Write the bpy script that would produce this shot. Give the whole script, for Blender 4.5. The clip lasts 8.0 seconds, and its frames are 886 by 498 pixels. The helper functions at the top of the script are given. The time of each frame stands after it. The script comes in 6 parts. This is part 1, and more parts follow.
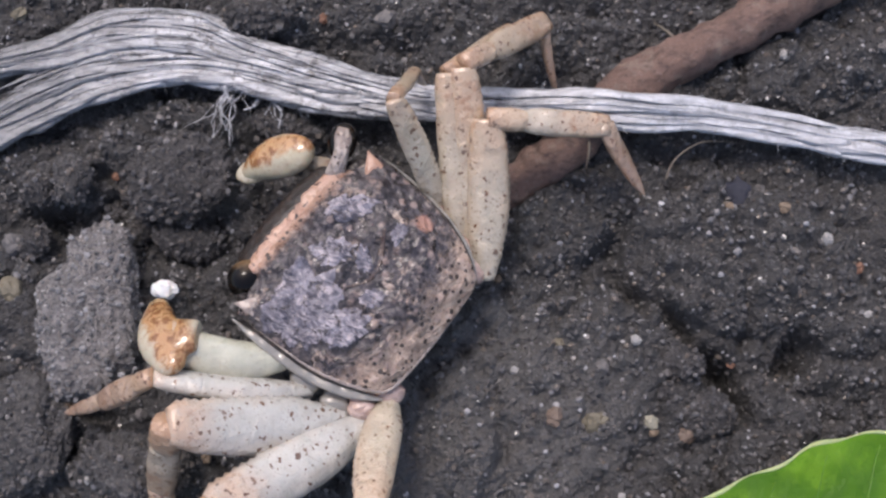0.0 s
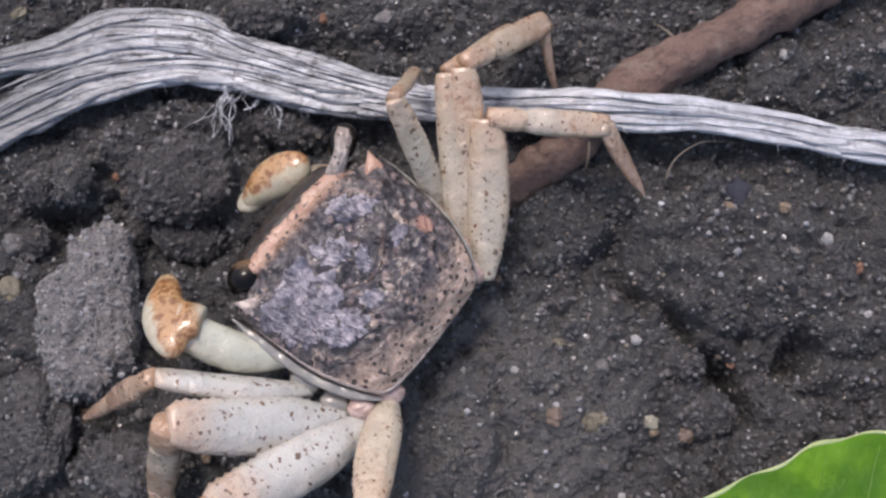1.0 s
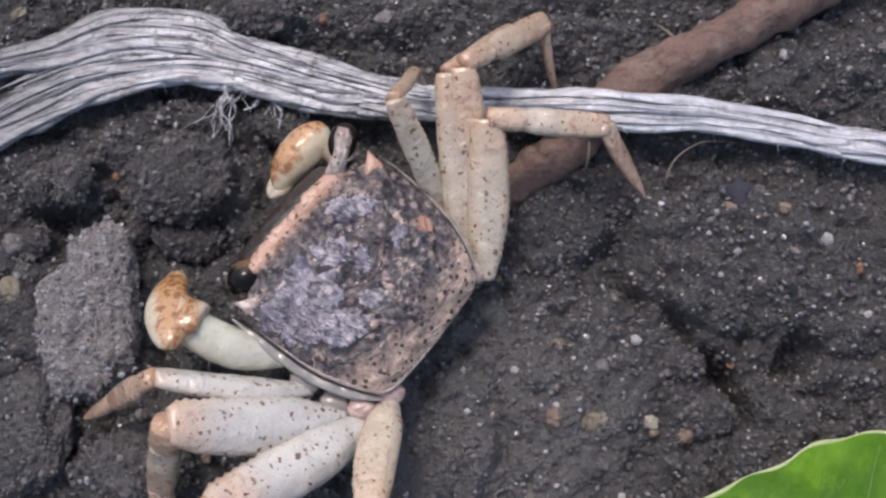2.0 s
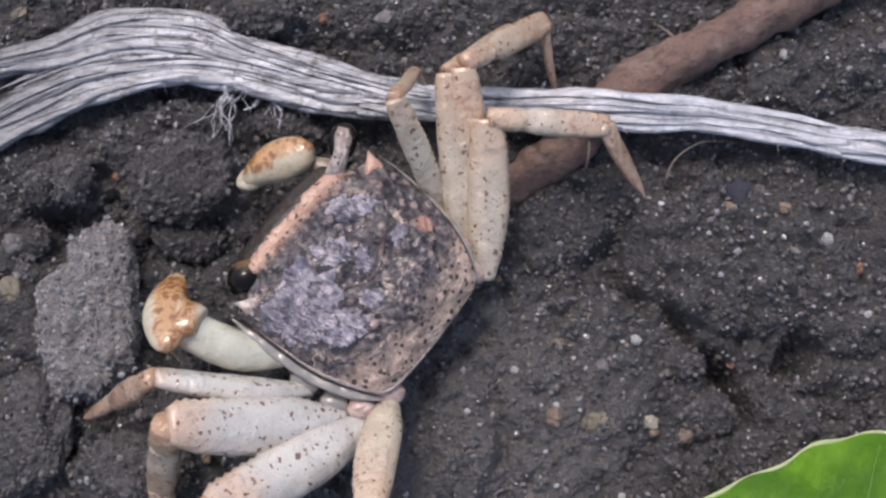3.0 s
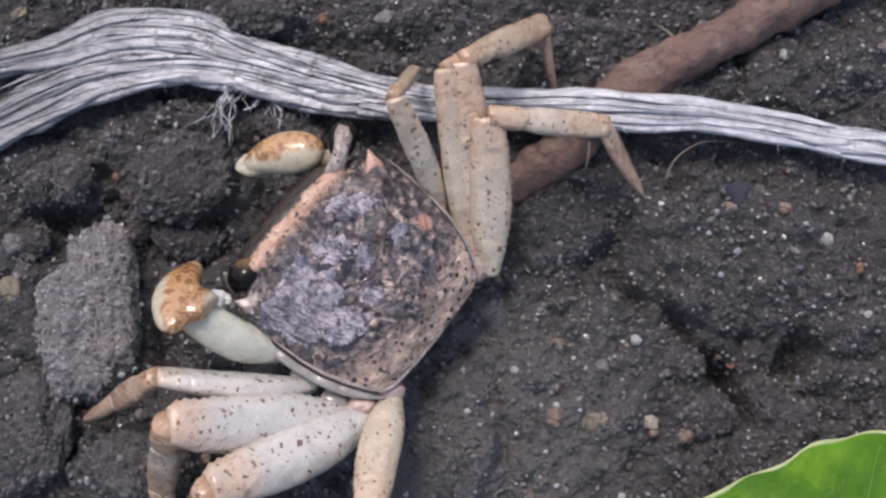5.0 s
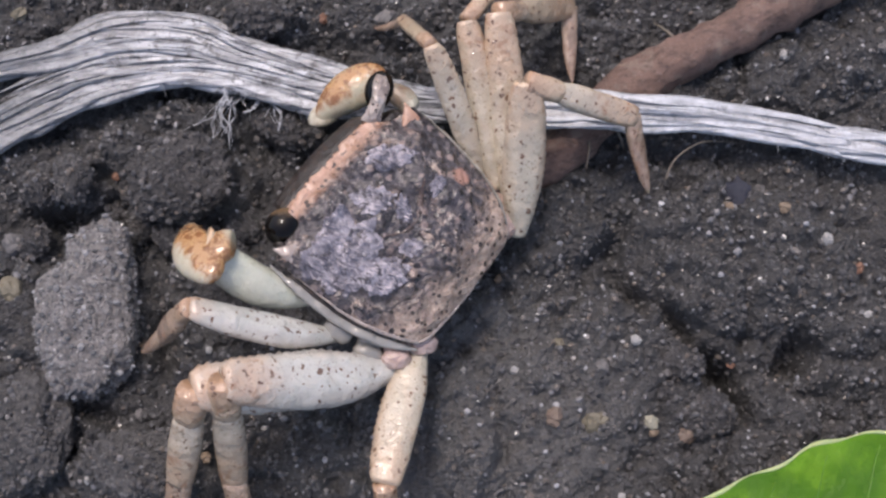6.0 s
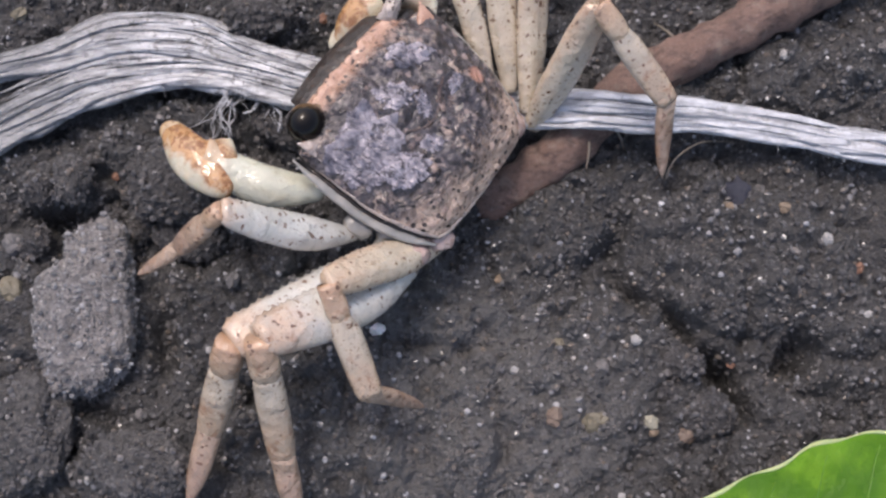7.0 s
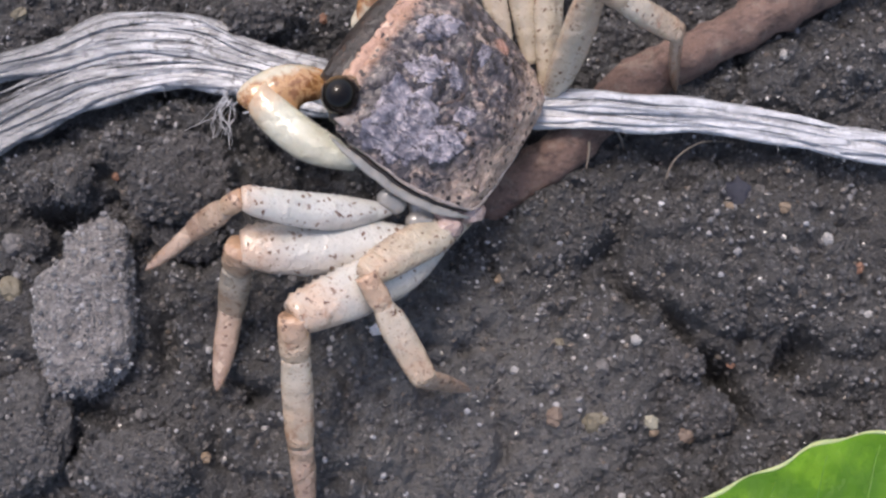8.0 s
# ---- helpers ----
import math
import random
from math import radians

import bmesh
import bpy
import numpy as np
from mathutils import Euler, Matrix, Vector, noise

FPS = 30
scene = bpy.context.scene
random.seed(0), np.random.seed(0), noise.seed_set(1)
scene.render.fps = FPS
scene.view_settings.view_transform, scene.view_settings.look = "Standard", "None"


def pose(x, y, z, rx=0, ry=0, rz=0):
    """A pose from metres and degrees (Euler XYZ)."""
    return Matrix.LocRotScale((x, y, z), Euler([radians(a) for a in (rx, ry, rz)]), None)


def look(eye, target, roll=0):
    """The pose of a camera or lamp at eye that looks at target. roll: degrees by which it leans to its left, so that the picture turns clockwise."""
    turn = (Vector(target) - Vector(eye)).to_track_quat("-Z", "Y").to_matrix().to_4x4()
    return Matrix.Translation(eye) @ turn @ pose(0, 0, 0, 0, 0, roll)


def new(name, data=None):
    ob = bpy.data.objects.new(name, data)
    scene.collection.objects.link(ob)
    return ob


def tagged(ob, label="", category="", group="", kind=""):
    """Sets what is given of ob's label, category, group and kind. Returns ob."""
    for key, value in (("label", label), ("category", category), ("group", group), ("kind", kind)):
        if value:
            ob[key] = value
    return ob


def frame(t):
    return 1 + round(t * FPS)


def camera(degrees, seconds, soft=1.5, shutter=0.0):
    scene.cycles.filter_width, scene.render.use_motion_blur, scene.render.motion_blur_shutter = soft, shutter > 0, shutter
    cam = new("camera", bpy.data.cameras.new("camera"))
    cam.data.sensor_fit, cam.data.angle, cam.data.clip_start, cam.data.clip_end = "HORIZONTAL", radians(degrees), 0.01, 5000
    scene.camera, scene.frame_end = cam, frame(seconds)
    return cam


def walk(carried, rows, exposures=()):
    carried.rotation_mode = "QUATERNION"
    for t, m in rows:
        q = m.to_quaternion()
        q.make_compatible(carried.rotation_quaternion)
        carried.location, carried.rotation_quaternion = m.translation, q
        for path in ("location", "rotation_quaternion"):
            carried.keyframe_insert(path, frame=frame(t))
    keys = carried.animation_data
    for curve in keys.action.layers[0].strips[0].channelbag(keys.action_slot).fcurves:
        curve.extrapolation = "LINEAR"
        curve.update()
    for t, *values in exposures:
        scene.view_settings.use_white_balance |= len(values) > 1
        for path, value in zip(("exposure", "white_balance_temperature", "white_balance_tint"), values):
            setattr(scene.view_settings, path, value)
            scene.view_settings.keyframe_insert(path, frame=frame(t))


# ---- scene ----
cam = camera(40, 8.0, soft=2.5)
EYE = (0.0, -0.0311868, 0.1547221)
AIM = (0.0, 0.0, 0.008)
walk(cam, [(0.0, look(EYE, AIM)), (8.0, look(EYE, AIM))], exposures=[(0.0, 0.10, 6900, 16), (5.0, 0.09, 6900, 16), (6.5, 0.22, 7000, 16), (8.0, 0.33, 7050, 16)])

# ---- light: an overcast sky with a wide, weak sun ----
world = bpy.data.worlds.new("overcast")
scene.world = world
world.use_nodes = True
wn = world.node_tree
sky = wn.nodes.new("ShaderNodeTexSky")
sky.sky_type, sky.sun_disc = "NISHITA", False
sky.sun_elevation, sky.sun_rotation = radians(62), radians(-27)
sky.air_density, sky.dust_density = 1.0, 3.0
wn.nodes["Background"].inputs["Strength"].default_value = 0.21
wn.links.new(sky.outputs[0], wn.nodes["Background"].inputs[0])
sun = new("sun", bpy.data.lights.new("sun", "SUN"))
sun.data.energy, sun.data.angle, sun.data.color = 1.45, radians(13), (1.0, 0.985, 0.97)
sun.matrix_world = look((-0.05, 0.10, 0.25), (0, 0, 0))

MM = 0.001


def mm(x, y, z, rx=0, ry=0, rz=0):
    return pose(x * MM, y * MM, z * MM, rx, ry, rz)


# ---- materials ----
class Mat:
    """Small node builder for one material; coordinates are in millimetres."""

    def __init__(self, name, random_offset=False):
        self.m = bpy.data.materials.new(name)
        self.m.use_nodes = True
        self.t = self.m.node_tree
        self.b = self.t.nodes["Principled BSDF"]
        tc = self.t.nodes.new("ShaderNodeTexCoord")
        mp = self.t.nodes.new("ShaderNodeMapping")
        mp.inputs["Scale"].default_value = (1000, 1000, 1000)
        self.t.links.new(tc.outputs["Object"], mp.inputs["Vector"])
        self.co = mp.outputs[0]
        if random_offset:
            oi = self.t.nodes.new("ShaderNodeObjectInfo")
            mu = self.t.nodes.new("ShaderNodeMath")
            mu.operation = "MULTIPLY"
            mu.inputs[1].default_value = 300
            self.t.links.new(oi.outputs["Random"], mu.inputs[0])
            ad = self.t.nodes.new("ShaderNodeVectorMath")
            self.t.links.new(self.co, ad.inputs[0])
            self.t.links.new(mu.outputs[0], ad.inputs[1])
            self.co = ad.outputs[0]

    def put(self, socket, value):
        if hasattr(value, "node"):
            self.t.links.new(value, socket)
        else:
            socket.default_value = value

    def noise(self, scale, detail=4.0, rough=0.6, distort=0.0, co=None):
        n = self.t.nodes.new("ShaderNodeTexNoise")
        n.inputs["Scale"].default_value, n.inputs["Detail"].default_value = scale, detail
        n.inputs["Roughness"].default_value, n.inputs["Distortion"].default_value = rough, distort
        self.t.links.new(co or self.co, n.inputs["Vector"])
        return n.outputs["Fac"]

    def voronoi(self, scale, feature="F1", out="Distance", rand=1.0, co=None):
        n = self.t.nodes.new("ShaderNodeTexVoronoi")
        n.feature = feature
        n.inputs["Scale"].default_value, n.inputs["Randomness"].default_value = scale, rand
        self.t.links.new(co or self.co, n.inputs["Vector"])
        return n.outputs[out]

    def axis(self, i):
        n = self.t.nodes.new("ShaderNodeSeparateXYZ")
        self.t.links.new(self.co, n.inputs[0])
        return n.outputs[i]

    def stretch(self, sx, sy, sz):
        n = self.t.nodes.new("ShaderNodeVectorMath")
        n.operation = "MULTIPLY"
        n.inputs[1].default_value = (sx, sy, sz)
        self.t.links.new(self.co, n.inputs[0])
        return n.outputs[0]

    def step(self, value, lo, hi, to_lo=0.0, to_hi=1.0):
        n = self.t.nodes.new("ShaderNodeMapRange")
        n.interpolation_type = "SMOOTHSTEP"
        self.put(n.inputs[0], value)
        for i, v in enumerate((lo, hi, to_lo, to_hi)):
            n.inputs[i + 1].default_value = v
        return n.outputs[0]

    def math(self, op, a, b=0.0):
        n = self.t.nodes.new("ShaderNodeMath")
        n.operation = op
        self.put(n.inputs[0], a)
        self.put(n.inputs[1], b)
        return n.outputs[0]

    def mix(self, fac, a, b):
        n = self.t.nodes.new("ShaderNodeMix")
        n.data_type = "RGBA"
        self.put(n.inputs["Factor"], fac)
        for socket, v in ((n.inputs[6], a), (n.inputs[7], b)):
            self.put(socket, v if hasattr(v, "node") else (*v, 1.0))
        return n.outputs[2]

    def island(self):
        n = self.t.nodes.new("ShaderNodeNewGeometry")
        return n.outputs["Random Per Island"]

    def random(self):
        n = self.t.nodes.new("ShaderNodeObjectInfo")
        return n.outputs["Random"]

    def ramp(self, fac, stops):
        n = self.t.nodes.new("ShaderNodeValToRGB")
        e = n.color_ramp.elements
        while len(e) < len(stops):
            e.new(0.5)
        for k, (p, c) in zip(e, stops):
            k.position, k.color = p, (*c, 1.0)
        self.put(n.inputs[0], fac)
        return n.outputs[0]

    def bump(self, height, strength, distance, under=None):
        n = self.t.nodes.new("ShaderNodeBump")
        n.inputs["Strength"].default_value, n.inputs["Distance"].default_value = strength, distance * MM
        self.t.links.new(height, n.inputs["Height"])
        if under is not None:
            self.t.links.new(under, n.inputs["Normal"])
        return n.outputs[0]

    def done(self, color, rough=0.6, normal=None, spec=0.5, sss=0.0, coat=0.0, trans=0.0, metal=0.0, radius=(1, 0.5, 0.3), coat_rough=0.16):
        b = self.b.inputs
        self.put(b["Base Color"], color if hasattr(color, "node") else (*color, 1.0))
        self.put(b["Roughness"], rough)
        b["Specular IOR Level"].default_value = spec
        b["Metallic"].default_value = metal
        b["Coat Weight"].default_value, b["Coat Roughness"].default_value = coat, coat_rough
        b["Transmission Weight"].default_value = trans
        if sss:
            b["Subsurface Weight"].default_value = sss
            b["Subsurface Radius"].default_value = radius
            b["Subsurface Scale"].default_value = 0.6 * MM
        if normal is not None:
            self.t.links.new(normal, b["Normal"])
            self.t.links.new(normal, b["Coat Normal"])
        return self.m


def soil_material(name, dark, light, warm, lit_patch=None, glint=0.5, cells=2.6):
    k = Mat(name)
    big, mid, fine = k.noise(0.12, 3), k.noise(0.7, 5, 0.65), k.noise(4.0, 4, 0.7)
    c = k.mix(k.step(mid, 0.35, 0.68), dark, light)
    c = k.mix(k.step(big, 0.45, 0.7, 0, 0.5), c, warm)
    if lit_patch is not None:
        # paler patch with a ragged edge: soil facing the light, put into the colour
        dx, dy = k.math("SUBTRACT", k.axis(0), lit_patch[0]), k.math("SUBTRACT", k.axis(1), lit_patch[1])
        r = k.math("SQRT", k.math("ADD", k.math("MULTIPLY", dx, dx), k.math("MULTIPLY", k.math("MULTIPLY", dy, dy), 1.6)))
        r = k.math("ADD", r, k.math("MULTIPLY", k.math("SUBTRACT", mid, 0.5), 22.0))
        c = k.mix(k.step(r, lit_patch[2] * 1.15, lit_patch[2] * 0.55, 0, 0.62), c, k.mix(mid, (0.101, 0.099, 0.099), (0.178, 0.173, 0.172)))
    lump_color = k.step(k.voronoi(1.5, out="Color"), 0.25, 0.95)
    c = k.mix(k.math("MULTIPLY", k.math("MULTIPLY", lump_color, k.step(k.voronoi(1.5), 0.5, 0.2)), 0.4), c, tuple(min(0.5, v * 2.1) for v in light))
    cell = k.voronoi(cells, out="Color")
    grain = k.step(k.math("MULTIPLY", cell, k.step(k.voronoi(cells), 0.42, 0.12)), 0.62, 0.85)
    c = k.mix(k.math("MULTIPLY", grain, glint), c, tuple(min(0.6, 0.12 + v * 1.5) for v in light))
    c = k.mix(k.step(fine, 0.58, 0.75, 0, 0.5), c, (0.048, 0.046, 0.046))
    rough = k.step(k.math("ADD", grain, k.step(fine, 0.5, 0.7, 0.0, 0.3)), 0.0, 1.0, 0.68, 0.3)
    n = k.bump(k.noise(1.3, 6, 0.66), 1.0, 0.62)
    n = k.bump(k.voronoi(1.5), 0.9, -0.40, n)
    n = k.bump(k.voronoi(4.2), 0.7, -0.12, n)
    n = k.bump(k.noise(9.0, 3, 0.7), 0.5, 0.06, n)
    return k.done(c, rough, n, 0.4)


M_SOIL = soil_material("dark_soil", (0.048, 0.047, 0.0475), (0.071, 0.0695, 0.071), (0.067, 0.064, 0.0635), (4.0, -19.0, 23.0))
M_CLOD = soil_material("grey_soil_clod", (0.14, 0.131, 0.13), (0.275, 0.260, 0.257), (0.24, 0.222, 0.216), glint=0.9, cells=1.5)
M_CLOD_MID = soil_material("crumbly_soil_clod", (0.048, 0.0465, 0.0465), (0.112, 0.107, 0.107), (0.094, 0.089, 0.086))
M_CLOD_DARK = soil_material("dark_soil_clod", (0.040, 0.038, 0.038), (0.080, 0.0755, 0.0765), (0.070, 0.062, 0.058))


def grain_material():
    k = Mat("sand_grains")
    c = k.ramp(k.island(), [(0.0, (0.05, 0.05, 0.052)), (0.4, (0.085, 0.083, 0.085)), (0.7, (0.13, 0.126, 0.128)),
                            (0.86, (0.15, 0.12, 0.095)), (0.93, (0.22, 0.215, 0.22)), (1.0, (0.40, 0.40, 0.41))])
    return k.done(c, k.step(k.island(), 0.3, 1.0, 0.4, 0.1), k.bump(k.noise(6.0, 3), 0.4, 0.05), 0.6)


M_GRAIN = grain_material()


def grit_material():
    k = Mat("soil_grit")
    c = k.ramp(k.island(), [(0.0, (0.05, 0.048, 0.049)), (0.5, (0.078, 0.075, 0.077)), (0.85, (0.125, 0.121, 0.123)), (0.95, (0.135, 0.11, 0.09)), (1.0, (0.22, 0.215, 0.218))])
    c = k.mix(k.step(k.noise(3.0, 4), 0.5, 0.7, 0, 0.6), c, (0.036, 0.034, 0.035))
    return k.done(c, k.step(k.island(), 0.2, 1.0, 0.7, 0.3), k.bump(k.noise(5.0, 4), 0.8, 0.12), 0.45)


M_GRIT = grit_material()


def stone_material(name, a, b, rough=0.5):
    k = Mat(name, True)
    c = k.mix(k.noise(1.1, 5, 0.7), a, b)
    c = k.mix(k.step(k.noise(3.5, 3), 0.6, 0.72, 0, 0.6), c, (0.03, 0.028, 0.028))
    return k.done(c, rough, k.bump(k.noise(3.0, 5), 0.6, 0.15), 0.45)


M_STONE = {
    "white": stone_material("white_quartz", (0.20, 0.195, 0.19), (0.40, 0.39, 0.38), 0.3),
    "cream": stone_material("cream_stone", (0.17, 0.16, 0.12), (0.36, 0.34, 0.27)),
    "brown": stone_material("brown_stone", (0.10, 0.072, 0.056), (0.19, 0.14, 0.11)),
    "tan": stone_material("tan_stone", (0.15, 0.11, 0.075), (0.27, 0.20, 0.14)),
    "red": stone_material("red_brown_stone", (0.13, 0.065, 0.042), (0.24, 0.12, 0.075)),
    "grey": stone_material("grey_stone", (0.075, 0.071, 0.07), (0.16, 0.15, 0.148)),
    "olive": stone_material("olive_stone", (0.10, 0.088, 0.06), (0.19, 0.165, 0.12)),
    "blue": stone_material("blue_grey_stone", (0.014, 0.015, 0.024), (0.030, 0.033, 0.050), 0.75),
}


def crumb_material():
    k = Mat("white_crumb")
    c = k.mix(k.noise(2.0, 4), (0.62, 0.62, 0.60), (0.85, 0.86, 0.86))
    return k.done(c, 0.5, k.bump(k.noise(3.0, 4), 0.6, 0.2), 0.5, sss=0.2)


M_CRUMB = crumb_material()


def shell_material():
    """Upper shell: dark violet-grey mottling over pinkish tan, paler and dotted to the rear rim."""
    k = Mat("carapace_shell")
    x, y = k.axis(0), k.axis(1)
    n1, n2, n3 = k.noise(0.42, 5, 0.62, 0.6), k.noise(1.1, 5, 0.68, 0.3), k.noise(0.16, 2, 0.5)
    dark = k.mix(k.step(n2, 0.32, 0.68), (0.016, 0.013, 0.015), (0.10, 0.085, 0.091))
    pale = k.mix(k.step(n2, 0.3, 0.7), (0.29, 0.20, 0.155), (0.52, 0.40, 0.32))
    # the rear slope is pale; its border dips in the middle of the shell
    border = k.math("SUBTRACT", k.math("ADD", y, 8.0), k.math("MULTIPLY", k.math("MULTIPLY", x, x), 0.022))
    rear = k.step(k.math("ADD", border, k.math("MULTIPLY", k.math("SUBTRACT", n1, 0.5), 9.0)), 1.9, -2.0)
    mottle = k.step(k.math("ADD", n1, k.math("MULTIPLY", n2, 0.5)), 0.79, 0.95, 0.0, 0.6)
    c = k.mix(k.math("MAXIMUM", rear, mottle), dark, pale)
    # rounded pinkish grains between the dark furrows
    knob = k.voronoi(0.72)
    mask = k.step(k.voronoi(0.72, out="Color"), 0.42, 0.62)
    c = k.mix(k.math("MULTIPLY", k.math("MULTIPLY", k.step(knob, 0.46, 0.24), mask), 0.5), c, k.mix(n2, (0.33, 0.225, 0.19), (0.50, 0.385, 0.34)))
    # a pink oval scar
    dx, dy = k.math("SUBTRACT", x, 9.6), k.math("ADD", y, 1.2)
    spot = k.math("SQRT", k.math("ADD", k.math("MULTIPLY", dx, dx), k.math("MULTIPLY", dy, dy)))
    c = k.mix(k.step(k.math("ADD", spot, n2), 1.9, 1.2, 0, 0.8), c, (0.46, 0.24, 0.18))
    fade = k.step(k.math("ADD", y, k.math("MULTIPLY", n2, 1.6)), 10.2, 11.8)
    c = k.mix(k.math("MULTIPLY", fade, 0.8), c, k.mix(n2, (0.36, 0.19, 0.12), (0.50, 0.31, 0.22)))
    spots = k.step(k.math("SUBTRACT", k.voronoi(0.95), k.math("MULTIPLY", k.step(k.noise(0.8, 1), 0.35, 0.65), 0.22)), 0.19, 0.10)
    c = k.mix(k.math("MULTIPLY", spots, 0.92), c, (0.022, 0.016, 0.015))
    dots = k.step(k.voronoi(1.9), 0.24, 0.14)
    c = k.mix(k.math("MULTIPLY", dots, k.step(k.noise(0.6, 2), 0.45, 0.6, 0, 0.8)), c, (0.03, 0.02, 0.018))
    rough = k.step(k.math("ADD", n1, n3), 0.85, 1.15, 0.4, 0.14)
    n = k.bump(k.noise(0.4, 4, 0.55, 0.6), 1.0, 1.2)
    n = k.bump(knob, 0.6, -0.35, n)
    n = k.bump(k.noise(2.6, 4, 0.65), 0.5, 0.08, n)
    return k.done(c, rough, n, 0.5, sss=0.05, coat=0.3)


def film_material():
    """Flaking, finely wrinkled skin with a blue-grey gloss."""
    k = Mat("flaking_skin", True)
    n1 = k.noise(0.4, 4, 0.6, 1.0)
    crease = k.noise(0.7, 4, 0.6, 1.2, k.stretch(1.0, 0.4, 1.0))
    c = k.mix(k.step(n1, 0.34, 0.62), (0.075, 0.07, 0.092), (0.27, 0.25, 0.29))
    # paler crease tops: part of the wrinkles' highlights is put into the colour
    c = k.mix(k.step(crease, 0.48, 0.64, 0, 0.7), c, (0.50, 0.45, 0.485))
    c = k.mix(k.step(k.noise(0.8, 4, 0.6, 0.5), 0.57, 0.66, 0, 0.85), c, (0.025, 0.021, 0.025))
    n = k.bump(k.noise(0.6, 3, 0.55, 1.5, k.stretch(1.0, 0.4, 1.0)), 1.0, 1.0)
    n = k.bump(crease, 1.0, 0.5, n)
    n = k.bump(k.noise(2.4, 3, 0.6, 0.8, k.stretch(1.0, 0.5, 1.0)), 0.8, 0.16, n)
    return k.done(c, k.step(n1, 0.3, 0.7, 0.16, 0.3), n, 0.6, coat=0.4)


def limb_material(name, pale, warm, warm_from, spots=1.0, gloss=0.42, spot=(0.135, 0.065, 0.036), warm_to=None, relief=1.0, coat=0.9, tint=1.0):
    """Limb skin: pale with rusty specks, warmer towards the far joint (local y, in mm)."""
    k = Mat(name)
    off = k.random()
    co = k.t.nodes.new("ShaderNodeVectorMath")
    k.t.links.new(k.co, co.inputs[0])
    k.t.links.new(k.math("MULTIPLY", off, 97.0), co.inputs[1])
    co = co.outputs[0]
    wob = k.t.nodes.new("ShaderNodeTexNoise")
    wob.inputs["Scale"].default_value = 1.6
    k.t.links.new(co, wob.inputs["Vector"])
    mul = k.t.nodes.new("ShaderNodeVectorMath")
    mul.operation = "MULTIPLY_ADD"
    mul.inputs[1].default_value = (0.9, 0.9, 0.9)
    k.t.links.new(wob.outputs["Color"], mul.inputs[0])
    k.t.links.new(co, mul.inputs[2])
    co = mul.outputs[0]
    y = k.axis(1)
    n1 = k.noise(0.5, 4, 0.6, 0.0, co)
    c = k.mix(n1, tuple(v * 0.74 for v in pale), tuple(min(1, v * 1.04) for v in pale))
    w = k.step(k.math("ADD", y, k.math("MULTIPLY", n1, 3.0)), warm_from, warm_to if warm_to is not None else warm_from + 6.0)
    c = k.mix(k.math("MULTIPLY", w, 0.8), c, warm)
    v = k.voronoi(1.15, co=co)
    size = k.noise(0.9, 2, 0.6, 0.0, co)
    sp = k.step(k.math("SUBTRACT", v, k.math("MULTIPLY", k.step(size, 0.38, 0.66), 0.38)), 0.02, -0.05)
    # greenish-grey clouds in the pale skin, and a rusty tinge along the two edges
    c = k.mix(k.step(k.noise(0.75, 4, 0.68, 0.4, co), 0.48, 0.70, 0, 0.4), c, tuple(v * f for v, f in zip(pale, (0.66, 0.71, 0.69))))
    rim = k.step(k.math("ADD", k.math("ABSOLUTE", k.axis(0)), k.math("MULTIPLY", n1, 2.2)), 2.4, 4.0, 0, 0.5 * tint * min(1.0, spots))
    c = k.mix(rim, c, warm)
    c = k.mix(k.math("MULTIPLY", sp, min(1.0, spots)), c, spot)
    fine = k.step(k.voronoi(2.4, co=co), 0.30, 0.14)
    c = k.mix(k.math("MULTIPLY", fine, k.math("MULTIPLY", k.step(k.noise(0.5, 3, 0.6, 0.0, co), 0.42, 0.56), 0.6 * spots)), c, spot)
    blot = k.step(k.noise(0.45, 5, 0.72, 0.5, co), 0.52, 0.66)
    c = k.mix(k.math("MULTIPLY", blot, k.step(w, 0.0, 1.0, 0.16 * spots, 0.7 * spots)), c, (0.30, 0.155, 0.085))
    wash = k.step(k.noise(0.22, 3, 0.6, 0.3, co), 0.5, 0.7, 0, 0.22 * tint * min(1.0, spots))
    c = k.mix(wash, c, warm)
    c = k.mix(k.step(k.noise(0.28, 3, 0.6, 0.2, co), 0.4, 0.7, 0, 0.35), c, tuple(v * 0.62 for v in pale))
    n = k.bump(k.noise(0.34, 2, 0.5, 0.6, co), 0.9, 0.8 * relief)
    n = k.bump(k.noise(0.95, 2, 0.5, 0.4, co), 0.8, 0.32 * relief, n)
    n = k.bump(k.noise(2.4, 2, 0.5, 0.0, co), 0.5, 0.07 * relief, n)
    return k.done(c, k.step(n1, 0.3, 0.7, gloss - 0.16, gloss - 0.02), n, 0.55, sss=0.22, coat=coat, coat_rough=0.12, radius=(1, 0.8, 0.6))


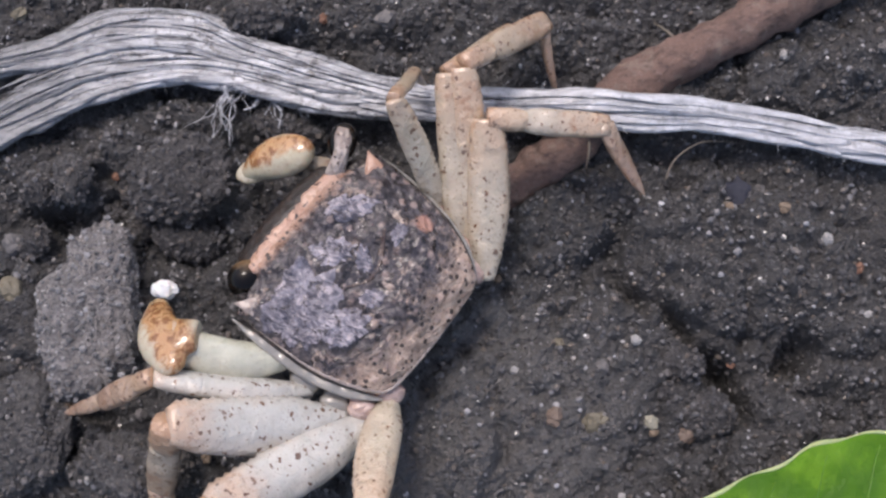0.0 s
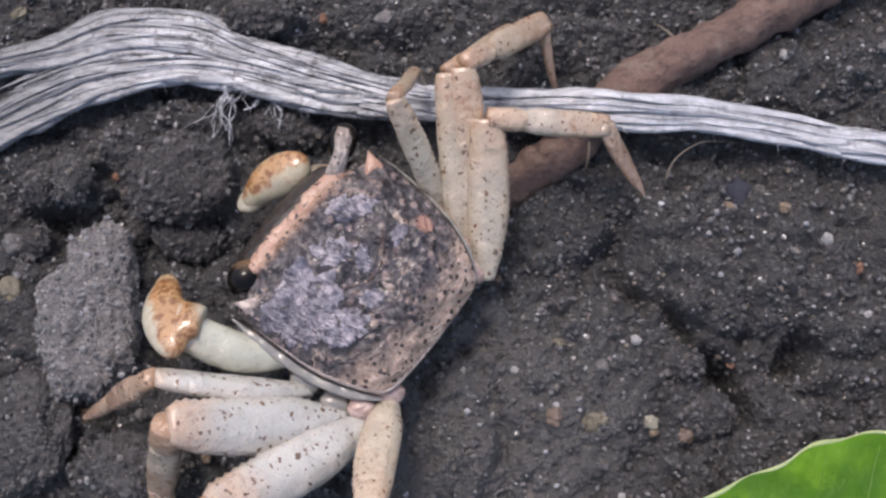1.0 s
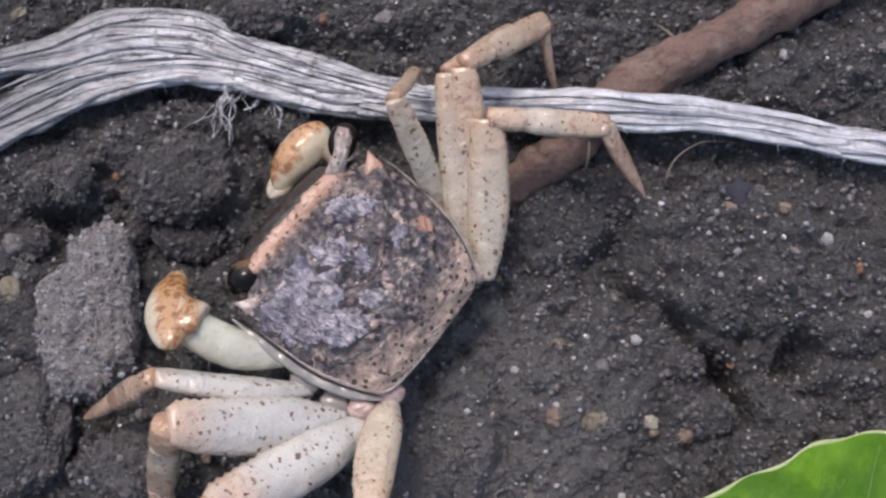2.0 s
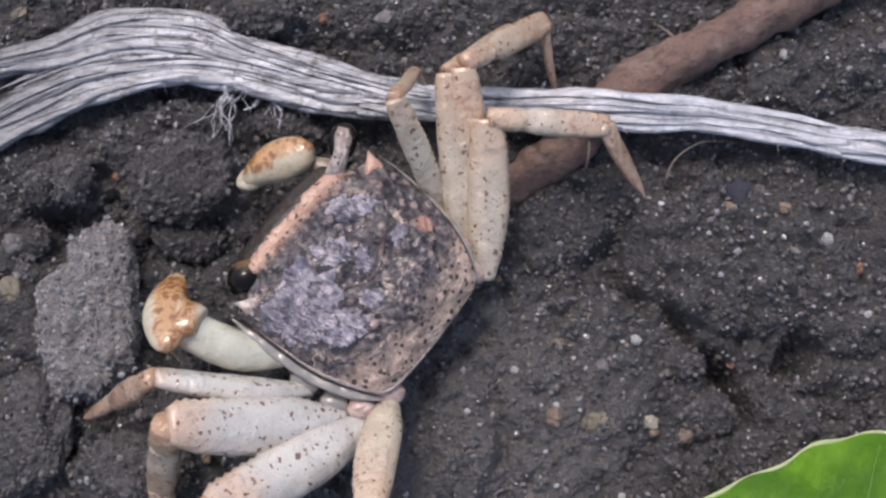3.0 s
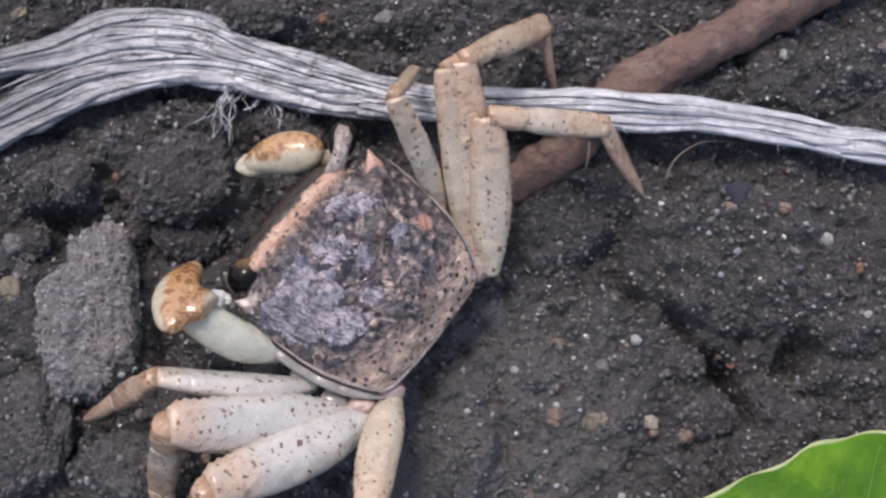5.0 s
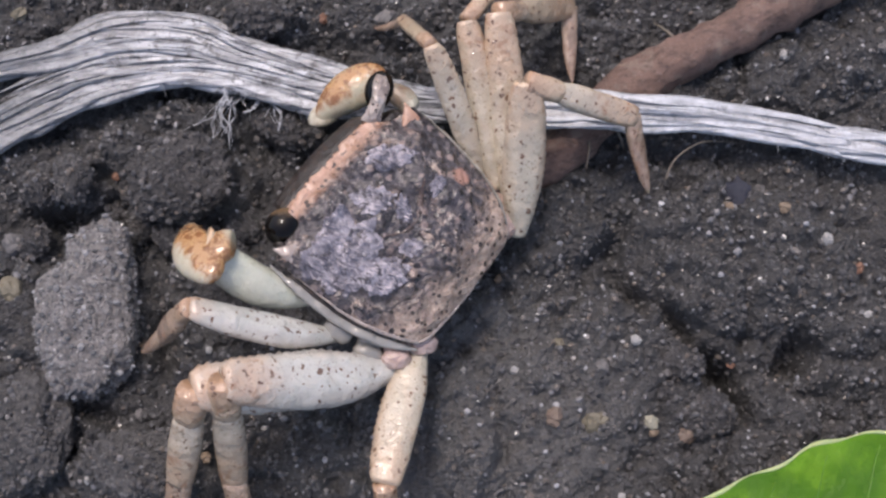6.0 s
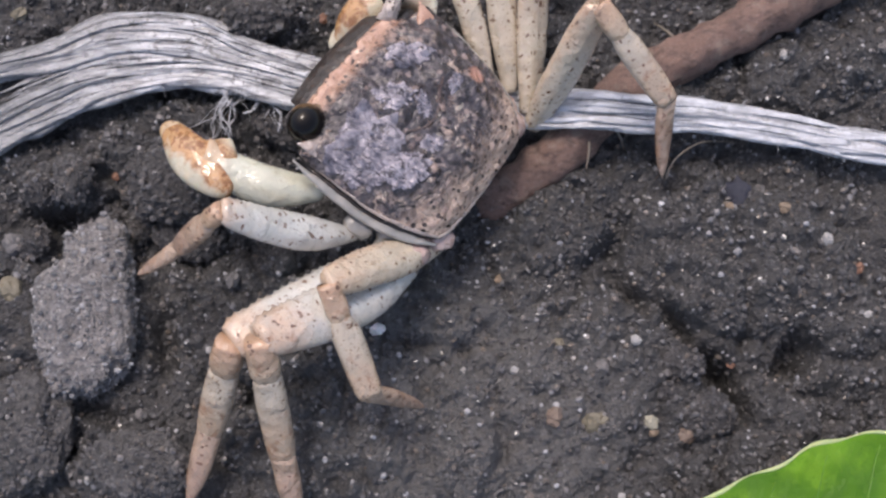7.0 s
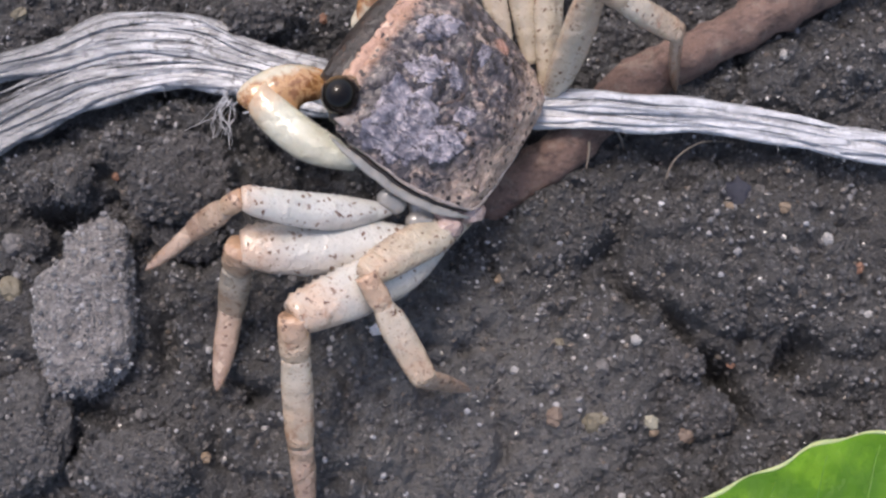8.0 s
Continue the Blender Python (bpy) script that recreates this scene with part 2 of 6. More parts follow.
M_SHELL, M_FILM = shell_material(), film_material()
M_RIM = limb_material("pink_shell_rim", (0.40, 0.22, 0.155), (0.50, 0.31, 0.23), 0.0, 1.1, 0.5, (0.05, 0.03, 0.028), relief=0.6, coat=0.15)
M_RIM_PALE = limb_material("pale_shell_rim", (0.36, 0.30, 0.27), (0.40, 0.33, 0.29), 0.0, 0.9, 0.3, (0.05, 0.035, 0.03))
M_MERUS = limb_material("merus_skin", (0.60, 0.592, 0.55), (0.50, 0.33, 0.22), 15.0, 1.0, warm_to=21.0, relief=0.6, tint=0.35)
M_MERUS_WARM = limb_material("peach_merus_skin", (0.585, 0.51, 0.40), (0.50, 0.34, 0.23), 10.0, warm_to=20.0, relief=0.7)
M_PROP = limb_material("propodus_skin", (0.55, 0.47, 0.375), (0.46, 0.32, 0.215), 4.0, 1.35, relief=0.7)
M_PROP_TAN = limb_material("tan_propodus_skin", (0.44, 0.345, 0.245), (0.36, 0.24, 0.16), 4.0, 1.2, relief=0.6)
M_CARPUS = limb_material("carpus_skin", (0.47, 0.29, 0.185), (0.55, 0.445, 0.33), 0.6, 1.2)
M_DACT = limb_material("dactylus_skin", (0.46, 0.33, 0.24), (0.28, 0.18, 0.13), 2.0)
M_ARM = limb_material("arm_skin", (0.60, 0.60, 0.49), (0.50, 0.29, 0.15), 12.4, 0.14, 0.30, warm_to=16.0, relief=0.5)
# dark far end: shade beside the eyestalk, put into the arm's colour
M_ARM_SHORT = limb_material("short_arm_skin", (0.52, 0.52, 0.44), (0.17, 0.10, 0.055), 1.0, 0.6, 0.45, warm_to=4.0, relief=0.3, coat=0.0)
M_FINGER = limb_material("finger_skin", (0.42, 0.25, 0.11), (0.48, 0.35, 0.21), 0.5, 0.6, 0.26, warm_to=4.0, relief=0.3)
M_FINGER_PALE = limb_material("pale_finger_skin", (0.52, 0.46, 0.33), (0.52, 0.47, 0.36), 0.5, 0.5, 0.26, warm_to=4.0, relief=0.3)
M_FLANK = limb_material("pale_flank", (0.34, 0.32, 0.27), (0.34, 0.32, 0.27), 50.0, 0.35, 0.3)
M_COXA = limb_material("pink_joint_skin", (0.47, 0.30, 0.26), (0.50, 0.41, 0.37), 2.0, 0.35, 0.3, relief=1.6)
M_PLATE = limb_material("grey_side_plate", (0.34, 0.325, 0.30), (0.36, 0.345, 0.31), 60.0, 0.1, 0.3, relief=0.4)
# one near-black skin for the face and for painted-in shade
M_FACE_AND_SHADE = limb_material("dark_face_and_shade", (0.026, 0.019, 0.016), (0.034, 0.026, 0.022), 40.0, 0.3, 0.5, coat=0.1)
M_WORM = limb_material("brown_groove", (0.09, 0.055, 0.042), (0.11, 0.066, 0.05), 1.0, 0.5, 0.4)
M_HAIR = Mat("brown_bristle").done((0.16, 0.10, 0.06), 0.5)


def pincer_material(name, start, cream):
    """Pincer palm: translucent cream at the edges, orange with dark brown blotches in the middle."""
    k = Mat(name)
    x = k.axis(0)
    n1, n2 = k.noise(0.4, 4, 0.6, 0.5), k.noise(0.8, 5, 0.7, 0.4)
    c = k.mix(n1, tuple(v * 0.85 for v in cream), cream)
    o = k.step(k.math("ADD", x, k.math("MULTIPLY", n1, 5.0)), start, start + 1.8)
    o = k.math("MULTIPLY", o, k.step(k.math("ADD", x, k.math("MULTIPLY", n2, 2.0)), 5.0, 3.0))
    c = k.mix(k.math("MULTIPLY", o, 0.9), c, k.mix(n1, (0.36, 0.16, 0.05), (0.50, 0.29, 0.13)))
    blot = k.step(n2, 0.47, 0.58)
    c = k.mix(k.math("MULTIPLY", blot, k.step(o, 0.0, 1.0, 0.10, 0.85)), c, (0.19, 0.075, 0.025))
    c = k.mix(k.step(k.voronoi(1.6), 0.16, 0.1, 0, 0.5), c, (0.20, 0.09, 0.035))
    n = k.bump(k.noise(0.4, 3, 0.5), 0.8, 0.5)
    return k.done(c, 0.22, n, 0.5, sss=0.3, coat=0.5)


M_PINCER = pincer_material("pincer_skin", -0.5, (0.54, 0.50, 0.39))
M_PINCER_PALE = pincer_material("pale_pincer_skin", 1.9, (0.50, 0.45, 0.33))


def cornea_material():
    k = Mat("dark_cornea")
    c = k.mix(k.step(k.noise(0.5, 3), 0.5, 0.75), (0.004, 0.003, 0.003), (0.022, 0.013, 0.007))
    return k.done(c, 0.05, None, 0.3)


M_EYE = cornea_material()


def capped_cornea_material():
    """A dark eye with brown skin drawn over its upper side."""
    k = Mat("brown_capped_cornea")
    up = k.math("ADD", k.math("MULTIPLY", k.math("SUBTRACT", k.axis(0), k.axis(1)), 0.7), k.math("MULTIPLY", k.noise(0.8, 4), 1.4))
    c = k.mix(k.step(up, 1.2, 2.4), (0.005, 0.004, 0.0035), k.mix(k.noise(1.4, 4), (0.07, 0.042, 0.022), (0.21, 0.135, 0.075)))
    return k.done(c, 0.12, None, 0.25)


M_EYE_CAPPED = capped_cornea_material()
M_STALK = limb_material("eyestalk_skin", (0.22, 0.145, 0.085), (0.06, 0.036, 0.024), 1.6, 1.0, 0.24, (0.03, 0.018, 0.014), warm_to=4.6, relief=1.2)
M_STALK_PALE = limb_material("pale_eyestalk_skin", (0.48, 0.41, 0.37), (0.16, 0.11, 0.085), 4.2, 1.0, 0.24, (0.04, 0.024, 0.018), warm_to=6.5, relief=1.6)


def fibre_material():
    k = Mat("silvery_fibre")
    r = k.random()
    long = k.noise(1.0, 4, 0.65, 0.3, k.stretch(0.22, 1.0, 1.0))
    c = k.mix(k.step(long, 0.34, 0.66), (0.16, 0.163, 0.174), (0.48, 0.49, 0.517))
    c = k.mix(k.step(r, 0.35, 1.0, 0, 0.55), c, (0.25, 0.25, 0.262))
    c = k.mix(k.step(k.noise(1.0, 4, 0.6, 0.0, k.stretch(0.16, 0.7, 0.7)), 0.5, 0.64, 0, 0.5), c, (0.78, 0.79, 0.82))
    c = k.mix(k.step(k.noise(0.6, 6, 0.75), 0.52, 0.63, 0, 0.8), c, (0.065, 0.062, 0.062))
    c = k.mix(k.step(k.math("ADD", k.axis(0), k.math("MULTIPLY", long, 20.0)), 5.0, 28.0, 0, 0.36), c, (0.72, 0.73, 0.765))
    dirt = k.step(k.math("ADD", k.axis(0), k.math("MULTIPLY", k.noise(0.5, 5, 0.7), 30.0)), -22.0, -42.0, 0, 0.8)
    c = k.mix(dirt, c, k.mix(k.noise(1.2, 4, 0.7), (0.07, 0.07, 0.073), (0.28, 0.285, 0.30)))
    n = k.bump(k.noise(1.0, 4, 0.6, 0.5, k.stretch(0.5, 2.2, 2.2)), 1.0, 0.22)
    n = k.bump(k.noise(2.2, 3, 0.6), 0.5, 0.12, n)
    return k.done(c, k.step(k.noise(0.8, 3), 0.35, 0.65, 0.22, 0.45), n, 0.6, sss=0.08, radius=(1, 1, 1))


M_FIBRE = fibre_material()


def bark_material():
    k = Mat("brown_bark")
    n1, n2 = k.noise(0.35, 5, 0.65), k.noise(1.6, 5, 0.7)
    c = k.mix(n1, (0.14, 0.085, 0.071), (0.32, 0.208, 0.168))
    c = k.mix(k.step(n2, 0.54, 0.70, 0, 0.7), c, (0.06, 0.045, 0.04))
    c = k.mix(k.step(k.noise(0.4, 4), 0.54, 0.68, 0, 0.7), c, (0.30, 0.23, 0.19))
    grain = k.noise(1.0, 5, 0.7, 0.3, k.stretch(0.45, 0.9, 1.2))
    c = k.mix(k.step(grain, 0.5, 0.62, 0, 0.6), c, (0.085, 0.058, 0.05))
    c = k.mix(k.step(k.noise(2.2, 4, 0.7), 0.58, 0.68, 0, 0.6), c, (0.38, 0.30, 0.26))
    n = k.bump(k.noise(0.9, 6, 0.7), 1.0, 0.9)
    n = k.bump(grain, 0.8, 0.5, n)
    n = k.bump(k.noise(4.0, 4, 0.7), 0.6, 0.12, n)
    return k.done(c, 0.62, n, 0.4)


M_BARK = bark_material()


def leaf_material():
    k = Mat("fresh_leaf")
    n1 = k.noise(0.06, 3, 0.5, 0.4)
    c = k.mix(k.step(n1, 0.32, 0.66), (0.042, 0.125, 0.002), (0.135, 0.30, 0.008))
    c = k.mix(k.step(k.noise(0.25, 5, 0.6), 0.5, 0.72, 0, 0.5), c, (0.17, 0.33, 0.018))
    c = k.mix(k.step(k.noise(1.1, 4, 0.65), 0.56, 0.7, 0, 0.35), c, (0.05, 0.14, 0.004))
    n = k.bump(k.noise(0.22, 4, 0.6), 0.6, 1.2)
    n = k.bump(k.voronoi(1.3), 0.3, 0.08, n)
    return k.done(c, k.step(k.noise(0.3, 3), 0.35, 0.65, 0.28, 0.5), n, 0.4, sss=0.12, radius=(0.4, 1, 0.1))


M_LEAF = leaf_material()
M_LEAF_RIM = Mat("pale_leaf_rim").done((0.36, 0.43, 0.20), 0.45, None, 0.5, sss=0.2)
M_LEAF_VEIN = Mat("leaf_vein").done((0.075, 0.19, 0.014), 0.4, None, 0.5, sss=0.2)
M_ROOT = Mat("pale_rootlet").done((0.15, 0.125, 0.10), 0.6)

# ---- mesh helpers ----


def mesh_of(name, bm, material, smooth=True):
    me = bpy.data.meshes.new(name)
    bmesh.ops.recalc_face_normals(bm, faces=bm.faces)
    bm.to_mesh(me)
    bm.free()
    me.materials.append(material)
    if smooth:
        me.polygons.foreach_set("use_smooth", [True] * len(me.polygons))
    return me


def part(name, bm, material, parent, label="", m=None, smooth=True):
    ob = new(name, mesh_of(name, bm, material, smooth))
    ob.parent = parent
    if m is not None:
        ob.matrix_basis = m
    return tagged(ob, label)


def thing(name, bm, material, m, label, category, group="", kind="", smooth=True):
    ob = new(name, mesh_of(name, bm, material, smooth))
    ob.matrix_basis = m
    return tagged(ob, label, category, group, kind)


def base(name, m, label, category, group=""):
    ob = new(name)
    ob.empty_display_size = 0.005
    ob.matrix_basis = m
    return tagged(ob, label, category, group)


def loft(rings, closed=True):
    """A skin over rings of points (in mm), capped at both ends."""
    bm = bmesh.new()
    rows = [[bm.verts.new([c * MM for c in p]) for p in ring] for ring in rings]
    n = len(rows[0])
    for a, b in zip(rows, rows[1:]):
        for i in range(n if closed else n - 1):
            j = (i + 1) % n
            bm.faces.new((a[i], a[j], b[j], b[i]))
    if closed:
        bm.faces.new(rows[0][::-1])
        bm.faces.new(rows[-1])
    return bm


def ease(pts, u):
    """Smooth value at u through (u, value) pairs, with no flat steps between them."""
    n = len(pts)
    slope = []
    for i in range(n):
        (a, va), (b, vb) = pts[max(0, i - 1)], pts[min(n - 1, i + 1)]
        slope.append((vb - va) / (b - a))
    for i in range(n - 1):
        (a, va), (b, vb) = pts[i], pts[i + 1]
        if u <= b:
            h = b - a
            s = max(0.0, (u - a) / h)
            v = va * (1 + 2 * s) * (1 - s) ** 2 + vb * s * s * (3 - 2 * s) + h * (slope[i] * s * (1 - s) ** 2 - slope[i + 1] * s * s * (1 - s))
            return max(v, 0.9 * min(va, vb))
    return pts[-1][1]


def limb_bm(length, widths, thick, bend=0.0, rings=18, sides=16, ridge=0.0, seed=0, curl=0.0, root=0.0, crest=0.0, square=0.78):
    """A limb segment along +y: width in x, thickness in z, both from profiles over 0..1."""
    out = []
    for i in range(rings + 1):
        u = i / rings
        w, h = ease(widths, u) / 2, ease(thick, u) / 2
        cx, cz = bend * 4 * u * (1 - u), curl * 4 * u * (1 - u)
        ring = []
        for k in range(sides):
            a = 2 * math.pi * k / sides
            c, s = math.cos(a), math.sin(a)
            x = w * math.copysign(abs(c) ** square, c)
            z = h * math.copysign(abs(s) ** square, s)
            if crest and s > 0:
                # a blunt keel along the upper face
                z *= 1 + crest * math.exp(-((c + 0.35) / 0.22) ** 2) * min(1.0, 5 * u, 5 * (1 - u))
            bumpy = 1 + 0.05 * noise.noise((u * length * 0.6 + seed * 7, c * 1.5, s * 1.5 + seed))
            if ridge and k == 0 and 0.1 < u < 0.97:
                x += ridge * (0.5 + 0.5 * math.cos(i * math.pi))
            ring.append((cx + x * bumpy, u * (length + root) - root, cz + z * bumpy))
        out.append(ring)
    return loft(out)


def tube_bm(points, radii, sides=8):
    """A tube through points (mm), with a radius at each."""
    out = []
    for i, p in enumerate(points):
        a, b = Vector(points[max(0, i - 1)]), Vector(points[min(len(points) - 1, i + 1)])
        d = (b - a).normalized()
        x = d.cross(Vector((0.02, 0.03, 1))).normalized()
        z = x.cross(d)
        r = radii[i]
        rx, rz = r if isinstance(r, tuple) else (r, r)
        out.append([tuple(Vector(p) + x * rx * math.cos(2 * math.pi * k / sides) + z * rz * math.sin(2 * math.pi * k / sides)) for k in range(sides)])
    return loft(out)


def curve_at(pts, u):
    """A point on a smooth path through pts, u from 0 to 1."""
    n = len(pts) - 1
    f = min(max(u, 0.0), 1.0) * n
    i = min(int(f), n - 1)
    s = f - i
    p0, p1, p2, p3 = (Vector(pts[min(max(j, 0), n)]) for j in (i - 1, i, i + 1, i + 2))
    return 0.5 * (2 * p1 + (p2 - p0) * s + (2 * p0 - 5 * p1 + 4 * p2 - p3) * s * s + (3 * p1 - p0 - 3 * p2 + p3) * s ** 3)


def rock_bm(rx, ry, rz, seed, rough=0.25, detail=2, freq=1.0, fine=0.0):
    bm = bmesh.new()
    bmesh.ops.create_icosphere(bm, subdivisions=detail, radius=1.0)
    off = Vector((seed * 3.7, seed * 1.3, seed * 2.1))
    for v in bm.verts:
        d = v.co.normalized()
        k = 1 + rough * noise.fractal(d * freq + off, 1.0, 2.0, 4) + fine * noise.fractal(d * 6 * freq + off, 0.8, 2.0, 3)
        v.co = Vector((d.x * rx, d.y * ry, d.z * rz)) * k * MM
    return bm


# ---- ground: one sheet, fine in the middle and coarse to the horizon ----
TABLE = np.random.RandomState(7).rand(256, 256)


def lattice(x, y, seed):
    x, y = x + seed * 17.13, y + seed * 31.7
    xi, yi = np.floor(x).astype(int), np.floor(y).astype(int)
    u, v = x - xi, y - yi
    u, v = u * u * (3 - 2 * u), v * v * (3 - 2 * v)
    g = lambda a, b: TABLE[a % 256, b % 256]
    return (g(xi, yi) * (1 - u) + g(xi + 1, yi) * u) * (1 - v) + (g(xi, yi + 1) * (1 - u) + g(xi + 1, yi + 1) * u) * v - 0.5


def fbm(x, y, freq, octaves, gain, seed):
    h, a = 0, 1.0
    for i in range(octaves):
        h = h + a * lattice(x * freq, y * freq, seed + i)
        freq, a = freq * 2.03, a * gain
    return h


LUMPS, PITS = [], []


def lump(x, y, rx, ry, turn, height):
    LUMPS.append((x, y, rx, ry, radians(turn), height))


def pit(x, y, rx, ry, turn, depth):
    PITS.append((x, y, rx, ry, radians(turn), depth))


def ground_height(x, y):
    """Height of the soil in mm at x, y in mm."""
    x, y = np.asarray(x, float), np.asarray(y, float)
    wx = x + 2.2 * fbm(x, y, 0.16, 3, 0.5, 3)
    wy = y + 2.2 * fbm(x, y, 0.16, 3, 0.5, 9)
    h = -1.6 + 1.5 * fbm(x, y, 0.045, 3, 0.5, 21)
    for cx, cy, rx, ry, a, top in LUMPS:
        dx, dy = wx - cx, wy - cy
        u = (dx * math.cos(a) + dy * math.sin(a)) / rx
        v = (-dx * math.sin(a) + dy * math.cos(a)) / ry
        q = np.clip(1 - (u * u + v * v), 0, 1)
        h = np.maximum(h, -2.2 + (top + 2.2) * q ** 0.42) * (q > 0) + h * (q <= 0)
    for cx, cy, rx, ry, a, deep in PITS:
        dx, dy = wx - cx, wy - cy
        u = (dx * math.cos(a) + dy * math.sin(a)) / rx
        v = (-dx * math.sin(a) + dy * math.cos(a)) / ry
        h = h - 1.3 * deep * np.exp(-(u * u + v * v) ** 1.4 * 1.4)
    near = np.exp(-(x * x + y * y) / 250000.0)
    clump = 1.0 - np.abs(fbm(x, y, 0.09, 3, 0.5, 61)) * 2.4
    rough = 3.0 * np.abs(fbm(x, y, 0.15, 4, 0.55, 40)) + 1.1 * fbm(x, y, 0.6, 4, 0.6, 50) - 1.5 * np.clip(clump, 0.55, 1.0) * 2.2
    return h + near * (rough + 1.1)


lump(39.2, 1.0, 16.4, 10.4, -6, 2.6)
lump(17.6, -17.3, 15.1, 13.7, 20, 0.7)
lump(51.8, -10.1, 10.1, 7.9, 0, 0.6)
lump(50.5, 26.6, 13.7, 6.5, 20, 0.8)
lump(38.8, -22.2, 8.6, 5.8, 20, 0.4)
lump(-40.0, 16.3, 12.2, 6.5, 10, 0.6)
lump(-34.5, 11.7, 7.6, 6.1, 0, 1.4)
lump(-49.3, 10.9, 6.5, 5.0, 30, 0.9)
lump(-54.2, -14.4, 7.9, 12.9, 0, 1.5)
lump(-38.5, -26.4, 8.3, 5.4, -10, 1.8)
lump(2.6, -22.2, 5.4, 8.6, 10, 0.9)
lump(-13.7, -25.7, 9.4, 6.5, 0, 0.3)
lump(-8.0, 33.9, 8.6, 4.3, 0, 0.6)
lump(-24.0, 33.9, 7.9, 4.3, 0, 0.8)
lump(17.2, 31.4, 8.6, 4.3, 0, 0.4)
lump(16.0, 6.3, 8.6, 6.5, 30, 0.2)
lump(-26.6, -1.2, 8.6, 5.8, 0, -0.6)
lump(-25.5, -13.0, 8.6, 7.2, 0, -0.4)
lump(-53.1, 1.0, 4.3, 4.3, 0, 0.5)
lump(27.9, -28.5, 10.8, 4.3, 0, 0.5)
lump(-6.1, -6.4, 10.8, 8.6, 0, -0.3)
pit(-25.7, -7.1, 6.8, 6.8, 0, 2)
pit(-33.3, 1.8, 4.3, 3.2, 0, 1.6)
pit(-45.1, 11.5, 1.6, 1.6, 0, 2)
pit(-48.7, 4.8, 2.9, 2.2, 0, 2)
pit(-24.6, 3.3, 4.3, 4.3, 0, 1.4)
pit(30.6, -8.6, 1.1, 5.4, 36, 2.8)
pit(35.6, -15.4, 1.8, 5.0, 33, 6.0)
pit(45.8, -12.4, 3.2, 2.6, 8, 6.5)
pit(24.1, -4.2, 1.3, 4.3, 38, 2.6)
pit(21.9, 2.5, 1.4, 5.8, 0, 2)
pit(38.0, -18.5, 1.8, 1.6, 0, 2.4)
pit(-50.8, 4.8, 3.6, 3.2, 0, 2.6)
pit(-54.9, 5.5, 2.2, 2.2, 0, 1.5)
pit(-30.4, 1.8, 3.6, 2.9, 20, 2)
pit(-16.6, 10.1, 4.3, 5.0, 0, 2)
pit(31.1, 14.8, 8.6, 1.8, -10, 1.6)
pit(-10.8, 18.7, 4.3, 2.2, 0, 1.4)
pit(-22.6, 10.1, 2.9, 2.9, 0, 1.4)
pit(-3.2, -11.5, 2.9, 4.3, 0, 1)
pit(-45.2, -20.1, 5.8, 1.8, -20, 2)
pit(-27.9, -25.7, 2.9, 4.3, 0, 1.6)
pit(-37.1, 2.5, 4.3, 2.9, 0, 1.5)
pit(-24.2, 16.3, 3.6, 2.2, 0, 1.2)
pit(-27.2, -15.6, 6.0, 2.4, -12, 4.0)
pit(-37.0, -11.5, 1.8, 5.0, 0, 3.6)


def axis_coords(fine_lo, fine_hi, step, far):
    mid = list(np.arange(fine_lo, fine_hi + step / 2, step))
    out, d = [], step
    lo, hi = [], []
    p = fine_hi
    while p < far:
        d *= 1.28
        p += d
        hi.append(p)
    d, p = step, fine_lo
    while p > -far:
        d *= 1.28
        p -= d
        lo.append(p)
    return np.array(lo[::-1] + mid + hi)


def build_ground():
    xs, ys = axis_coords(-62, 62, 0.26, 40000), axis_coords(-40, 46, 0.26, 40000)
    gx, gy = np.meshgrid(xs, ys)
    gz = ground_height(gx, gy)
    co = np.stack([gx, gy, gz], -1).reshape(-1, 3) * MM
    nx, ny = len(xs), len(ys)
    i = np.arange(nx * ny).reshape(ny, nx)
    quads = np.stack([i[:-1, :-1], i[:-1, 1:], i[1:, 1:], i[1:, :-1]], -1).reshape(-1, 4)
    me = bpy.data.meshes.new("ground")
    me.vertices.add(len(co))
    me.vertices.foreach_set("co", co.ravel())
    me.loops.add(quads.size)
    me.loops.foreach_set("vertex_index", quads.ravel())
    me.polygons.add(len(quads))
    me.polygons.foreach_set("loop_start", np.arange(0, quads.size, 4))
    me.update(calc_edges=True)
    me.polygons.foreach_set("use_smooth", np.ones(len(quads), bool))
    me.materials.append(M_SOIL)
    ob = new("ground", me)
    return tagged(ob, "dark damp crumbly soil with sand grains", "soil", kind="structure")


build_ground()


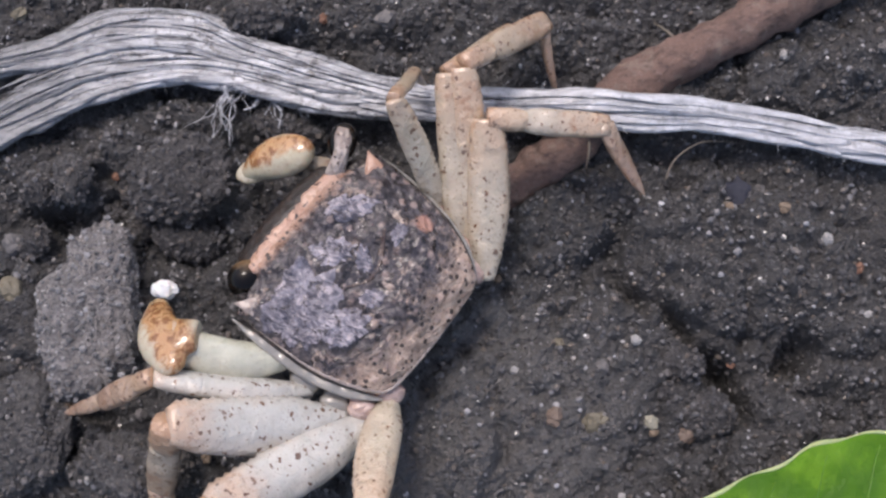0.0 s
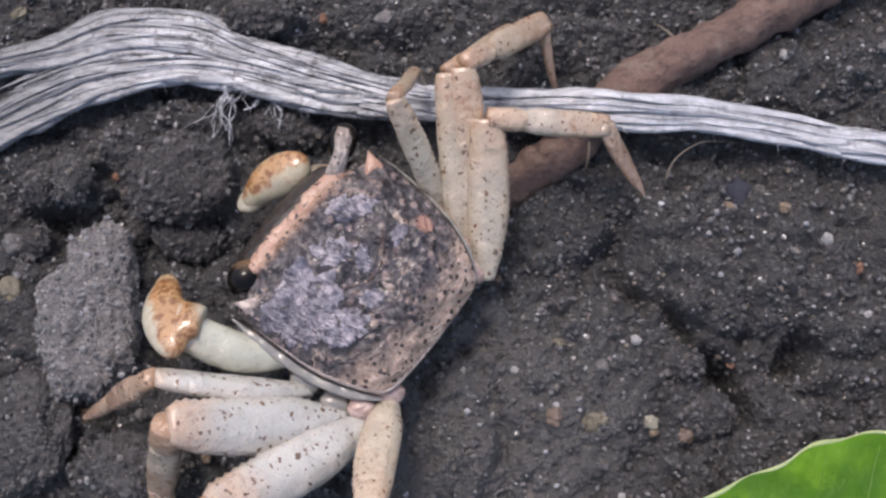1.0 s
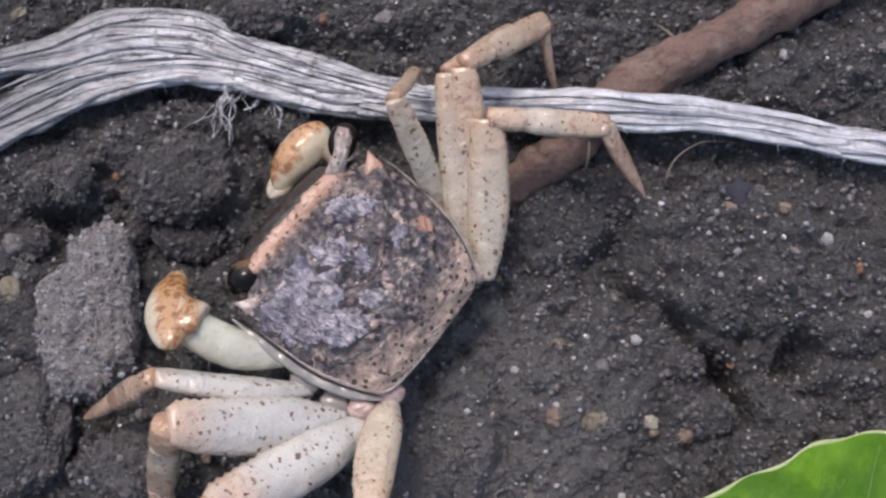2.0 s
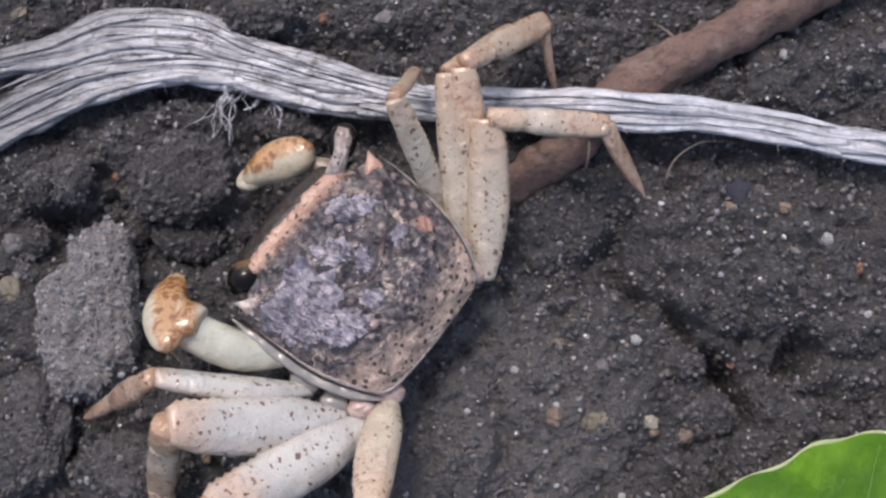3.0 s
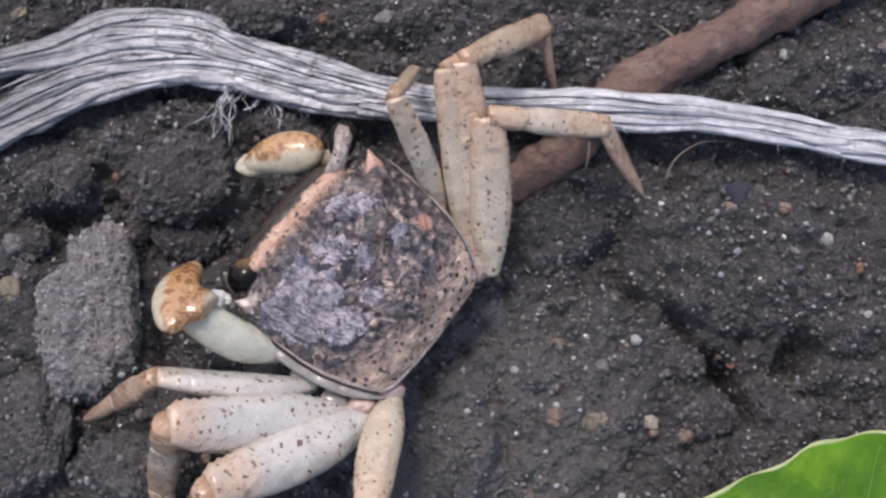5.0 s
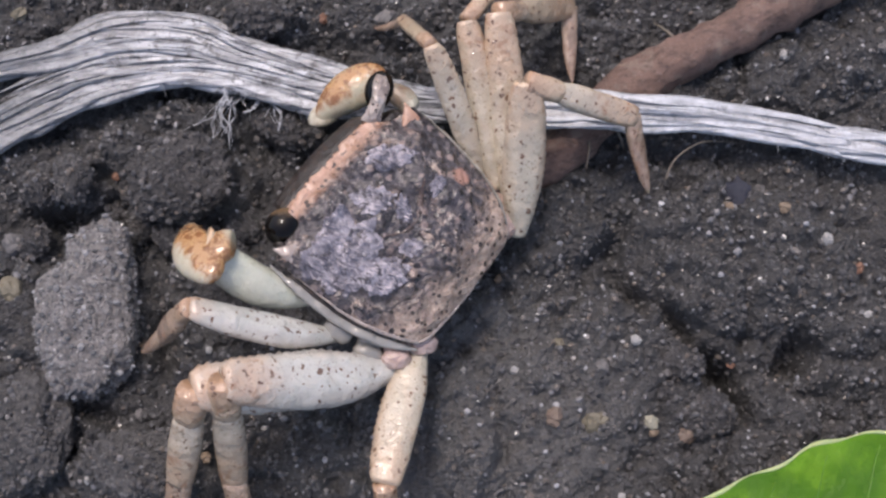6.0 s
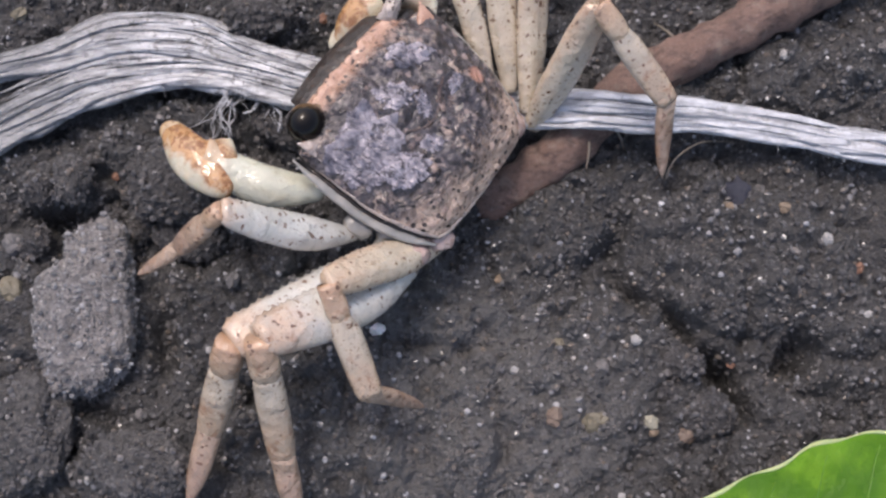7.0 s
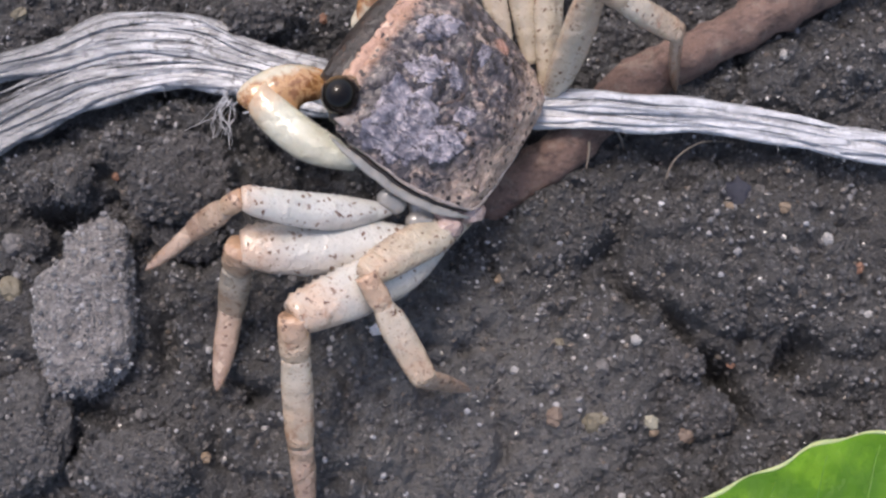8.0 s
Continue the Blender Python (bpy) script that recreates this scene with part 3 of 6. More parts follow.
def build_grains(name, count, lo, hi, seed, label, material):
    """Loose sand grains lying on the soil, joined into one sheet of grains."""
    rs = np.random.RandomState(seed)
    t = (1 + 5 ** 0.5) / 2
    v0 = np.array([(-1, t, 0), (1, t, 0), (-1, -t, 0), (1, -t, 0), (0, -1, t), (0, 1, t), (0, -1, -t), (0, 1, -t), (t, 0, -1), (t, 0, 1), (-t, 0, -1), (-t, 0, 1)]) / 1.9
    f0 = np.array([(0, 11, 5), (0, 5, 1), (0, 1, 7), (0, 7, 10), (0, 10, 11), (1, 5, 9), (5, 11, 4), (11, 10, 2), (10, 7, 6), (7, 1, 8),
                   (3, 9, 4), (3, 4, 2), (3, 2, 6), (3, 6, 8), (3, 8, 9), (4, 9, 5), (2, 4, 11), (6, 2, 10), (8, 6, 7), (9, 8, 1)])
    x, y = rs.uniform(-60, 60, count), rs.uniform(-38, 44, count)
    s = lo + (hi - lo) * rs.rand(count) ** 3.8
    z = ground_height(x, y) + s * 0.2
    sc = s[:, None, None] * (0.6 + 0.7 * rs.rand(count, 1, 3))
    v = v0[None] * (0.75 + 0.5 * rs.rand(count, 12, 1)) * sc
    a = rs.rand(count) * 6.283
    c, n = np.cos(a)[:, None], np.sin(a)[:, None]
    vx, vy = v[..., 0] * c - v[..., 1] * n, v[..., 0] * n + v[..., 1] * c
    co = np.stack([vx + x[:, None], vy + y[:, None], v[..., 2] + z[:, None]], -1).reshape(-1, 3) * MM
    f = (f0[None] + 12 * np.arange(count)[:, None, None]).reshape(-1, 3)
    me = bpy.data.meshes.new(name)
    me.from_pydata(co.tolist(), [], f.tolist())
    me.materials.append(material)
    tagged(new(name, me), label, "sand", kind="stuff")


build_grains("sand_grains", 13000, 0.07, 0.42, 11, "fine glittering sand grains strewn over the soil", M_GRAIN)
build_grains("soil_crumbs", 15000, 0.14, 0.5, 12, "small grey crumbs and grit on dark soil", M_GRIT)


def quartz_material():
    k = Mat("quartz_grit")
    c = k.ramp(k.island(), [(0.0, (0.10, 0.098, 0.10)), (0.6, (0.17, 0.166, 0.168)), (0.9, (0.25, 0.245, 0.248)), (1.0, (0.40, 0.40, 0.41))])
    return k.done(c, 0.16, k.bump(k.noise(3.0, 3), 0.5, 0.08), 0.6)


M_QUARTZ = quartz_material()
build_grains("quartz_grains", 3600, 0.13, 0.5, 23, "glassy grey quartz grains in the soil", M_QUARTZ)

# ---- clods ----


def clod(x, y, rx, ry, rz, turn, seed, material, label, sink=0.35, rough=0.22, taper=0.0, lean=0.0):
    bm = rock_bm(rx, ry, rz, seed, rough, 5, 1.3, 0.09)
    for v in bm.verts:
        q = v.co.y / (ry * MM)
        if taper:
            # square shoulders below, a narrower top set to one side
            k = min(1.0, max(0.0, (q - 0.3) / 0.3))
            k = k * k * (3 - 2 * k)
            v.co.x = v.co.x * max(0.12, 1 - min(1.0, q * q)) ** -0.2 * (1 - taper * k) + lean * rx * MM * k
    grit_mat = M_QUARTZ if material is M_CLOD else M_GRIT
    z = float(ground_height(x, y)) + rz * (1 - 2 * sink) * 0.6
    grit = bmesh.new()
    rng = random.Random(int(seed * 10))
    bm.verts.ensure_lookup_table()
    for v in rng.sample(list(bm.verts), 2200 if material is M_CLOD else int(min(1100, 60 + rx * ry * 40))):
        if v.co.z < -0.1 * rz * MM:
            continue
        r = 0.09 + 0.4 * rng.random() ** 3
        made = bmesh.ops.create_icosphere(grit, subdivisions=1, radius=r * MM)["verts"]
        sq = Vector((rng.uniform(0.6, 1.3), rng.uniform(0.6, 1.3), rng.uniform(0.6, 1.3)))
        for q in made:
            q.co = Vector((q.co.x * sq.x, q.co.y * sq.y, q.co.z * sq.z)) + v.co * 1.005
    ob = thing("soil_clod", bm, material, mm(x, y, z, 0, 0, turn), label, "clod", "clods on the soil")
    tagged(part("grit", grit, grit_mat, ob, "sand grains stuck to the clod", smooth=False), kind="stuff")
    return ob


grey_clod = clod(-45.6, -6.8, 6.6, 10.9, 4.6, 0, 3.4, M_CLOD, 'pale grey sandy soil clod lying loose', 0.3, 0.18, 0.26, 0.22)
clod(-37.9, -26.1, 6.3, 4.5, 3.0, -12, 5.1, M_CLOD_MID, 'rounded grey clod of damp soil', 0.45, 0.22)
clod(-52.8, -21.6, 5.2, 8.6, 3.2, -8, 21.4, M_CLOD_MID, 'large grey clod half sunk in soil', 0.5, 0.22)
clod(-34.3, 11.0, 6.8, 5.8, 4.0, 10, 6.3, M_CLOD_DARK, 'crumbly dark clod below the fibres', 0.5, 0.22)
clod(-48.3, 10.5, 2.4, 3.2, 2.6, 5, 7.7, M_CLOD_MID, 'small pale crumbly clod of soil', 0.35, 0.22)
clod(-43.9, 7.0, 2.2, 1.8, 2.0, 46, 13, M_CLOD_DARK, 'small rounded ball of dark damp soil', 0.35, 0.22)
clod(-39.9, 5.2, 1.9, 1.7, 1.8, 30, 14.3, M_CLOD_DARK, 'small rounded ball of dark damp soil', 0.35, 0.22)
clod(-36.0, 4.4, 2.6, 2.2, 2.4, 12, 15.6, M_CLOD_DARK, 'small rounded ball of dark damp soil', 0.35, 0.22)
clod(-41.4, 9.6, 1.7, 1.5, 1.6, 12, 16.9, M_CLOD_DARK, 'small rounded ball of dark damp soil', 0.35, 0.22)
clod(-53.1, 2.8, 2.2, 1.8, 2.0, 58, 18.2, M_CLOD_DARK, 'small rounded ball of dark damp soil', 0.35, 0.22)
clod(-37.9, 9.9, 2.4, 2.1, 2.3, 60, 19.5, M_CLOD_DARK, 'small rounded ball of dark damp soil', 0.35, 0.22)
clod(-48.8, 5.2, 2.3, 2.0, 2.1, 48, 20.8, M_CLOD_DARK, 'small rounded ball of dark damp soil', 0.35, 0.22)
clod(-25.9, 4.9, 2.0, 1.7, 1.9, 10, 22.1, M_CLOD_DARK, 'small rounded ball of dark damp soil', 0.35, 0.22)
clod(-27.7, -17.3, 2.2, 1.8, 2.0, 45, 23.4, M_CLOD_DARK, 'small rounded ball of dark damp soil', 0.35, 0.22)
clod(-33.4, 6.7, 1.9, 1.6, 1.7, 50, 24.7, M_CLOD_DARK, 'small rounded ball of dark damp soil', 0.35, 0.22)
clod(-52.7, 9.9, 2.9, 2.4, 2.7, 0, 26, M_CLOD_DARK, 'small rounded ball of dark damp soil', 0.35, 0.22)
clod(28.9, -16.6, 1.7, 1.5, 1.6, 0, 27.3, M_CLOD_DARK, 'small rounded ball of dark damp soil', 0.35, 0.22)
clod(-21.2, 18.7, 5.0, 2.5, 2.5, -15, 8.2, M_CLOD_DARK, 'dark clod tucked under frayed fibres', 0.45, 0.22)
clod(-33.2, 3.4, 4.3, 2.7, 2.6, 0, 9.6, M_CLOD_DARK, 'dark lumpy clod beside the grey one', 0.4, 0.22)
clod(-23.9, 33.4, 5.4, 3.2, 3.0, 5, 10.4, M_CLOD_DARK, 'dark clod of damp soil above the fibres', 0.45, 0.22)
clod(33.7, -19.8, 3.2, 2.7, 2.4, 20, 11.8, M_CLOD_DARK, 'small dark clod beside a crack', 0.4, 0.22)
clod(30.8, -13.1, 2.3, 2.9, 2.0, 60, 12.9, M_CLOD_DARK, 'small brownish clod of soil', 0.4, 0.22)


# ---- pebbles ----


def pebble(x, y, size, color, seed, label, flat=0.7, lift=0.1):
    bm = rock_bm(size * 0.5, size * 0.42, size * 0.5 * flat, seed, 0.4, 3, 1.5, 0.08)
    z = float(ground_height(x, y)) + size * lift
    return thing("pebble", bm, M_STONE[color], mm(x, y, z, seed * 13 % 40 - 20, seed * 7 % 30 - 15, seed * 47 % 360), label, "pebble", "pebbles in the soil", smooth=False)


pebble(54.1, -0.6, 1.6, 'red', 1, 'round red-brown pebble half sunk in dark soil')
pebble(49.6, 2.7, 1.7, 'white', 2, 'pale quartz pebble half sunk in dark soil')
pebble(26.3, -20.6, 1.9, 'cream', 3, 'cream quartz pebble half sunk in dark soil')
pebble(19.0, -20.7, 3.3, 'olive', 4, 'olive-tan pebble in soil among dark grit')
pebble(14.0, -20.1, 2.6, 'brown', 5, 'brown flat pebble in soil among dark grit')
pebble(38.6, 9.1, 4.2, 'blue', 6, 'blue-grey flat stone chip half sunk in dark soil', 0.35, 0.02)
pebble(24.6, -10.3, 1.4, 'white', 7, 'white angular grain half sunk in dark soil')
pebble(32.8, -13.3, 1.7, 'tan', 8, 'tan pebble at a crack half sunk in dark soil')
pebble(30.9, -22.1, 2.4, 'brown', 9, 'dull brown pebble half sunk in dark soil')
pebble(-55.7, -3.8, 3.7, 'olive', 10, 'olive-brown round pebble half sunk in dark soil')
pebble(-30.4, -24.9, 1.7, 'tan', 11, 'tan pebble half sunk in dark soil')
pebble(-51.4, -19.0, 1.9, 'olive', 12, 'yellowish pebble half sunk in dark soil')
pebble(7.4, -1.7, 1.3, 'tan', 13, 'orange-tan grain half sunk in dark soil')
pebble(-45.4, -5.1, 1.7, 'white', 14, 'white grain on soil among dark grit')
pebble(-51.8, 8.7, 1.3, 'red', 16, 'orange grain half sunk in dark soil')
pebble(-43.3, 12.0, 1.4, 'red', 17, 'orange grain half sunk in dark soil')
pebble(-56.2, 2.5, 2.9, 'grey', 18, 'brownish grey pebble half sunk in dark soil')
pebble(-16.2, 34.0, 1.7, 'red', 19, 'red-brown grain half sunk in dark soil')
pebble(-7.6, 33.2, 3.3, 'grey', 20, 'pale grey half-buried pebble half sunk in dark soil')
pebble(45.7, 28.2, 1.4, 'white', 21, 'white grain half sunk in dark soil')
pebble(37.4, 7.1, 1.2, 'tan', 22, 'orange grain half sunk in dark soil')
pebble(37.5, -13.0, 1.0, 'red', 23, 'orange grain half sunk in dark soil')
pebble(9.1, -14.0, 1.2, 'white', 24, 'white grain half sunk in dark soil')
pebble(-35.6, 10.1, 1.3, 'tan', 25, 'yellowish grain half sunk in dark soil')
pebble(-39.9, 8.7, 1.2, 'white', 26, 'white grain half sunk in dark soil')
pebble(-14.3, -13.0, 1.0, 'grey', 27, 'grey grain half sunk in dark soil')
pebble(-27.5, -2.1, 2.2, 'grey', 28, 'grey crumbly pebble half sunk in dark soil')
pebble(20.2, -13.7, 1.9, 'grey', 29, 'grey pebble half sunk in dark soil')
pebble(14.9, -10.4, 1.3, 'olive', 30, 'olive grain half sunk in dark soil')
pebble(-48.4, -26.1, 1.9, 'olive', 31, 'olive pebble half sunk in dark soil')
pebble(-44.0, -27.8, 1.3, 'white', 32, 'white grain half sunk in dark soil')
pebble(-30.2, -11.3, 1.0, 'white', 33, 'white grain half sunk in dark soil')
pebble(44.1, 6.7, 1.6, 'tan', 34, 'dull tan pebble half sunk in dark soil')
pebble(26.6, -21.9, 1.3, 'tan', 35, 'tan grain half sunk in dark soil')
pebble(34.6, -21.2, 1.9, 'grey', 36, 'grey pebble half sunk in dark soil')
pebble(-38.5, -19.7, 1.6, 'grey', 37, 'pale grey pebble half sunk in dark soil')
pebble(-25.0, 17.9, 1.7, 'grey', 38, 'grey pebble half sunk in dark soil')
pebble(28.5, -14.4, 1.2, 'grey', 39, 'grey grain half sunk in dark soil')
pebble(2.6, -14.0, 0.9, 'white', 40, 'white grain half sunk in dark soil')
pebble(42.0, 10.1, 1.4, 'grey', 41, 'grey pebble half sunk in dark soil')
pebble(22.2, -29.8, 1.0, 'white', 42, 'white grain half sunk in dark soil')
pebble(54.1, -7.1, 1.2, 'white', 43, 'white grain half sunk in dark soil')
pebble(52.2, 18.7, 1.2, 'grey', 44, 'grey grain half sunk in dark soil')
pebble(59.0, 29.0, 1.6, 'grey', 45, 'grey pebble half sunk in dark soil')
pebble(-51.5, 33.0, 1.7, 'grey', 46, 'grey pebble half sunk in dark soil')
pebble(-57.8, 34.7, 2.2, 'olive', 47, 'olive pebble half sunk in dark soil')


# ---- twig ----


def build_twig():
    pts = [(66.2, 47.2, 0.9), (54.9, 40.7, 0.9), (47.1, 36.2, 0.6), (38.6, 31.4, 0.1), (31.6, 27.4, -0.4), (25.5, 24.1, -0.7), (19.3, 18.4, -1.0), (13.6, 13.8, -1.8), (7.6, 10.0, -4.6), (2.0, 7.0, -8.0)]
    twig = base("twig", mm(0, 0, 0), "dead brown twig with rough bark, half buried in soil", "twig")
    n = 90
    path, rad = [], []
    for i in range(n + 1):
        u = i / n
        p = curve_at(pts, u)
        path.append(tuple(p))
        rad.append((3.35 - 0.4 * u + 0.18 * noise.noise((u * 14, 0, 3))) * (1.0 if u < 0.93 else 1 - (u - 0.93) * 8))
    bm = tube_bm(path, rad, 28)
    for v in bm.verts:
        k = v.co / MM
        v.co += Vector((noise.noise(k * 0.16 + Vector((3, 0, 0))), noise.noise(k * 0.16), noise.noise(k * 0.16 + Vector((0, 5, 0))))) * 0.7 * MM
        v.co += Vector((noise.noise(k * 0.5), noise.noise(k * 0.5 + Vector((9, 0, 0))), noise.noise(k * 0.5 + Vector((0, 9, 0))))) * 0.6 * MM
    part("bark", bm, M_BARK, twig)
    for u, length, side in ((0.42, 5.0, 1), (0.63, 3.4, -1)):
        p, q = curve_at(pts, u), curve_at(pts, u + 0.02)
        d = (q - p).normalized()
        s = d.cross(Vector((0, 0, 1))) * side
        a = p + s * 1.9
        steps = [tuple(a + s * length * k / 6 + d * 0.5 * k * k / 18 + Vector((0, 0, -0.22 * k))) for k in range(7)]
        part("rootlet", tube_bm(steps, [0.35 - 0.045 * k for k in range(7)], 7), M_ROOT, twig, "thin pale rootlet")
    return twig


build_twig()


def build_rootlet(pts, r, label):
    path = [tuple(curve_at(pts, i / 24)) for i in range(25)]
    bm = tube_bm(path, [r * (1 - 0.7 * i / 24) for i in range(25)], 7)
    thing("rootlet", bm, M_ROOT, mm(0, 0, 0), label, "root", "rootlets in the soil")


build_rootlet([(29.2, 10.9, 0.6), (30.0, 12.9, 1.2), (31.9, 14.7, 1.4), (34.6, 15.9, 1.2), (38.5, 16.0, 0.4)], 0.17, 'thin curved grey rootlet in soil')
build_rootlet([(19.1, 16.8, 1.0), (19.2, 14.8, 1.2), (18.8, 12.3, 0.6)], 0.3, 'short pale rootlet by the twig')


# ---- strand of fibres ----


UPPER = [(-66.0, 25.2, 0.6), (-59.0, 26.8, 0.9), (-51.0, 28.6, 1.3), (-44.0, 30.8, 1.6), (-34.4, 30.4, 1.8), (-26.7, 27.9, 1.6), (-16.8, 25.0, 1.4), (-8.5, 22.9, 1.4), (-0.3, 21.4, 1.5)]
LOWER = [(-65.0, 14.2, 0.4), (-58.3, 18.3, 0.8), (-51.0, 22.2, 1.2), (-45.0, 24.4, 1.5), (-35.0, 25.8, 1.6), (-27.3, 24.9, 1.5), (-19.8, 23.0, 1.4), (-12.2, 21.4, 1.4), (-0.3, 20.6, 1.4)]
TAIL = [(-10.8, 22.3, 1.5), (-1.8, 21.0, 1.6), (7.1, 20.4, 2.2), (14.5, 19.9, 3.2), (20.2, 19.6, 4.0), (27.6, 19.0, 3.6), (35.3, 19.0, 2.2), (44.3, 17.8, 1.4), (51.7, 16.1, 1.2), (58.4, 15.1, 1.0), (66.6, 13.4, 0.6)]
W_UPPER = [(0, 1.8), (0.16, 2.3), (0.33, 5.0), (0.5, 6.0), (0.64, 4.6), (0.8, 3.2), (1, 2.4)]
W_LOWER = [(0, 4.2), (0.24, 5.6), (0.38, 4.4), (0.52, 2.8), (0.75, 3.2), (1, 2.8)]
W_TAIL = [(0, 4.0), (0.2, 3.6), (0.32, 4.4), (0.42, 4.2), (0.55, 3.6), (0.68, 3.2), (0.85, 3.0), (1, 3.2)]


def fibre_strand():
    strand = base("fibre_strand", mm(0, 0, 0), "frayed strand of silvery dried plant fibres lying across soil", "fibre strand")
    rng = random.Random(5)

    def run(pts, widths, off, lift, r, flat, a, b, sway, steps=60):
        """One fibre that follows the strand at an offset across it, from a to b of its length."""
        ph, ph2 = rng.uniform(0, 6.28), rng.uniform(0, 6.28)
        path, rad = [], []
        for i in range(steps + 1):
            u = a + (b - a) * i / steps
            p = curve_at(pts, u)
            d = curve_at(pts, min(1, u + 0.01)) - curve_at(pts, max(0, u - 0.01))
            side = Vector((-d.y, d.x, 0)).normalized()
            o = off + sway * math.sin(u * 7 + ph) + 0.3 * sway * math.sin(u * 21 + ph2)
            path.append(tuple(p + side * ease(widths, u) * 0.5 * o + Vector((0, 0, lift + 0.2 * math.sin(u * 11 + ph2)))))
            e = min(1.0, i / 5.0, (steps - i) / 5.0) * 0.85 + 0.15
            rad.append((r * e * (1 + 0.25 * math.sin(u * 31 + ph)), flat * e))
        part("fibre", tube_bm(path, rad, 6), M_FIBRE, strand)

    for pts, widths in ((UPPER, W_UPPER), (LOWER, W_LOWER), (TAIL, W_TAIL)):
        # broad papery ribbons below, rounder bundles on them, then single hairs
        for off in (-0.6, -0.2, 0.2, 0.6):
            run(pts, widths, off, -0.12, 1.15, 0.1, 0.0, 1.0, 0.03)
        for k in range(9):
            a = rng.uniform(0, 0.2) if rng.random() < 0.3 else 0.0
            b = 1 - (rng.uniform(0.1, 0.4) if rng.random() < 0.3 else 0.0)
            run(pts, widths, (k + 0.5) / 9 * 1.9 - 0.95 + rng.uniform(-0.08, 0.08), rng.uniform(-0.15, 0.3), rng.uniform(0.7, 1.5), 0.1, a, b, 0.06)
        for k in range(10):
            a = rng.uniform(0, 0.5) if rng.random() < 0.4 else 0.0
            b = min(1.0, a + rng.uniform(0.4, 1.0))
            run(pts, widths, rng.uniform(-1, 1), rng.uniform(0.2, 0.5), rng.uniform(0.3, 0.8), 0.1, a, b, 0.14)
        for k in range(9):
            a = rng.uniform(0, 0.6) if rng.random() < 0.6 else 0.0
            b = min(1.0, a + rng.uniform(0.25, 0.9))
            run(pts, widths, rng.uniform(-1.1, 1.1), rng.uniform(0.3, 0.95), rng.uniform(0.05, 0.15), 0.06, a, b, rng.uniform(0.05, 0.3), 44)
    # slivers that cross between the two branches
    for k in range(10):
        a = rng.uniform(0.05, 0.3)
        run([(-62.0, 21.5, 0.5), (-54.0, 25.0, 0.9), (-47.5, 27.4, 1.3), (-40.0, 28.4, 1.5), (-31.0, 27.6, 1.6), (-22.0, 25.4, 1.5)], [(0, 1.2), (0.4, 2.0), (1, 2.0)], rng.uniform(-1, 1), rng.uniform(0, 0.6), rng.uniform(0.06, 0.3), 0.07, a, min(1.0, a + rng.uniform(0.4, 0.9)), 0.2, 40)

    def shred(q, ang, steps, wide, kink):
        """A torn, kinked end: straight short runs with sharp turns."""
        path, rad = [], []
        for i in range(steps):
            path.append(tuple(q))
            rad.append((wide * (1 - 0.6 * i / steps), 0.035))
            ang += rng.choice((-1, 1)) * rng.uniform(0.2, kink) if i % 2 else rng.uniform(-0.1, 0.1)
            ang += (-1.85 - ang) * 0.25
            q = q + Vector((math.cos(ang), math.sin(ang), rng.uniform(-0.22, 0.08))) * rng.uniform(0.6, 1.25)
        part("fibre", tube_bm(path, rad, 5), M_FIBRE, strand)

    # torn tufts that hang off the lower edge
    for x, y, n, long in ((-28.4, 23.4, 8, 13), (-28.0, 22.8, 5, 9), (-27.0, 23.0, 3, 6), (-24.4, 22.6, 3, 5), (-22.6, 22.2, 4, 6), (-20.9, 21.6, 3, 5), (-18.6, 21.3, 2, 3)):
        for k in range(n):
            shred(Vector((x + rng.uniform(-0.5, 0.5), y, 0.7 + 0.2 * k)), rng.uniform(-2.2, -1.1), rng.randint(max(3, long // 2), long), rng.choice((0.05, 0.07, 0.12, 0.25)), 1.1)
    # fine stray hairs
    for k in range(110):
        pts = (UPPER, LOWER, TAIL)[k % 3]
        u = rng.uniform(0.02, 0.98)
        w = ease((W_UPPER, W_LOWER, W_TAIL)[k % 3], u) * 0.5
        d = curve_at(pts, min(1, u + 0.01)) - curve_at(pts, max(0, u - 0.01))
        s = rng.choice((-1, 1))
        q = curve_at(pts, u) + Vector((-d.y, d.x, 0)).normalized() * w * s * rng.uniform(0.6, 1.0) + Vector((0, 0, 0.5))
        ang = math.atan2(d.y, d.x) + s * rng.uniform(0.2, 1.2) + (math.pi if rng.random() < 0.3 else 0)
        path = []
        for i in range(8):
            path.append(tuple(q))
            q = q + Vector((math.cos(ang), math.sin(ang), 0.05)) * rng.uniform(0.2, 0.42)
            ang += rng.uniform(-0.3, 0.3)
        part("fibre", tube_bm(path, [0.035] * 8, 4), M_FIBRE, strand)
    return strand


strand = fibre_strand()

# ---- leaf ----


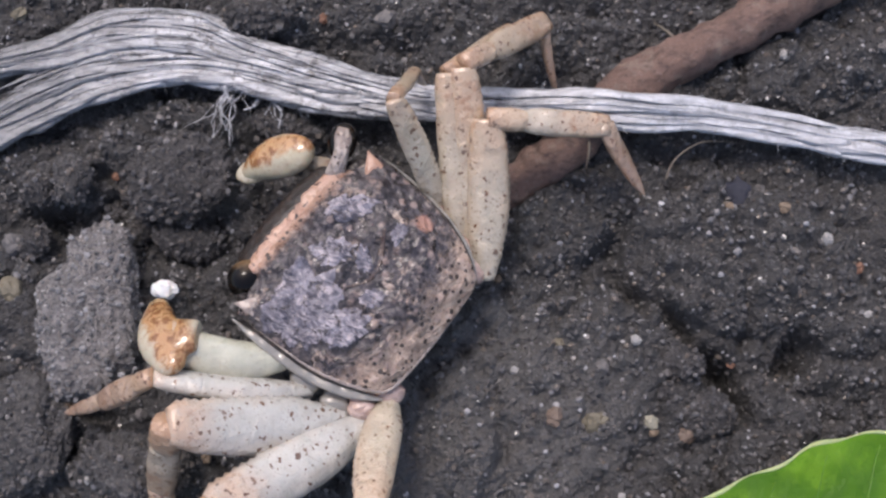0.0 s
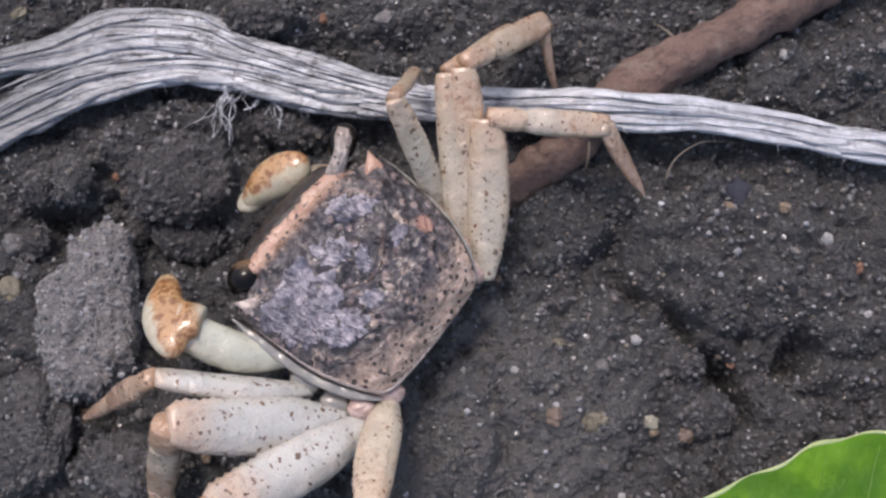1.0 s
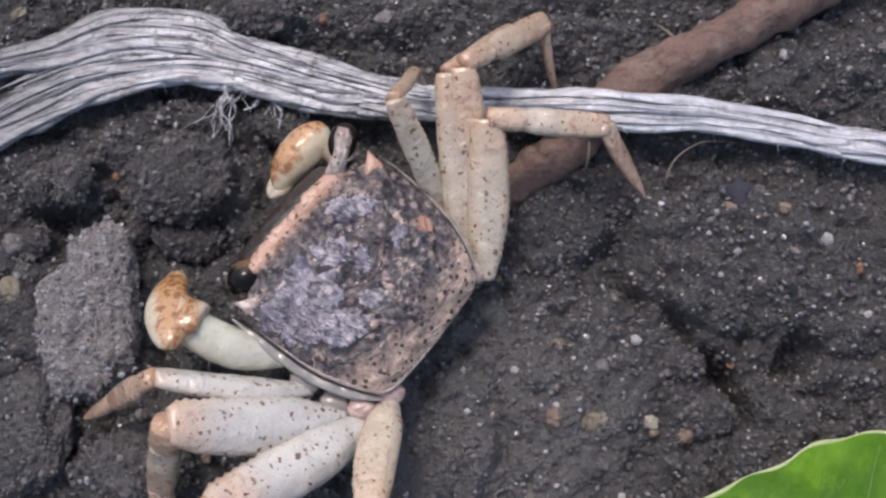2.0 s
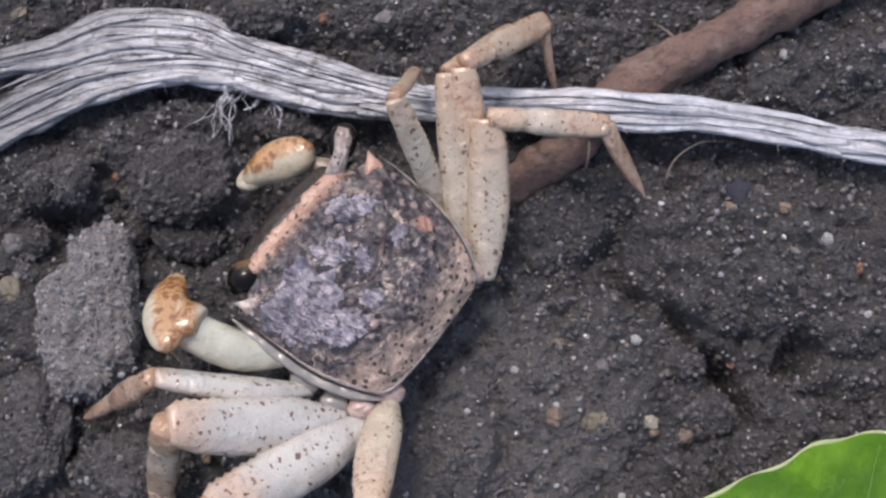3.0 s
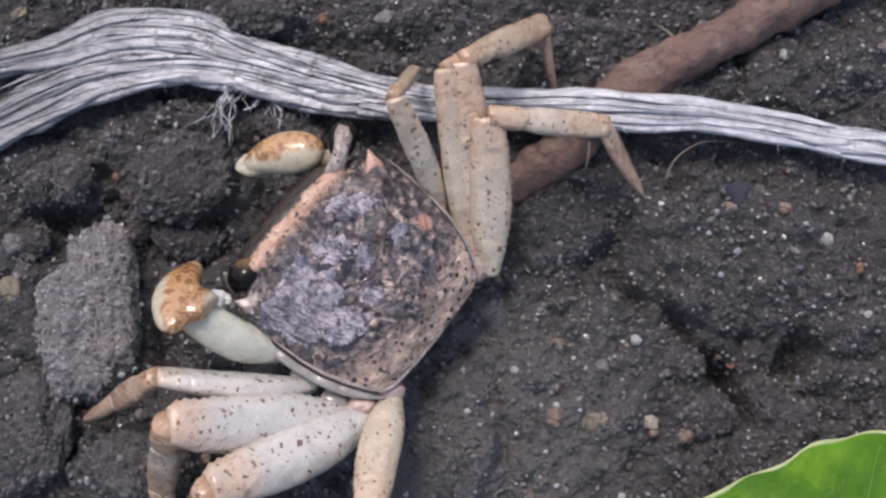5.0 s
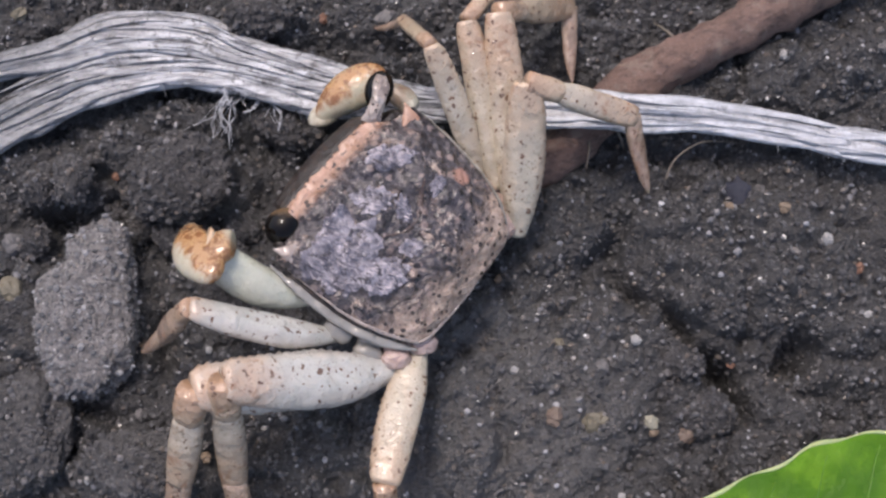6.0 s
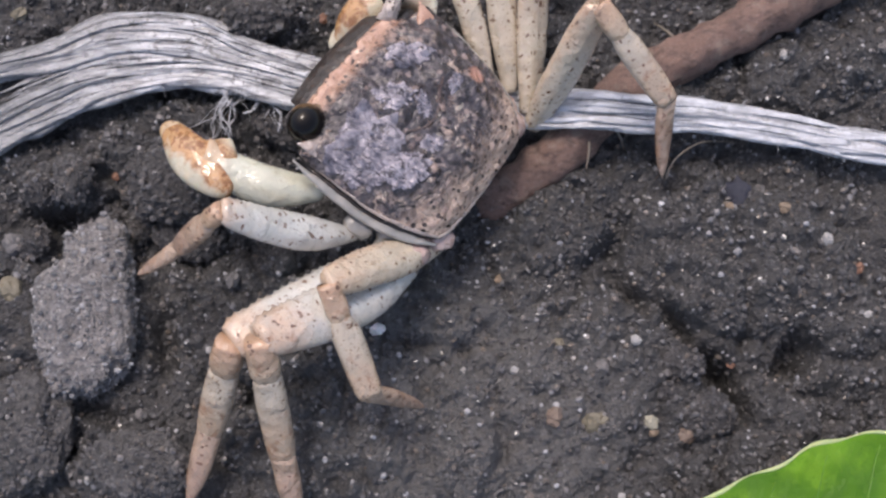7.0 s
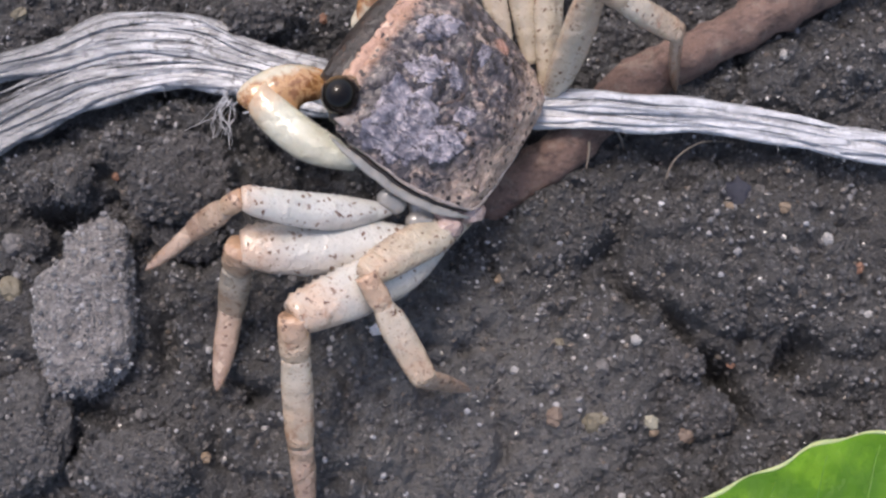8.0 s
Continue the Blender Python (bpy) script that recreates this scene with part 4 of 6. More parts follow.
def build_leaf():
    leaf = base("leaf", mm(15.3, -49.3, 4.5, 0, 0, 16), "fresh glossy green leaf with a pale wavy rim", "leaf")
    length, half = 78.0, 17.0

    def edge(u):
        return half * (math.sin(math.pi * min(1, u * 1.02)) ** 0.62) * (1 - 0.12 * u) + 0.25 * math.sin(u * 60) + 0.35 * math.sin(u * 27 + 1)

    def height(u, v):
        y = v * edge(u)
        return 2.2 * (v * v) + 1.4 * math.sin(u * 5 + v) + 0.35 * math.sin(u * 34 + abs(v) * 6) * abs(v) - 0.02 * abs(y)

    nu, nv = 110, 36
    bm = bmesh.new()
    for layer, dz in ((0, 0.0), (1, -0.22)):
        rows = [[bm.verts.new((u * length * MM, v * edge(u) * MM, (height(u, v) + dz) * MM)) for v in [j / nv * 2 - 1 for j in range(nv + 1)]]
                for u in [0.004 + 0.992 * i / nu for i in range(nu + 1)]]
        for a, b in zip(rows, rows[1:]):
            for j in range(nv):
                bm.faces.new((a[j], a[j + 1], b[j + 1], b[j]))
    part("blade", bm, M_LEAF, leaf)
    for sgn in (-1, 1):
        us = [0.004 + 0.992 * i / 160 for i in range(161)]
        part("rim", tube_bm([(u * length, sgn * edge(u), height(u, sgn) - 0.1) for u in us], [(0.2 + 0.08 * math.sin(u * 70) + 0.05 * math.sin(u * 31), 0.16) for u in us], 8), M_LEAF_RIM, leaf, "pale thickened leaf rim")
    us = [i / 60 for i in range(61)]
    part("midrib", tube_bm([(u * length, 0, height(u, 0) + 0.1) for u in us], [0.9 - 0.7 * u for u in us], 10), M_LEAF_RIM, leaf, "pale green midrib")
    for k in range(9):
        for sgn in (-1, 1):
            u0 = 0.08 + 0.09 * k
            path = []
            for i in range(13):
                v = i / 12 * 0.9
                u = min(0.98, u0 + 0.13 * v)
                path.append((u * length, sgn * v * edge(u), height(u, sgn * v) + 0.02))
            part("vein", tube_bm(path, [0.12 - 0.006 * i for i in range(13)], 6), M_LEAF_VEIN, leaf)
    return leaf


build_leaf()

# ---- crab ----


def outline(a):
    """Half-width of the shell at angle a round its centre (mm), symmetric in x."""
    pts = [(0.0, 12.2), (4.0, 12.3), (7.9, 12.0), (8.6, 10.4), (10.2, 9.3), (11.8, 9.1), (12.9, 8.8), (12.9, 6.0), (12.7, 2.5), (12.5, -0.5), (12.0, -3.5), (11.2, -6.0), (10.2, -8.4), (9.0, -10.4), (7.6, -11.0), (4.0, -11.3), (0.0, -11.4)]
    best = None
    c, s = abs(math.cos(a)), math.sin(a)
    for (x0, y0), (x1, y1) in zip(pts, pts[1:]):
        # where the ray meets this side
        dx, dy = x1 - x0, y1 - y0
        den = c * dy - s * dx
        if abs(den) < 1e-9:
            continue
        r = (x0 * dy - y0 * dx) / den
        q = (x0 * s - y0 * c) / den
        if r > 0 and -1e-6 <= q <= 1 + 1e-6:
            best = r if best is None else min(best, r)
    return best


def shell_z(x, y, rho):
    z = 2.3 * (1 - rho ** 3.2)
    for cx, cy, sx, sy, h in ((0, 3.5, 3.0, 2.6, 0.9), (0, -5.5, 3.6, 2.4, 0.8), (7.2, -1.5, 3.0, 4.2, 0.75), (3.6, 8.2, 2.0, 1.5, 0.9),
                              (8.2, 6.0, 1.9, 1.7, 0.7), (5.6, 2.0, 1.6, 1.6, 0.5)):
        z += h * math.exp(-((abs(x) - cx) / sx) ** 2 - ((y - cy) / sy) ** 2)
    z -= 0.75 * math.exp(-((abs(x) - 4.3 + 0.1 * (y + 1) ** 2) / 0.9) ** 2 - ((y + 1.0) / 3.0) ** 2)
    z -= 0.8 * math.exp(-((abs(x)) / 0.8) ** 2 - ((y - 9.5) / 2.6) ** 2)
    z += 0.26 * noise.fractal(Vector((x, y, 2)) * 0.55, 0.9, 2.0, 4)
    if y > 9.5:
        z -= 0.16 * (y - 9.5) ** 1.5
    if y < -6.5:
        z -= 0.045 * (-6.5 - y) ** 2
    # knobs and pits that break up the middle of the shell
    z += 0.32 * max(0.0, noise.noise((x * 0.75, y * 0.75, 7.3))) * (1 - rho ** 4)
    return z


def shell_bm():
    bm = bmesh.new()
    n, rings = 192, 48
    rows = []
    for i in range(1, rings + 1):
        rho = i / rings
        row = []
        for k in range(n):
            a = 2 * math.pi * k / n
            r = outline(a) * (rho * (0.82 + 0.18 * rho))
            x, y = r * math.cos(a), r * math.sin(a)
            row.append(bm.verts.new((x * MM, y * MM, shell_z(x, y, rho) * MM)))
        rows.append(row)
    for drop, tuck in ((-0.35, 1.012), (-0.8, 1.0), (-1.1, 0.975)):
        rows.append([bm.verts.new((v.co.x * tuck, v.co.y * tuck, v.co.z + drop * MM)) for v in rows[rings - 1]])
    top = bm.verts.new((0, 0, shell_z(0, 0, 0) * MM))
    for k in range(n):
        j = (k + 1) % n
        bm.faces.new((top, rows[0][k], rows[0][j]))
        for a, b in zip(rows, rows[1:]):
            bm.faces.new((a[k], b[k], b[j], a[j]))
    return bm


def hull_bm():
    """Underside and flanks below the shell."""
    rings = []
    for z, k in ((-0.9, 0.955), (-1.5, 0.94), (-2.2, 0.93), (-2.9, 0.94), (-3.9, 0.95), (-5.0, 0.84), (-6.0, 0.62), (-6.6, 0.35)):
        ring = []
        for i in range(96):
            a = 2 * math.pi * i / 96
            x, y = outline(a) * k * math.cos(a), outline(a) * k * math.sin(a) * (1.0 if z > -2 else 0.97 if math.sin(a) > 0 else 0.88)
            ring.append((x * (1 - 0.16 * min(1.0, max(0.0, (y - 1.0) / 8.0))), y, z))
        rings.append(ring)
    return loft(rings)


def patch_bm(cx, cy, rx, ry, turn, seed, lift):
    """A thin curled flake that follows the shell."""
    bm = bmesh.new()
    n, rings = 96, 22
    ca, sa = math.cos(radians(turn)), math.sin(radians(turn))
    layers = []
    for dz in (0.0, -0.12):
        rows = []
        for i in range(1, rings + 1):
            q = i / rings
            row = []
            for k in range(n):
                a = 2 * math.pi * k / n
                w = q * (1 + 0.36 * noise.fractal((math.cos(a) * 1.8 + seed, math.sin(a) * 1.8, seed * 2.0), 0.7, 2.0, 5))
                lx, ly = rx * w * math.cos(a), ry * w * math.sin(a)
                x, y = cx + lx * ca - ly * sa, cy + lx * sa + ly * ca
                rho = min(1.0, math.hypot(x, y) / outline(math.atan2(y, x)))
                z = shell_z(x, y, rho ** 0.9) + lift + dz + (1 - q ** 4) * (0.3 * noise.noise((x * 1.3 + y * 0.5, y * 0.45 - x * 0.2, seed)) + 0.16 * (1 - 2 * abs(noise.noise((x * 2.2 + y * 1.1, y * 0.9 - x * 0.3, seed + 4)))))
                row.append(bm.verts.new((x * MM, y * MM, z * MM)))
            rows.append(row)
        c = bm.verts.new((cx * MM, cy * MM, (shell_z(cx, cy, math.hypot(cx, cy) / outline(math.atan2(cy, cx + 1e-6))) + lift + dz) * MM))
        for k in range(n):
            j = (k + 1) % n
            bm.faces.new((c, rows[0][k], rows[0][j]))
            for a, b in zip(rows, rows[1:]):
                bm.faces.new((a[k], b[k], b[j], a[j]))
        layers.append(rows[-1])
    for k in range(n):
        j = (k + 1) % n
        bm.faces.new((layers[0][k], layers[0][j], layers[1][j], layers[1][k]))
    return bm


limb = {}
crab = base("crab", mm(0, 0, 0), "speckled land crab with mottled dark shell walking on soil", "crab")


def add_bristles(parent, length, width, count, seed):
    rng = random.Random(seed)
    bm = bmesh.new()
    for i in range(count):
        u = rng.uniform(0.25, 0.97)
        s = rng.choice((-1, 1))
        a = Vector((s * width * 0.42 * (1 - 0.4 * u), u * length, rng.uniform(-0.2, 0.5)))
        d = Vector((s * rng.uniform(0.5, 1), rng.uniform(0.2, 0.9), rng.uniform(-0.2, 0.5))).normalized() * rng.uniform(0.5, 1.1)
        e = Vector((-d.y, d.x, 0)).normalized() * 0.03
        vs = [bm.verts.new(p * MM) for p in (a - e, a + e, a + Vector((0, 0, 0.05)), a + d)]
        for tri in ((0, 1, 3), (1, 2, 3), (2, 0, 3)):
            bm.faces.new([vs[t] for t in tri])
    part("bristles", bm, M_HAIR, parent, "fine brown bristles")


def build_leg(key, lengths, w, seed, bend=0.3, stout=1.0):
    """One walking leg: merus, carpus with propodus, and dactylus."""
    m_len, p_len, d_len = lengths
    side = "right" if key[0] == "r" else "left"
    flat = 0.52
    skin = M_MERUS_WARM if key in ("l4", "r1", "r2", "r3", "r4") else M_MERUS
    merus = part("merus", limb_bm(m_len, [(0, (0.34 if key[0] == "l" else 0.5) * w), (0.1, (0.54 if key[0] == "l" else 0.66) * w), (0.32, 0.94 * w), (0.6, 1.0 * w), (0.85, 0.88 * w), (0.96, 0.76 * w), (1, 0.6 * w)],
                                  [(0, 0.42 * w), (0.3, flat * w), (0.8, flat * w), (1, 0.4 * w)], bend, 40, 20, 0.3 if w > 5.5 else 0.14, seed, 0.0, 1.6, crest=0.25, square=0.95), skin, crab, "cream leg segment with rusty specks")
    c_len = p_len * 0.3
    carpus = part("carpus", limb_bm(c_len * 1.25, [(0, 0.54 * w), (0.25, 0.56 * w), (0.65, 0.56 * w), (1, 0.38 * w)], [(0, 0.46 * w), (0.5, 0.45 * w), (0.75, 0.4 * w), (1, 0.28 * w)], 0.0, 12, 16, 0.03, seed + 1, 0.2), M_CARPUS, crab, "orange-tinted leg joint")
    prop = part("propodus", limb_bm(p_len - c_len + 0.4, [(0, 0.5 * w), (0.2, 0.57 * w * stout), (0.6, 0.57 * w * stout), (0.9, 0.52 * w * stout), (1, 0.46 * w * stout)], [(0, 0.38 * w), (0.5, 0.4 * w), (1, 0.3 * w)], 0.0, 18, 16, 0.03, seed + 2), M_DACT if key == "l1" else M_PROP_TAN if key in ("r1", "r2", "r3") else M_PROP, carpus, "cream and tan specked segment", mm(0, c_len, 0))
    add_bristles(prop, p_len - c_len, 0.6 * w, 26, seed)
    dact = part("dactylus", limb_bm(d_len, [(0, 0.48 * w), (0.4, 0.46 * w), (0.75, 0.32 * w), (0.92, 0.15 * w), (1, 0.04)], [(0, 0.3 * w), (0.5, 0.26 * w), (0.9, 0.12 * w), (1, 0.03)], 0.0, 14, 12, 0, seed + 3, -0.35), M_DACT, crab, "tapered brown claw tip")
    add_bristles(dact, d_len, 0.33 * w, 22, seed + 5)
    limb["merus_" + key], limb["carpus_" + key], limb["dactylus_" + key] = merus, carpus, dact


def build_chela(key, arm, palm):
    """One pincer arm: arm, then wrist with palm and two fingers."""
    s = -1 if key == "l" else 1
    left = key == "l"
    t = 1.0 if left else 0.55
    shape = [(0, 2.8), (0.18, 3.9), (0.42, 5.0), (0.7, 5.0), (0.9, 4.9), (1, 4.5)] if left else [(0, 2.4), (0.2, 3.2), (0.4, 2.9), (0.7, 1.9), (1, 1.6)]
    upper = part("arm", limb_bm(arm, shape, [(0, 2.8 * t), (0.4, 4.0 * t), (0.7, 3.8 * t), (1, 3.2 * t)], (1.5 if left else 0.9) * s, 24, 24, 0.0, 31, square=1.0), M_ARM if left else M_ARM_SHORT, crab, "smooth glossy pale pincer arm")
    us = [i / 24 for i in range(25)]

    def tube(path, rad):
        ends = [curve_at([(*r, 0) for r in rad], u) for u in us]
        return tube_bm([tuple(curve_at(path, u)) for u in us], [(e.x, e.y) for e in ends], 24)

    if left:
        path = [(-0.4, -4.6, -0.8), (-0.9, -3.2, -0.5), (-1.1, 0.0, 0.0), (-1.0, 2.4, 0.1), (-0.7, 4.4, -0.1), (-0.3, 6.2, -0.4), (0.1, 7.2, -0.5)]
        rad = [(1.0, 0.6), (2.1, 1.3), (2.8, 1.7), (2.75, 1.8), (2.4, 1.7), (1.9, 1.4), (1.5, 1.1)]
        wrist_path = [(-1.2, 0.8, -0.6), (-0.2, 0.3, -0.4), (1.0, -0.4, -0.4), (2.1, -1.0, -0.6), (3.0, -1.5, -0.9)]
        wrist_rad = [(1.8, 1.1), (2.8, 1.5), (2.75, 1.6), (2.5, 1.5), (2.3, 1.2)]
    else:
        path = [(-0.2, -3.2, -0.2), (0.1, -2.2, 0.0), (0.5, 0.0, 0.1), (0.7, 2.4, 0.1), (0.5, 4.6, 0.0), (0.1, 6.4, -0.2), (-0.1, 7.2, -0.3)]
        rad = [(0.9, 0.7), (2.1, 1.4), (2.8, 1.9), (2.75, 1.9), (2.2, 1.6), (1.4, 1.0), (0.8, 0.7)]
        wrist_path = [(0.0, -0.6, -0.6), (0.0, 0.4, -0.5), (0.1, 1.6, -0.4), (0.2, 2.8, -0.4), (0.3, 3.6, -0.4)]
        wrist_rad = [(0.8, 0.7), (1.2, 1.0), (1.4, 1.2), (1.2, 1.0), (0.8, 0.7)]
    # wrist and palm flow into one another: one closed skin round both
    skin = tube(path, rad)
    other = bpy.data.meshes.new("wrist_form")
    form = tube(wrist_path, wrist_rad)
    form.to_mesh(other)
    form.free()
    skin.from_mesh(other)
    bpy.data.meshes.remove(other)
    wrist = part("palm", skin, M_PINCER if left else M_PINCER_PALE, crab, "bulging palm, cream with orange-brown blotches")
    blend = wrist.modifiers.new("blend", "REMESH")
    blend.mode, blend.voxel_size, blend.use_smooth_shade = "VOXEL", 0.22 * MM, True
    soften = wrist.modifiers.new("soften", "SMOOTH")
    soften.factor, soften.iterations = 0.5, 26
    tip = palm - 5.4 + (0.0 if left else 0.7)
    finger_skin = M_FINGER if left else M_FINGER_PALE
    for j in (-1, 1):
        part("finger", limb_bm(tip, [(0, 2.2), (0.5, 1.9), (0.85, 1.2), (1, 0.4)], [(0, 1.7), (0.6, 1.3), (0.9, 0.8), (1, 0.2)], 0.3 * j, 12, 12, 0, 37 + j), finger_skin, wrist, "cream tapering pincer finger" if finger_skin is M_FINGER_PALE else "tan tapering pincer finger", mm(0.45 * j + path[-2][0], 5.4 if left else 5.0, -0.4, 0, 0, 7.0 * j))
    limb["arm_" + key], limb["palm_" + key] = upper, wrist


def build_crab():
    part("carapace", shell_bm(), M_SHELL, crab, "mottled violet-grey and pinkish shell")
    part("underside", hull_bm(), M_FLANK, crab, "pale grey flanks and underside")
    # pink ridge along the front
    pts = []
    for i in range(41):
        x = -8.2 + 16.4 * i / 40
        y = 11.0 - 0.006 * x * x - 0.4 * math.exp(-(x / 0.9) ** 2) + 0.12 * math.sin(x * 2.3)
        pts.append((x, y, shell_z(x, y, 0.95) - 0.02))
    part("front_ridge", tube_bm(pts, [(1.3 * min(1, 0.3 + min(i, 40 - i) / 6.0) + 0.14 * math.sin(i * 1.9) + 0.14 * math.sin(i * 0.7), 0.26) for i in range(41)], 10), M_RIM, crab, "salmon-pink ridge along the front edge")
    face = [[(x, 12.2 - 0.01 * x * x + 2.1 * math.sin(q * 2.2), -0.4 - q * 4.6) for x in [(-8.4 + 16.8 * k / 20) * (1 - 0.18 * q) for k in range(21)]] +
            [(x, 11.0 - q * 0.6, -0.8 - q * 4.4) for x in [(8.4 - 16.8 * k / 20) * (1 - 0.18 * q) for k in range(21)]] for q in [i / 6 for i in range(7)]]
    part("face", loft(face), M_FACE_AND_SHADE, crab, "dark face below the front edge")
    for s in (-1, 1):
        tooth = limb_bm(3.6, [(0, 3.6), (0.45, 2.2), (0.8, 0.8), (1, 0.1)], [(0, 1.2), (0.6, 0.8), (1, 0.1)], 0, 10, 12, 0, 50)
        # dark ball: the eye socket's shade, put in as a solid part
        socket_ball = bmesh.new()
        bmesh.ops.create_uvsphere(socket_ball, u_segments=20, v_segments=12, radius=1.0 * MM)
        for v in socket_ball.verts:
            v.co = Vector((v.co.x * 2.3, v.co.y * 1.5, v.co.z * 1.2))
        part("orbit", socket_ball, M_FACE_AND_SHADE, crab, "dark ball that paints in the eye socket's shade", mm(s * 9.7, 9.7, -1.5, 0, 0, -s * 12))
        part("orbital_tooth", tooth, M_RIM if s > 0 else M_RIM_PALE, crab, "pointed pink shell tooth", mm(s * 10.6, 6.8, 0.1, 6, 0, -s * 30))
        right = s > 0
        stalk = part("eyestalk", limb_bm(6.0, [(0, 2.5), (0.3, 2.1), (0.55, 1.9), (0.8, 2.3), (1, 1.5)], [(0, 1.9), (0.5, 1.9), (1, 1.4)], 0.3, 14, 14, 0, 52, 0.6) if right else
                     limb_bm(2.8, [(0, 2.4), (0.45, 3.2), (0.8, 2.8), (1, 1.6)], [(0, 2.3), (0.5, 2.5), (1, 1.6)], 0.6, 12, 14, 0, 52, 0.0, 1.2), M_STALK_PALE if right else M_STALK, crab, "short glossy eyestalk")
        eye = bmesh.new()
        bmesh.ops.create_uvsphere(eye, u_segments=32, v_segments=22, radius=1.0 * MM)
        size = Vector((1.8, 2.4, 1.6)) if right else Vector((2.3, 2.5, 2.3))
        for v in eye.verts:
            v.co = Vector((v.co.x * size.x, v.co.y * size.y, v.co.z * size.z))
        part("cornea", eye, M_EYE if right else M_EYE_CAPPED, stalk, "glossy black eye", mm(0.2, 4.2, -0.5) if right else mm(0.7, 1.9, -0.35))
        limb["eye_r" if s > 0 else "eye_l"] = stalk
    edge = []
    for i in range(121):
        a = radians(150 + 140 * i / 120)
        r = outline(a) * 1.004
        edge.append((r * math.cos(a), r * math.sin(a), shell_z(r * math.cos(a), r * math.sin(a), 1.0) - 0.25))
    part("shell_rim", tube_bm(edge, [0.3 * min(1, 0.1 + min(i, 120 - i) / 40) for i in range(121)], 8), M_RIM_PALE, crab, "pale beaded rim round the shell")
    for sgn in (-1, 1):
        plate, gap = [], []
        out = 1.07 if sgn < 0 else 1.02
        for i in range(61):
            a = radians(147 + 82 * i / 60) if sgn < 0 else radians(33 - 82 * i / 60)
            r, drop = outline(a), 0.5 * math.sin(math.pi * i / 60)
            z = shell_z(r * math.cos(a), r * math.sin(a), 1.0)
            plate.append((r * out * math.cos(a), r * out * math.sin(a), z - 1.0 - drop))
            gap.append((r * 1.02 * math.cos(a), r * 1.02 * math.sin(a), z - 0.9 - drop * 0.5))
        wide = [min(1.0, 0.15 + min(i, 60 - i) / 14) for i in range(61)]
        part("side_plate", tube_bm(plate, [(0.72 * w, 0.36 * w) for w in wide], 10), M_PLATE, crab, "pale grey plate along the shell's side")
        # dark strip: shade in the gap below the shell's edge, put in as colour
        part("side_furrow", tube_bm(gap, [(0.3 * w, 0.26 * w) for w in wide], 8), M_FACE_AND_SHADE, crab, "dark strip painting in the shade under the shell's edge")
    line = [curve_at([(5.73, 1.92, 0), (2.71, 0.11, 0), (-0.05, -0.41, 0), (-2.66, 0.93, 0)], i / 20) for i in range(21)]
    line = [(p.x, p.y, shell_z(p.x, p.y, min(1.0, math.hypot(p.x, p.y) / outline(math.atan2(p.y, p.x)))) - 0.03) for p in line]
    part("shell_groove", tube_bm(line, [(0.45 * math.sin(math.pi * (i + 0.5) / 21) + 0.05, 0.05) for i in range(21)], 6), M_WORM, crab, "curved brown groove in the shell")
    # flakes of loose skin on the shell
    for cx, cy, rx, ry, a, sd, up in ((-7.4, 3.6, 5.0, 4.3, 20, 1, 0.08), (-6.4, -2.0, 3.0, 2.1, -35, 4, 0.3), (5.0, 7.0, 3.2, 1.6, -42, 3, 0.06), (-0.3, 4.8, 2.6, 1.7, -40, 2, 0.06),
                                      (6.4, 0.3, 1.3, 0.9, 30, 5, 0.12), (-1.6, -2.4, 1.6, 1.0, -30, 6, 0.08), (1.2, 1.4, 1.6, 1.1, 60, 7, 0.08)):
        part("skin_flake", patch_bm(cx, cy, rx, ry, a, sd, up), M_FILM, crab, "wrinkled glossy blue-grey skin flake")
    for hx, hy, r in ((-15.0, -2.5, 1.9), (-15.1, -7.5, 1.9), (-13.5, -10.9, 1.9), (-9.1, -11.9, 1.9), (13.7, -0.9, 1.9), (12.6, -4.9, 1.9), (12.5, -7.8, 1.9), (11.6, -10.4, 1.9)):
        out = math.degrees(math.atan2(-hx, hy))
        part("coxa", limb_bm(5.4, [(0, 3.0), (0.35, 4.1), (0.58, 3.2), (0.74, 3.9), (0.88, 3.5), (1, 2.4)], [(0, 2.4), (0.35, 3.0), (0.58, 2.3), (0.75, 2.9), (1, 1.9)], 0, 22, 18, 0, hx), M_PLATE if hx < -14 else M_COXA, crab, "ringed leg base joint", mm(hx * 0.65, hy * 0.67, -3.0 if -14 < hx < 0 else -3.8, 0, 0, out))


build_crab()
build_leg('l1', (17.5, 10, 8), 4.4, 1, -0.9, 1.2)
build_leg('l2', (20.5, 15, 10.5), 6.8, 11, -0.7)
build_leg('l3', (21.5, 17.5, 12), 6.6, 21, -0.6)
build_leg('l4', (17.5, 14.5, 9.5), 5, 31, 0.3, 1.25)
build_leg('r1', (17, 10, 8), 3.3, 41)
build_leg('r2', (20, 14, 10), 3.9, 51)
build_leg('r3', (23, 15.5, 10.5), 4.8, 61, 0.3, 1.3)
build_leg('r4', (18.6, 15.2, 10.8), 5.2, 71, 0.3, 1.15)

build_chela("l", 15.0, 8.8)
build_chela("r", 7.2, 8.3)


def build_crumb():
    return thing("food_crumb", rock_bm(1.7, 1.25, 0.9, 4, 0.4, 3, 1.3), M_CRUMB, mm(0, 0, 0), "small white crumb of food on the soil", "crumb", smooth=False)



crumb = build_crumb()
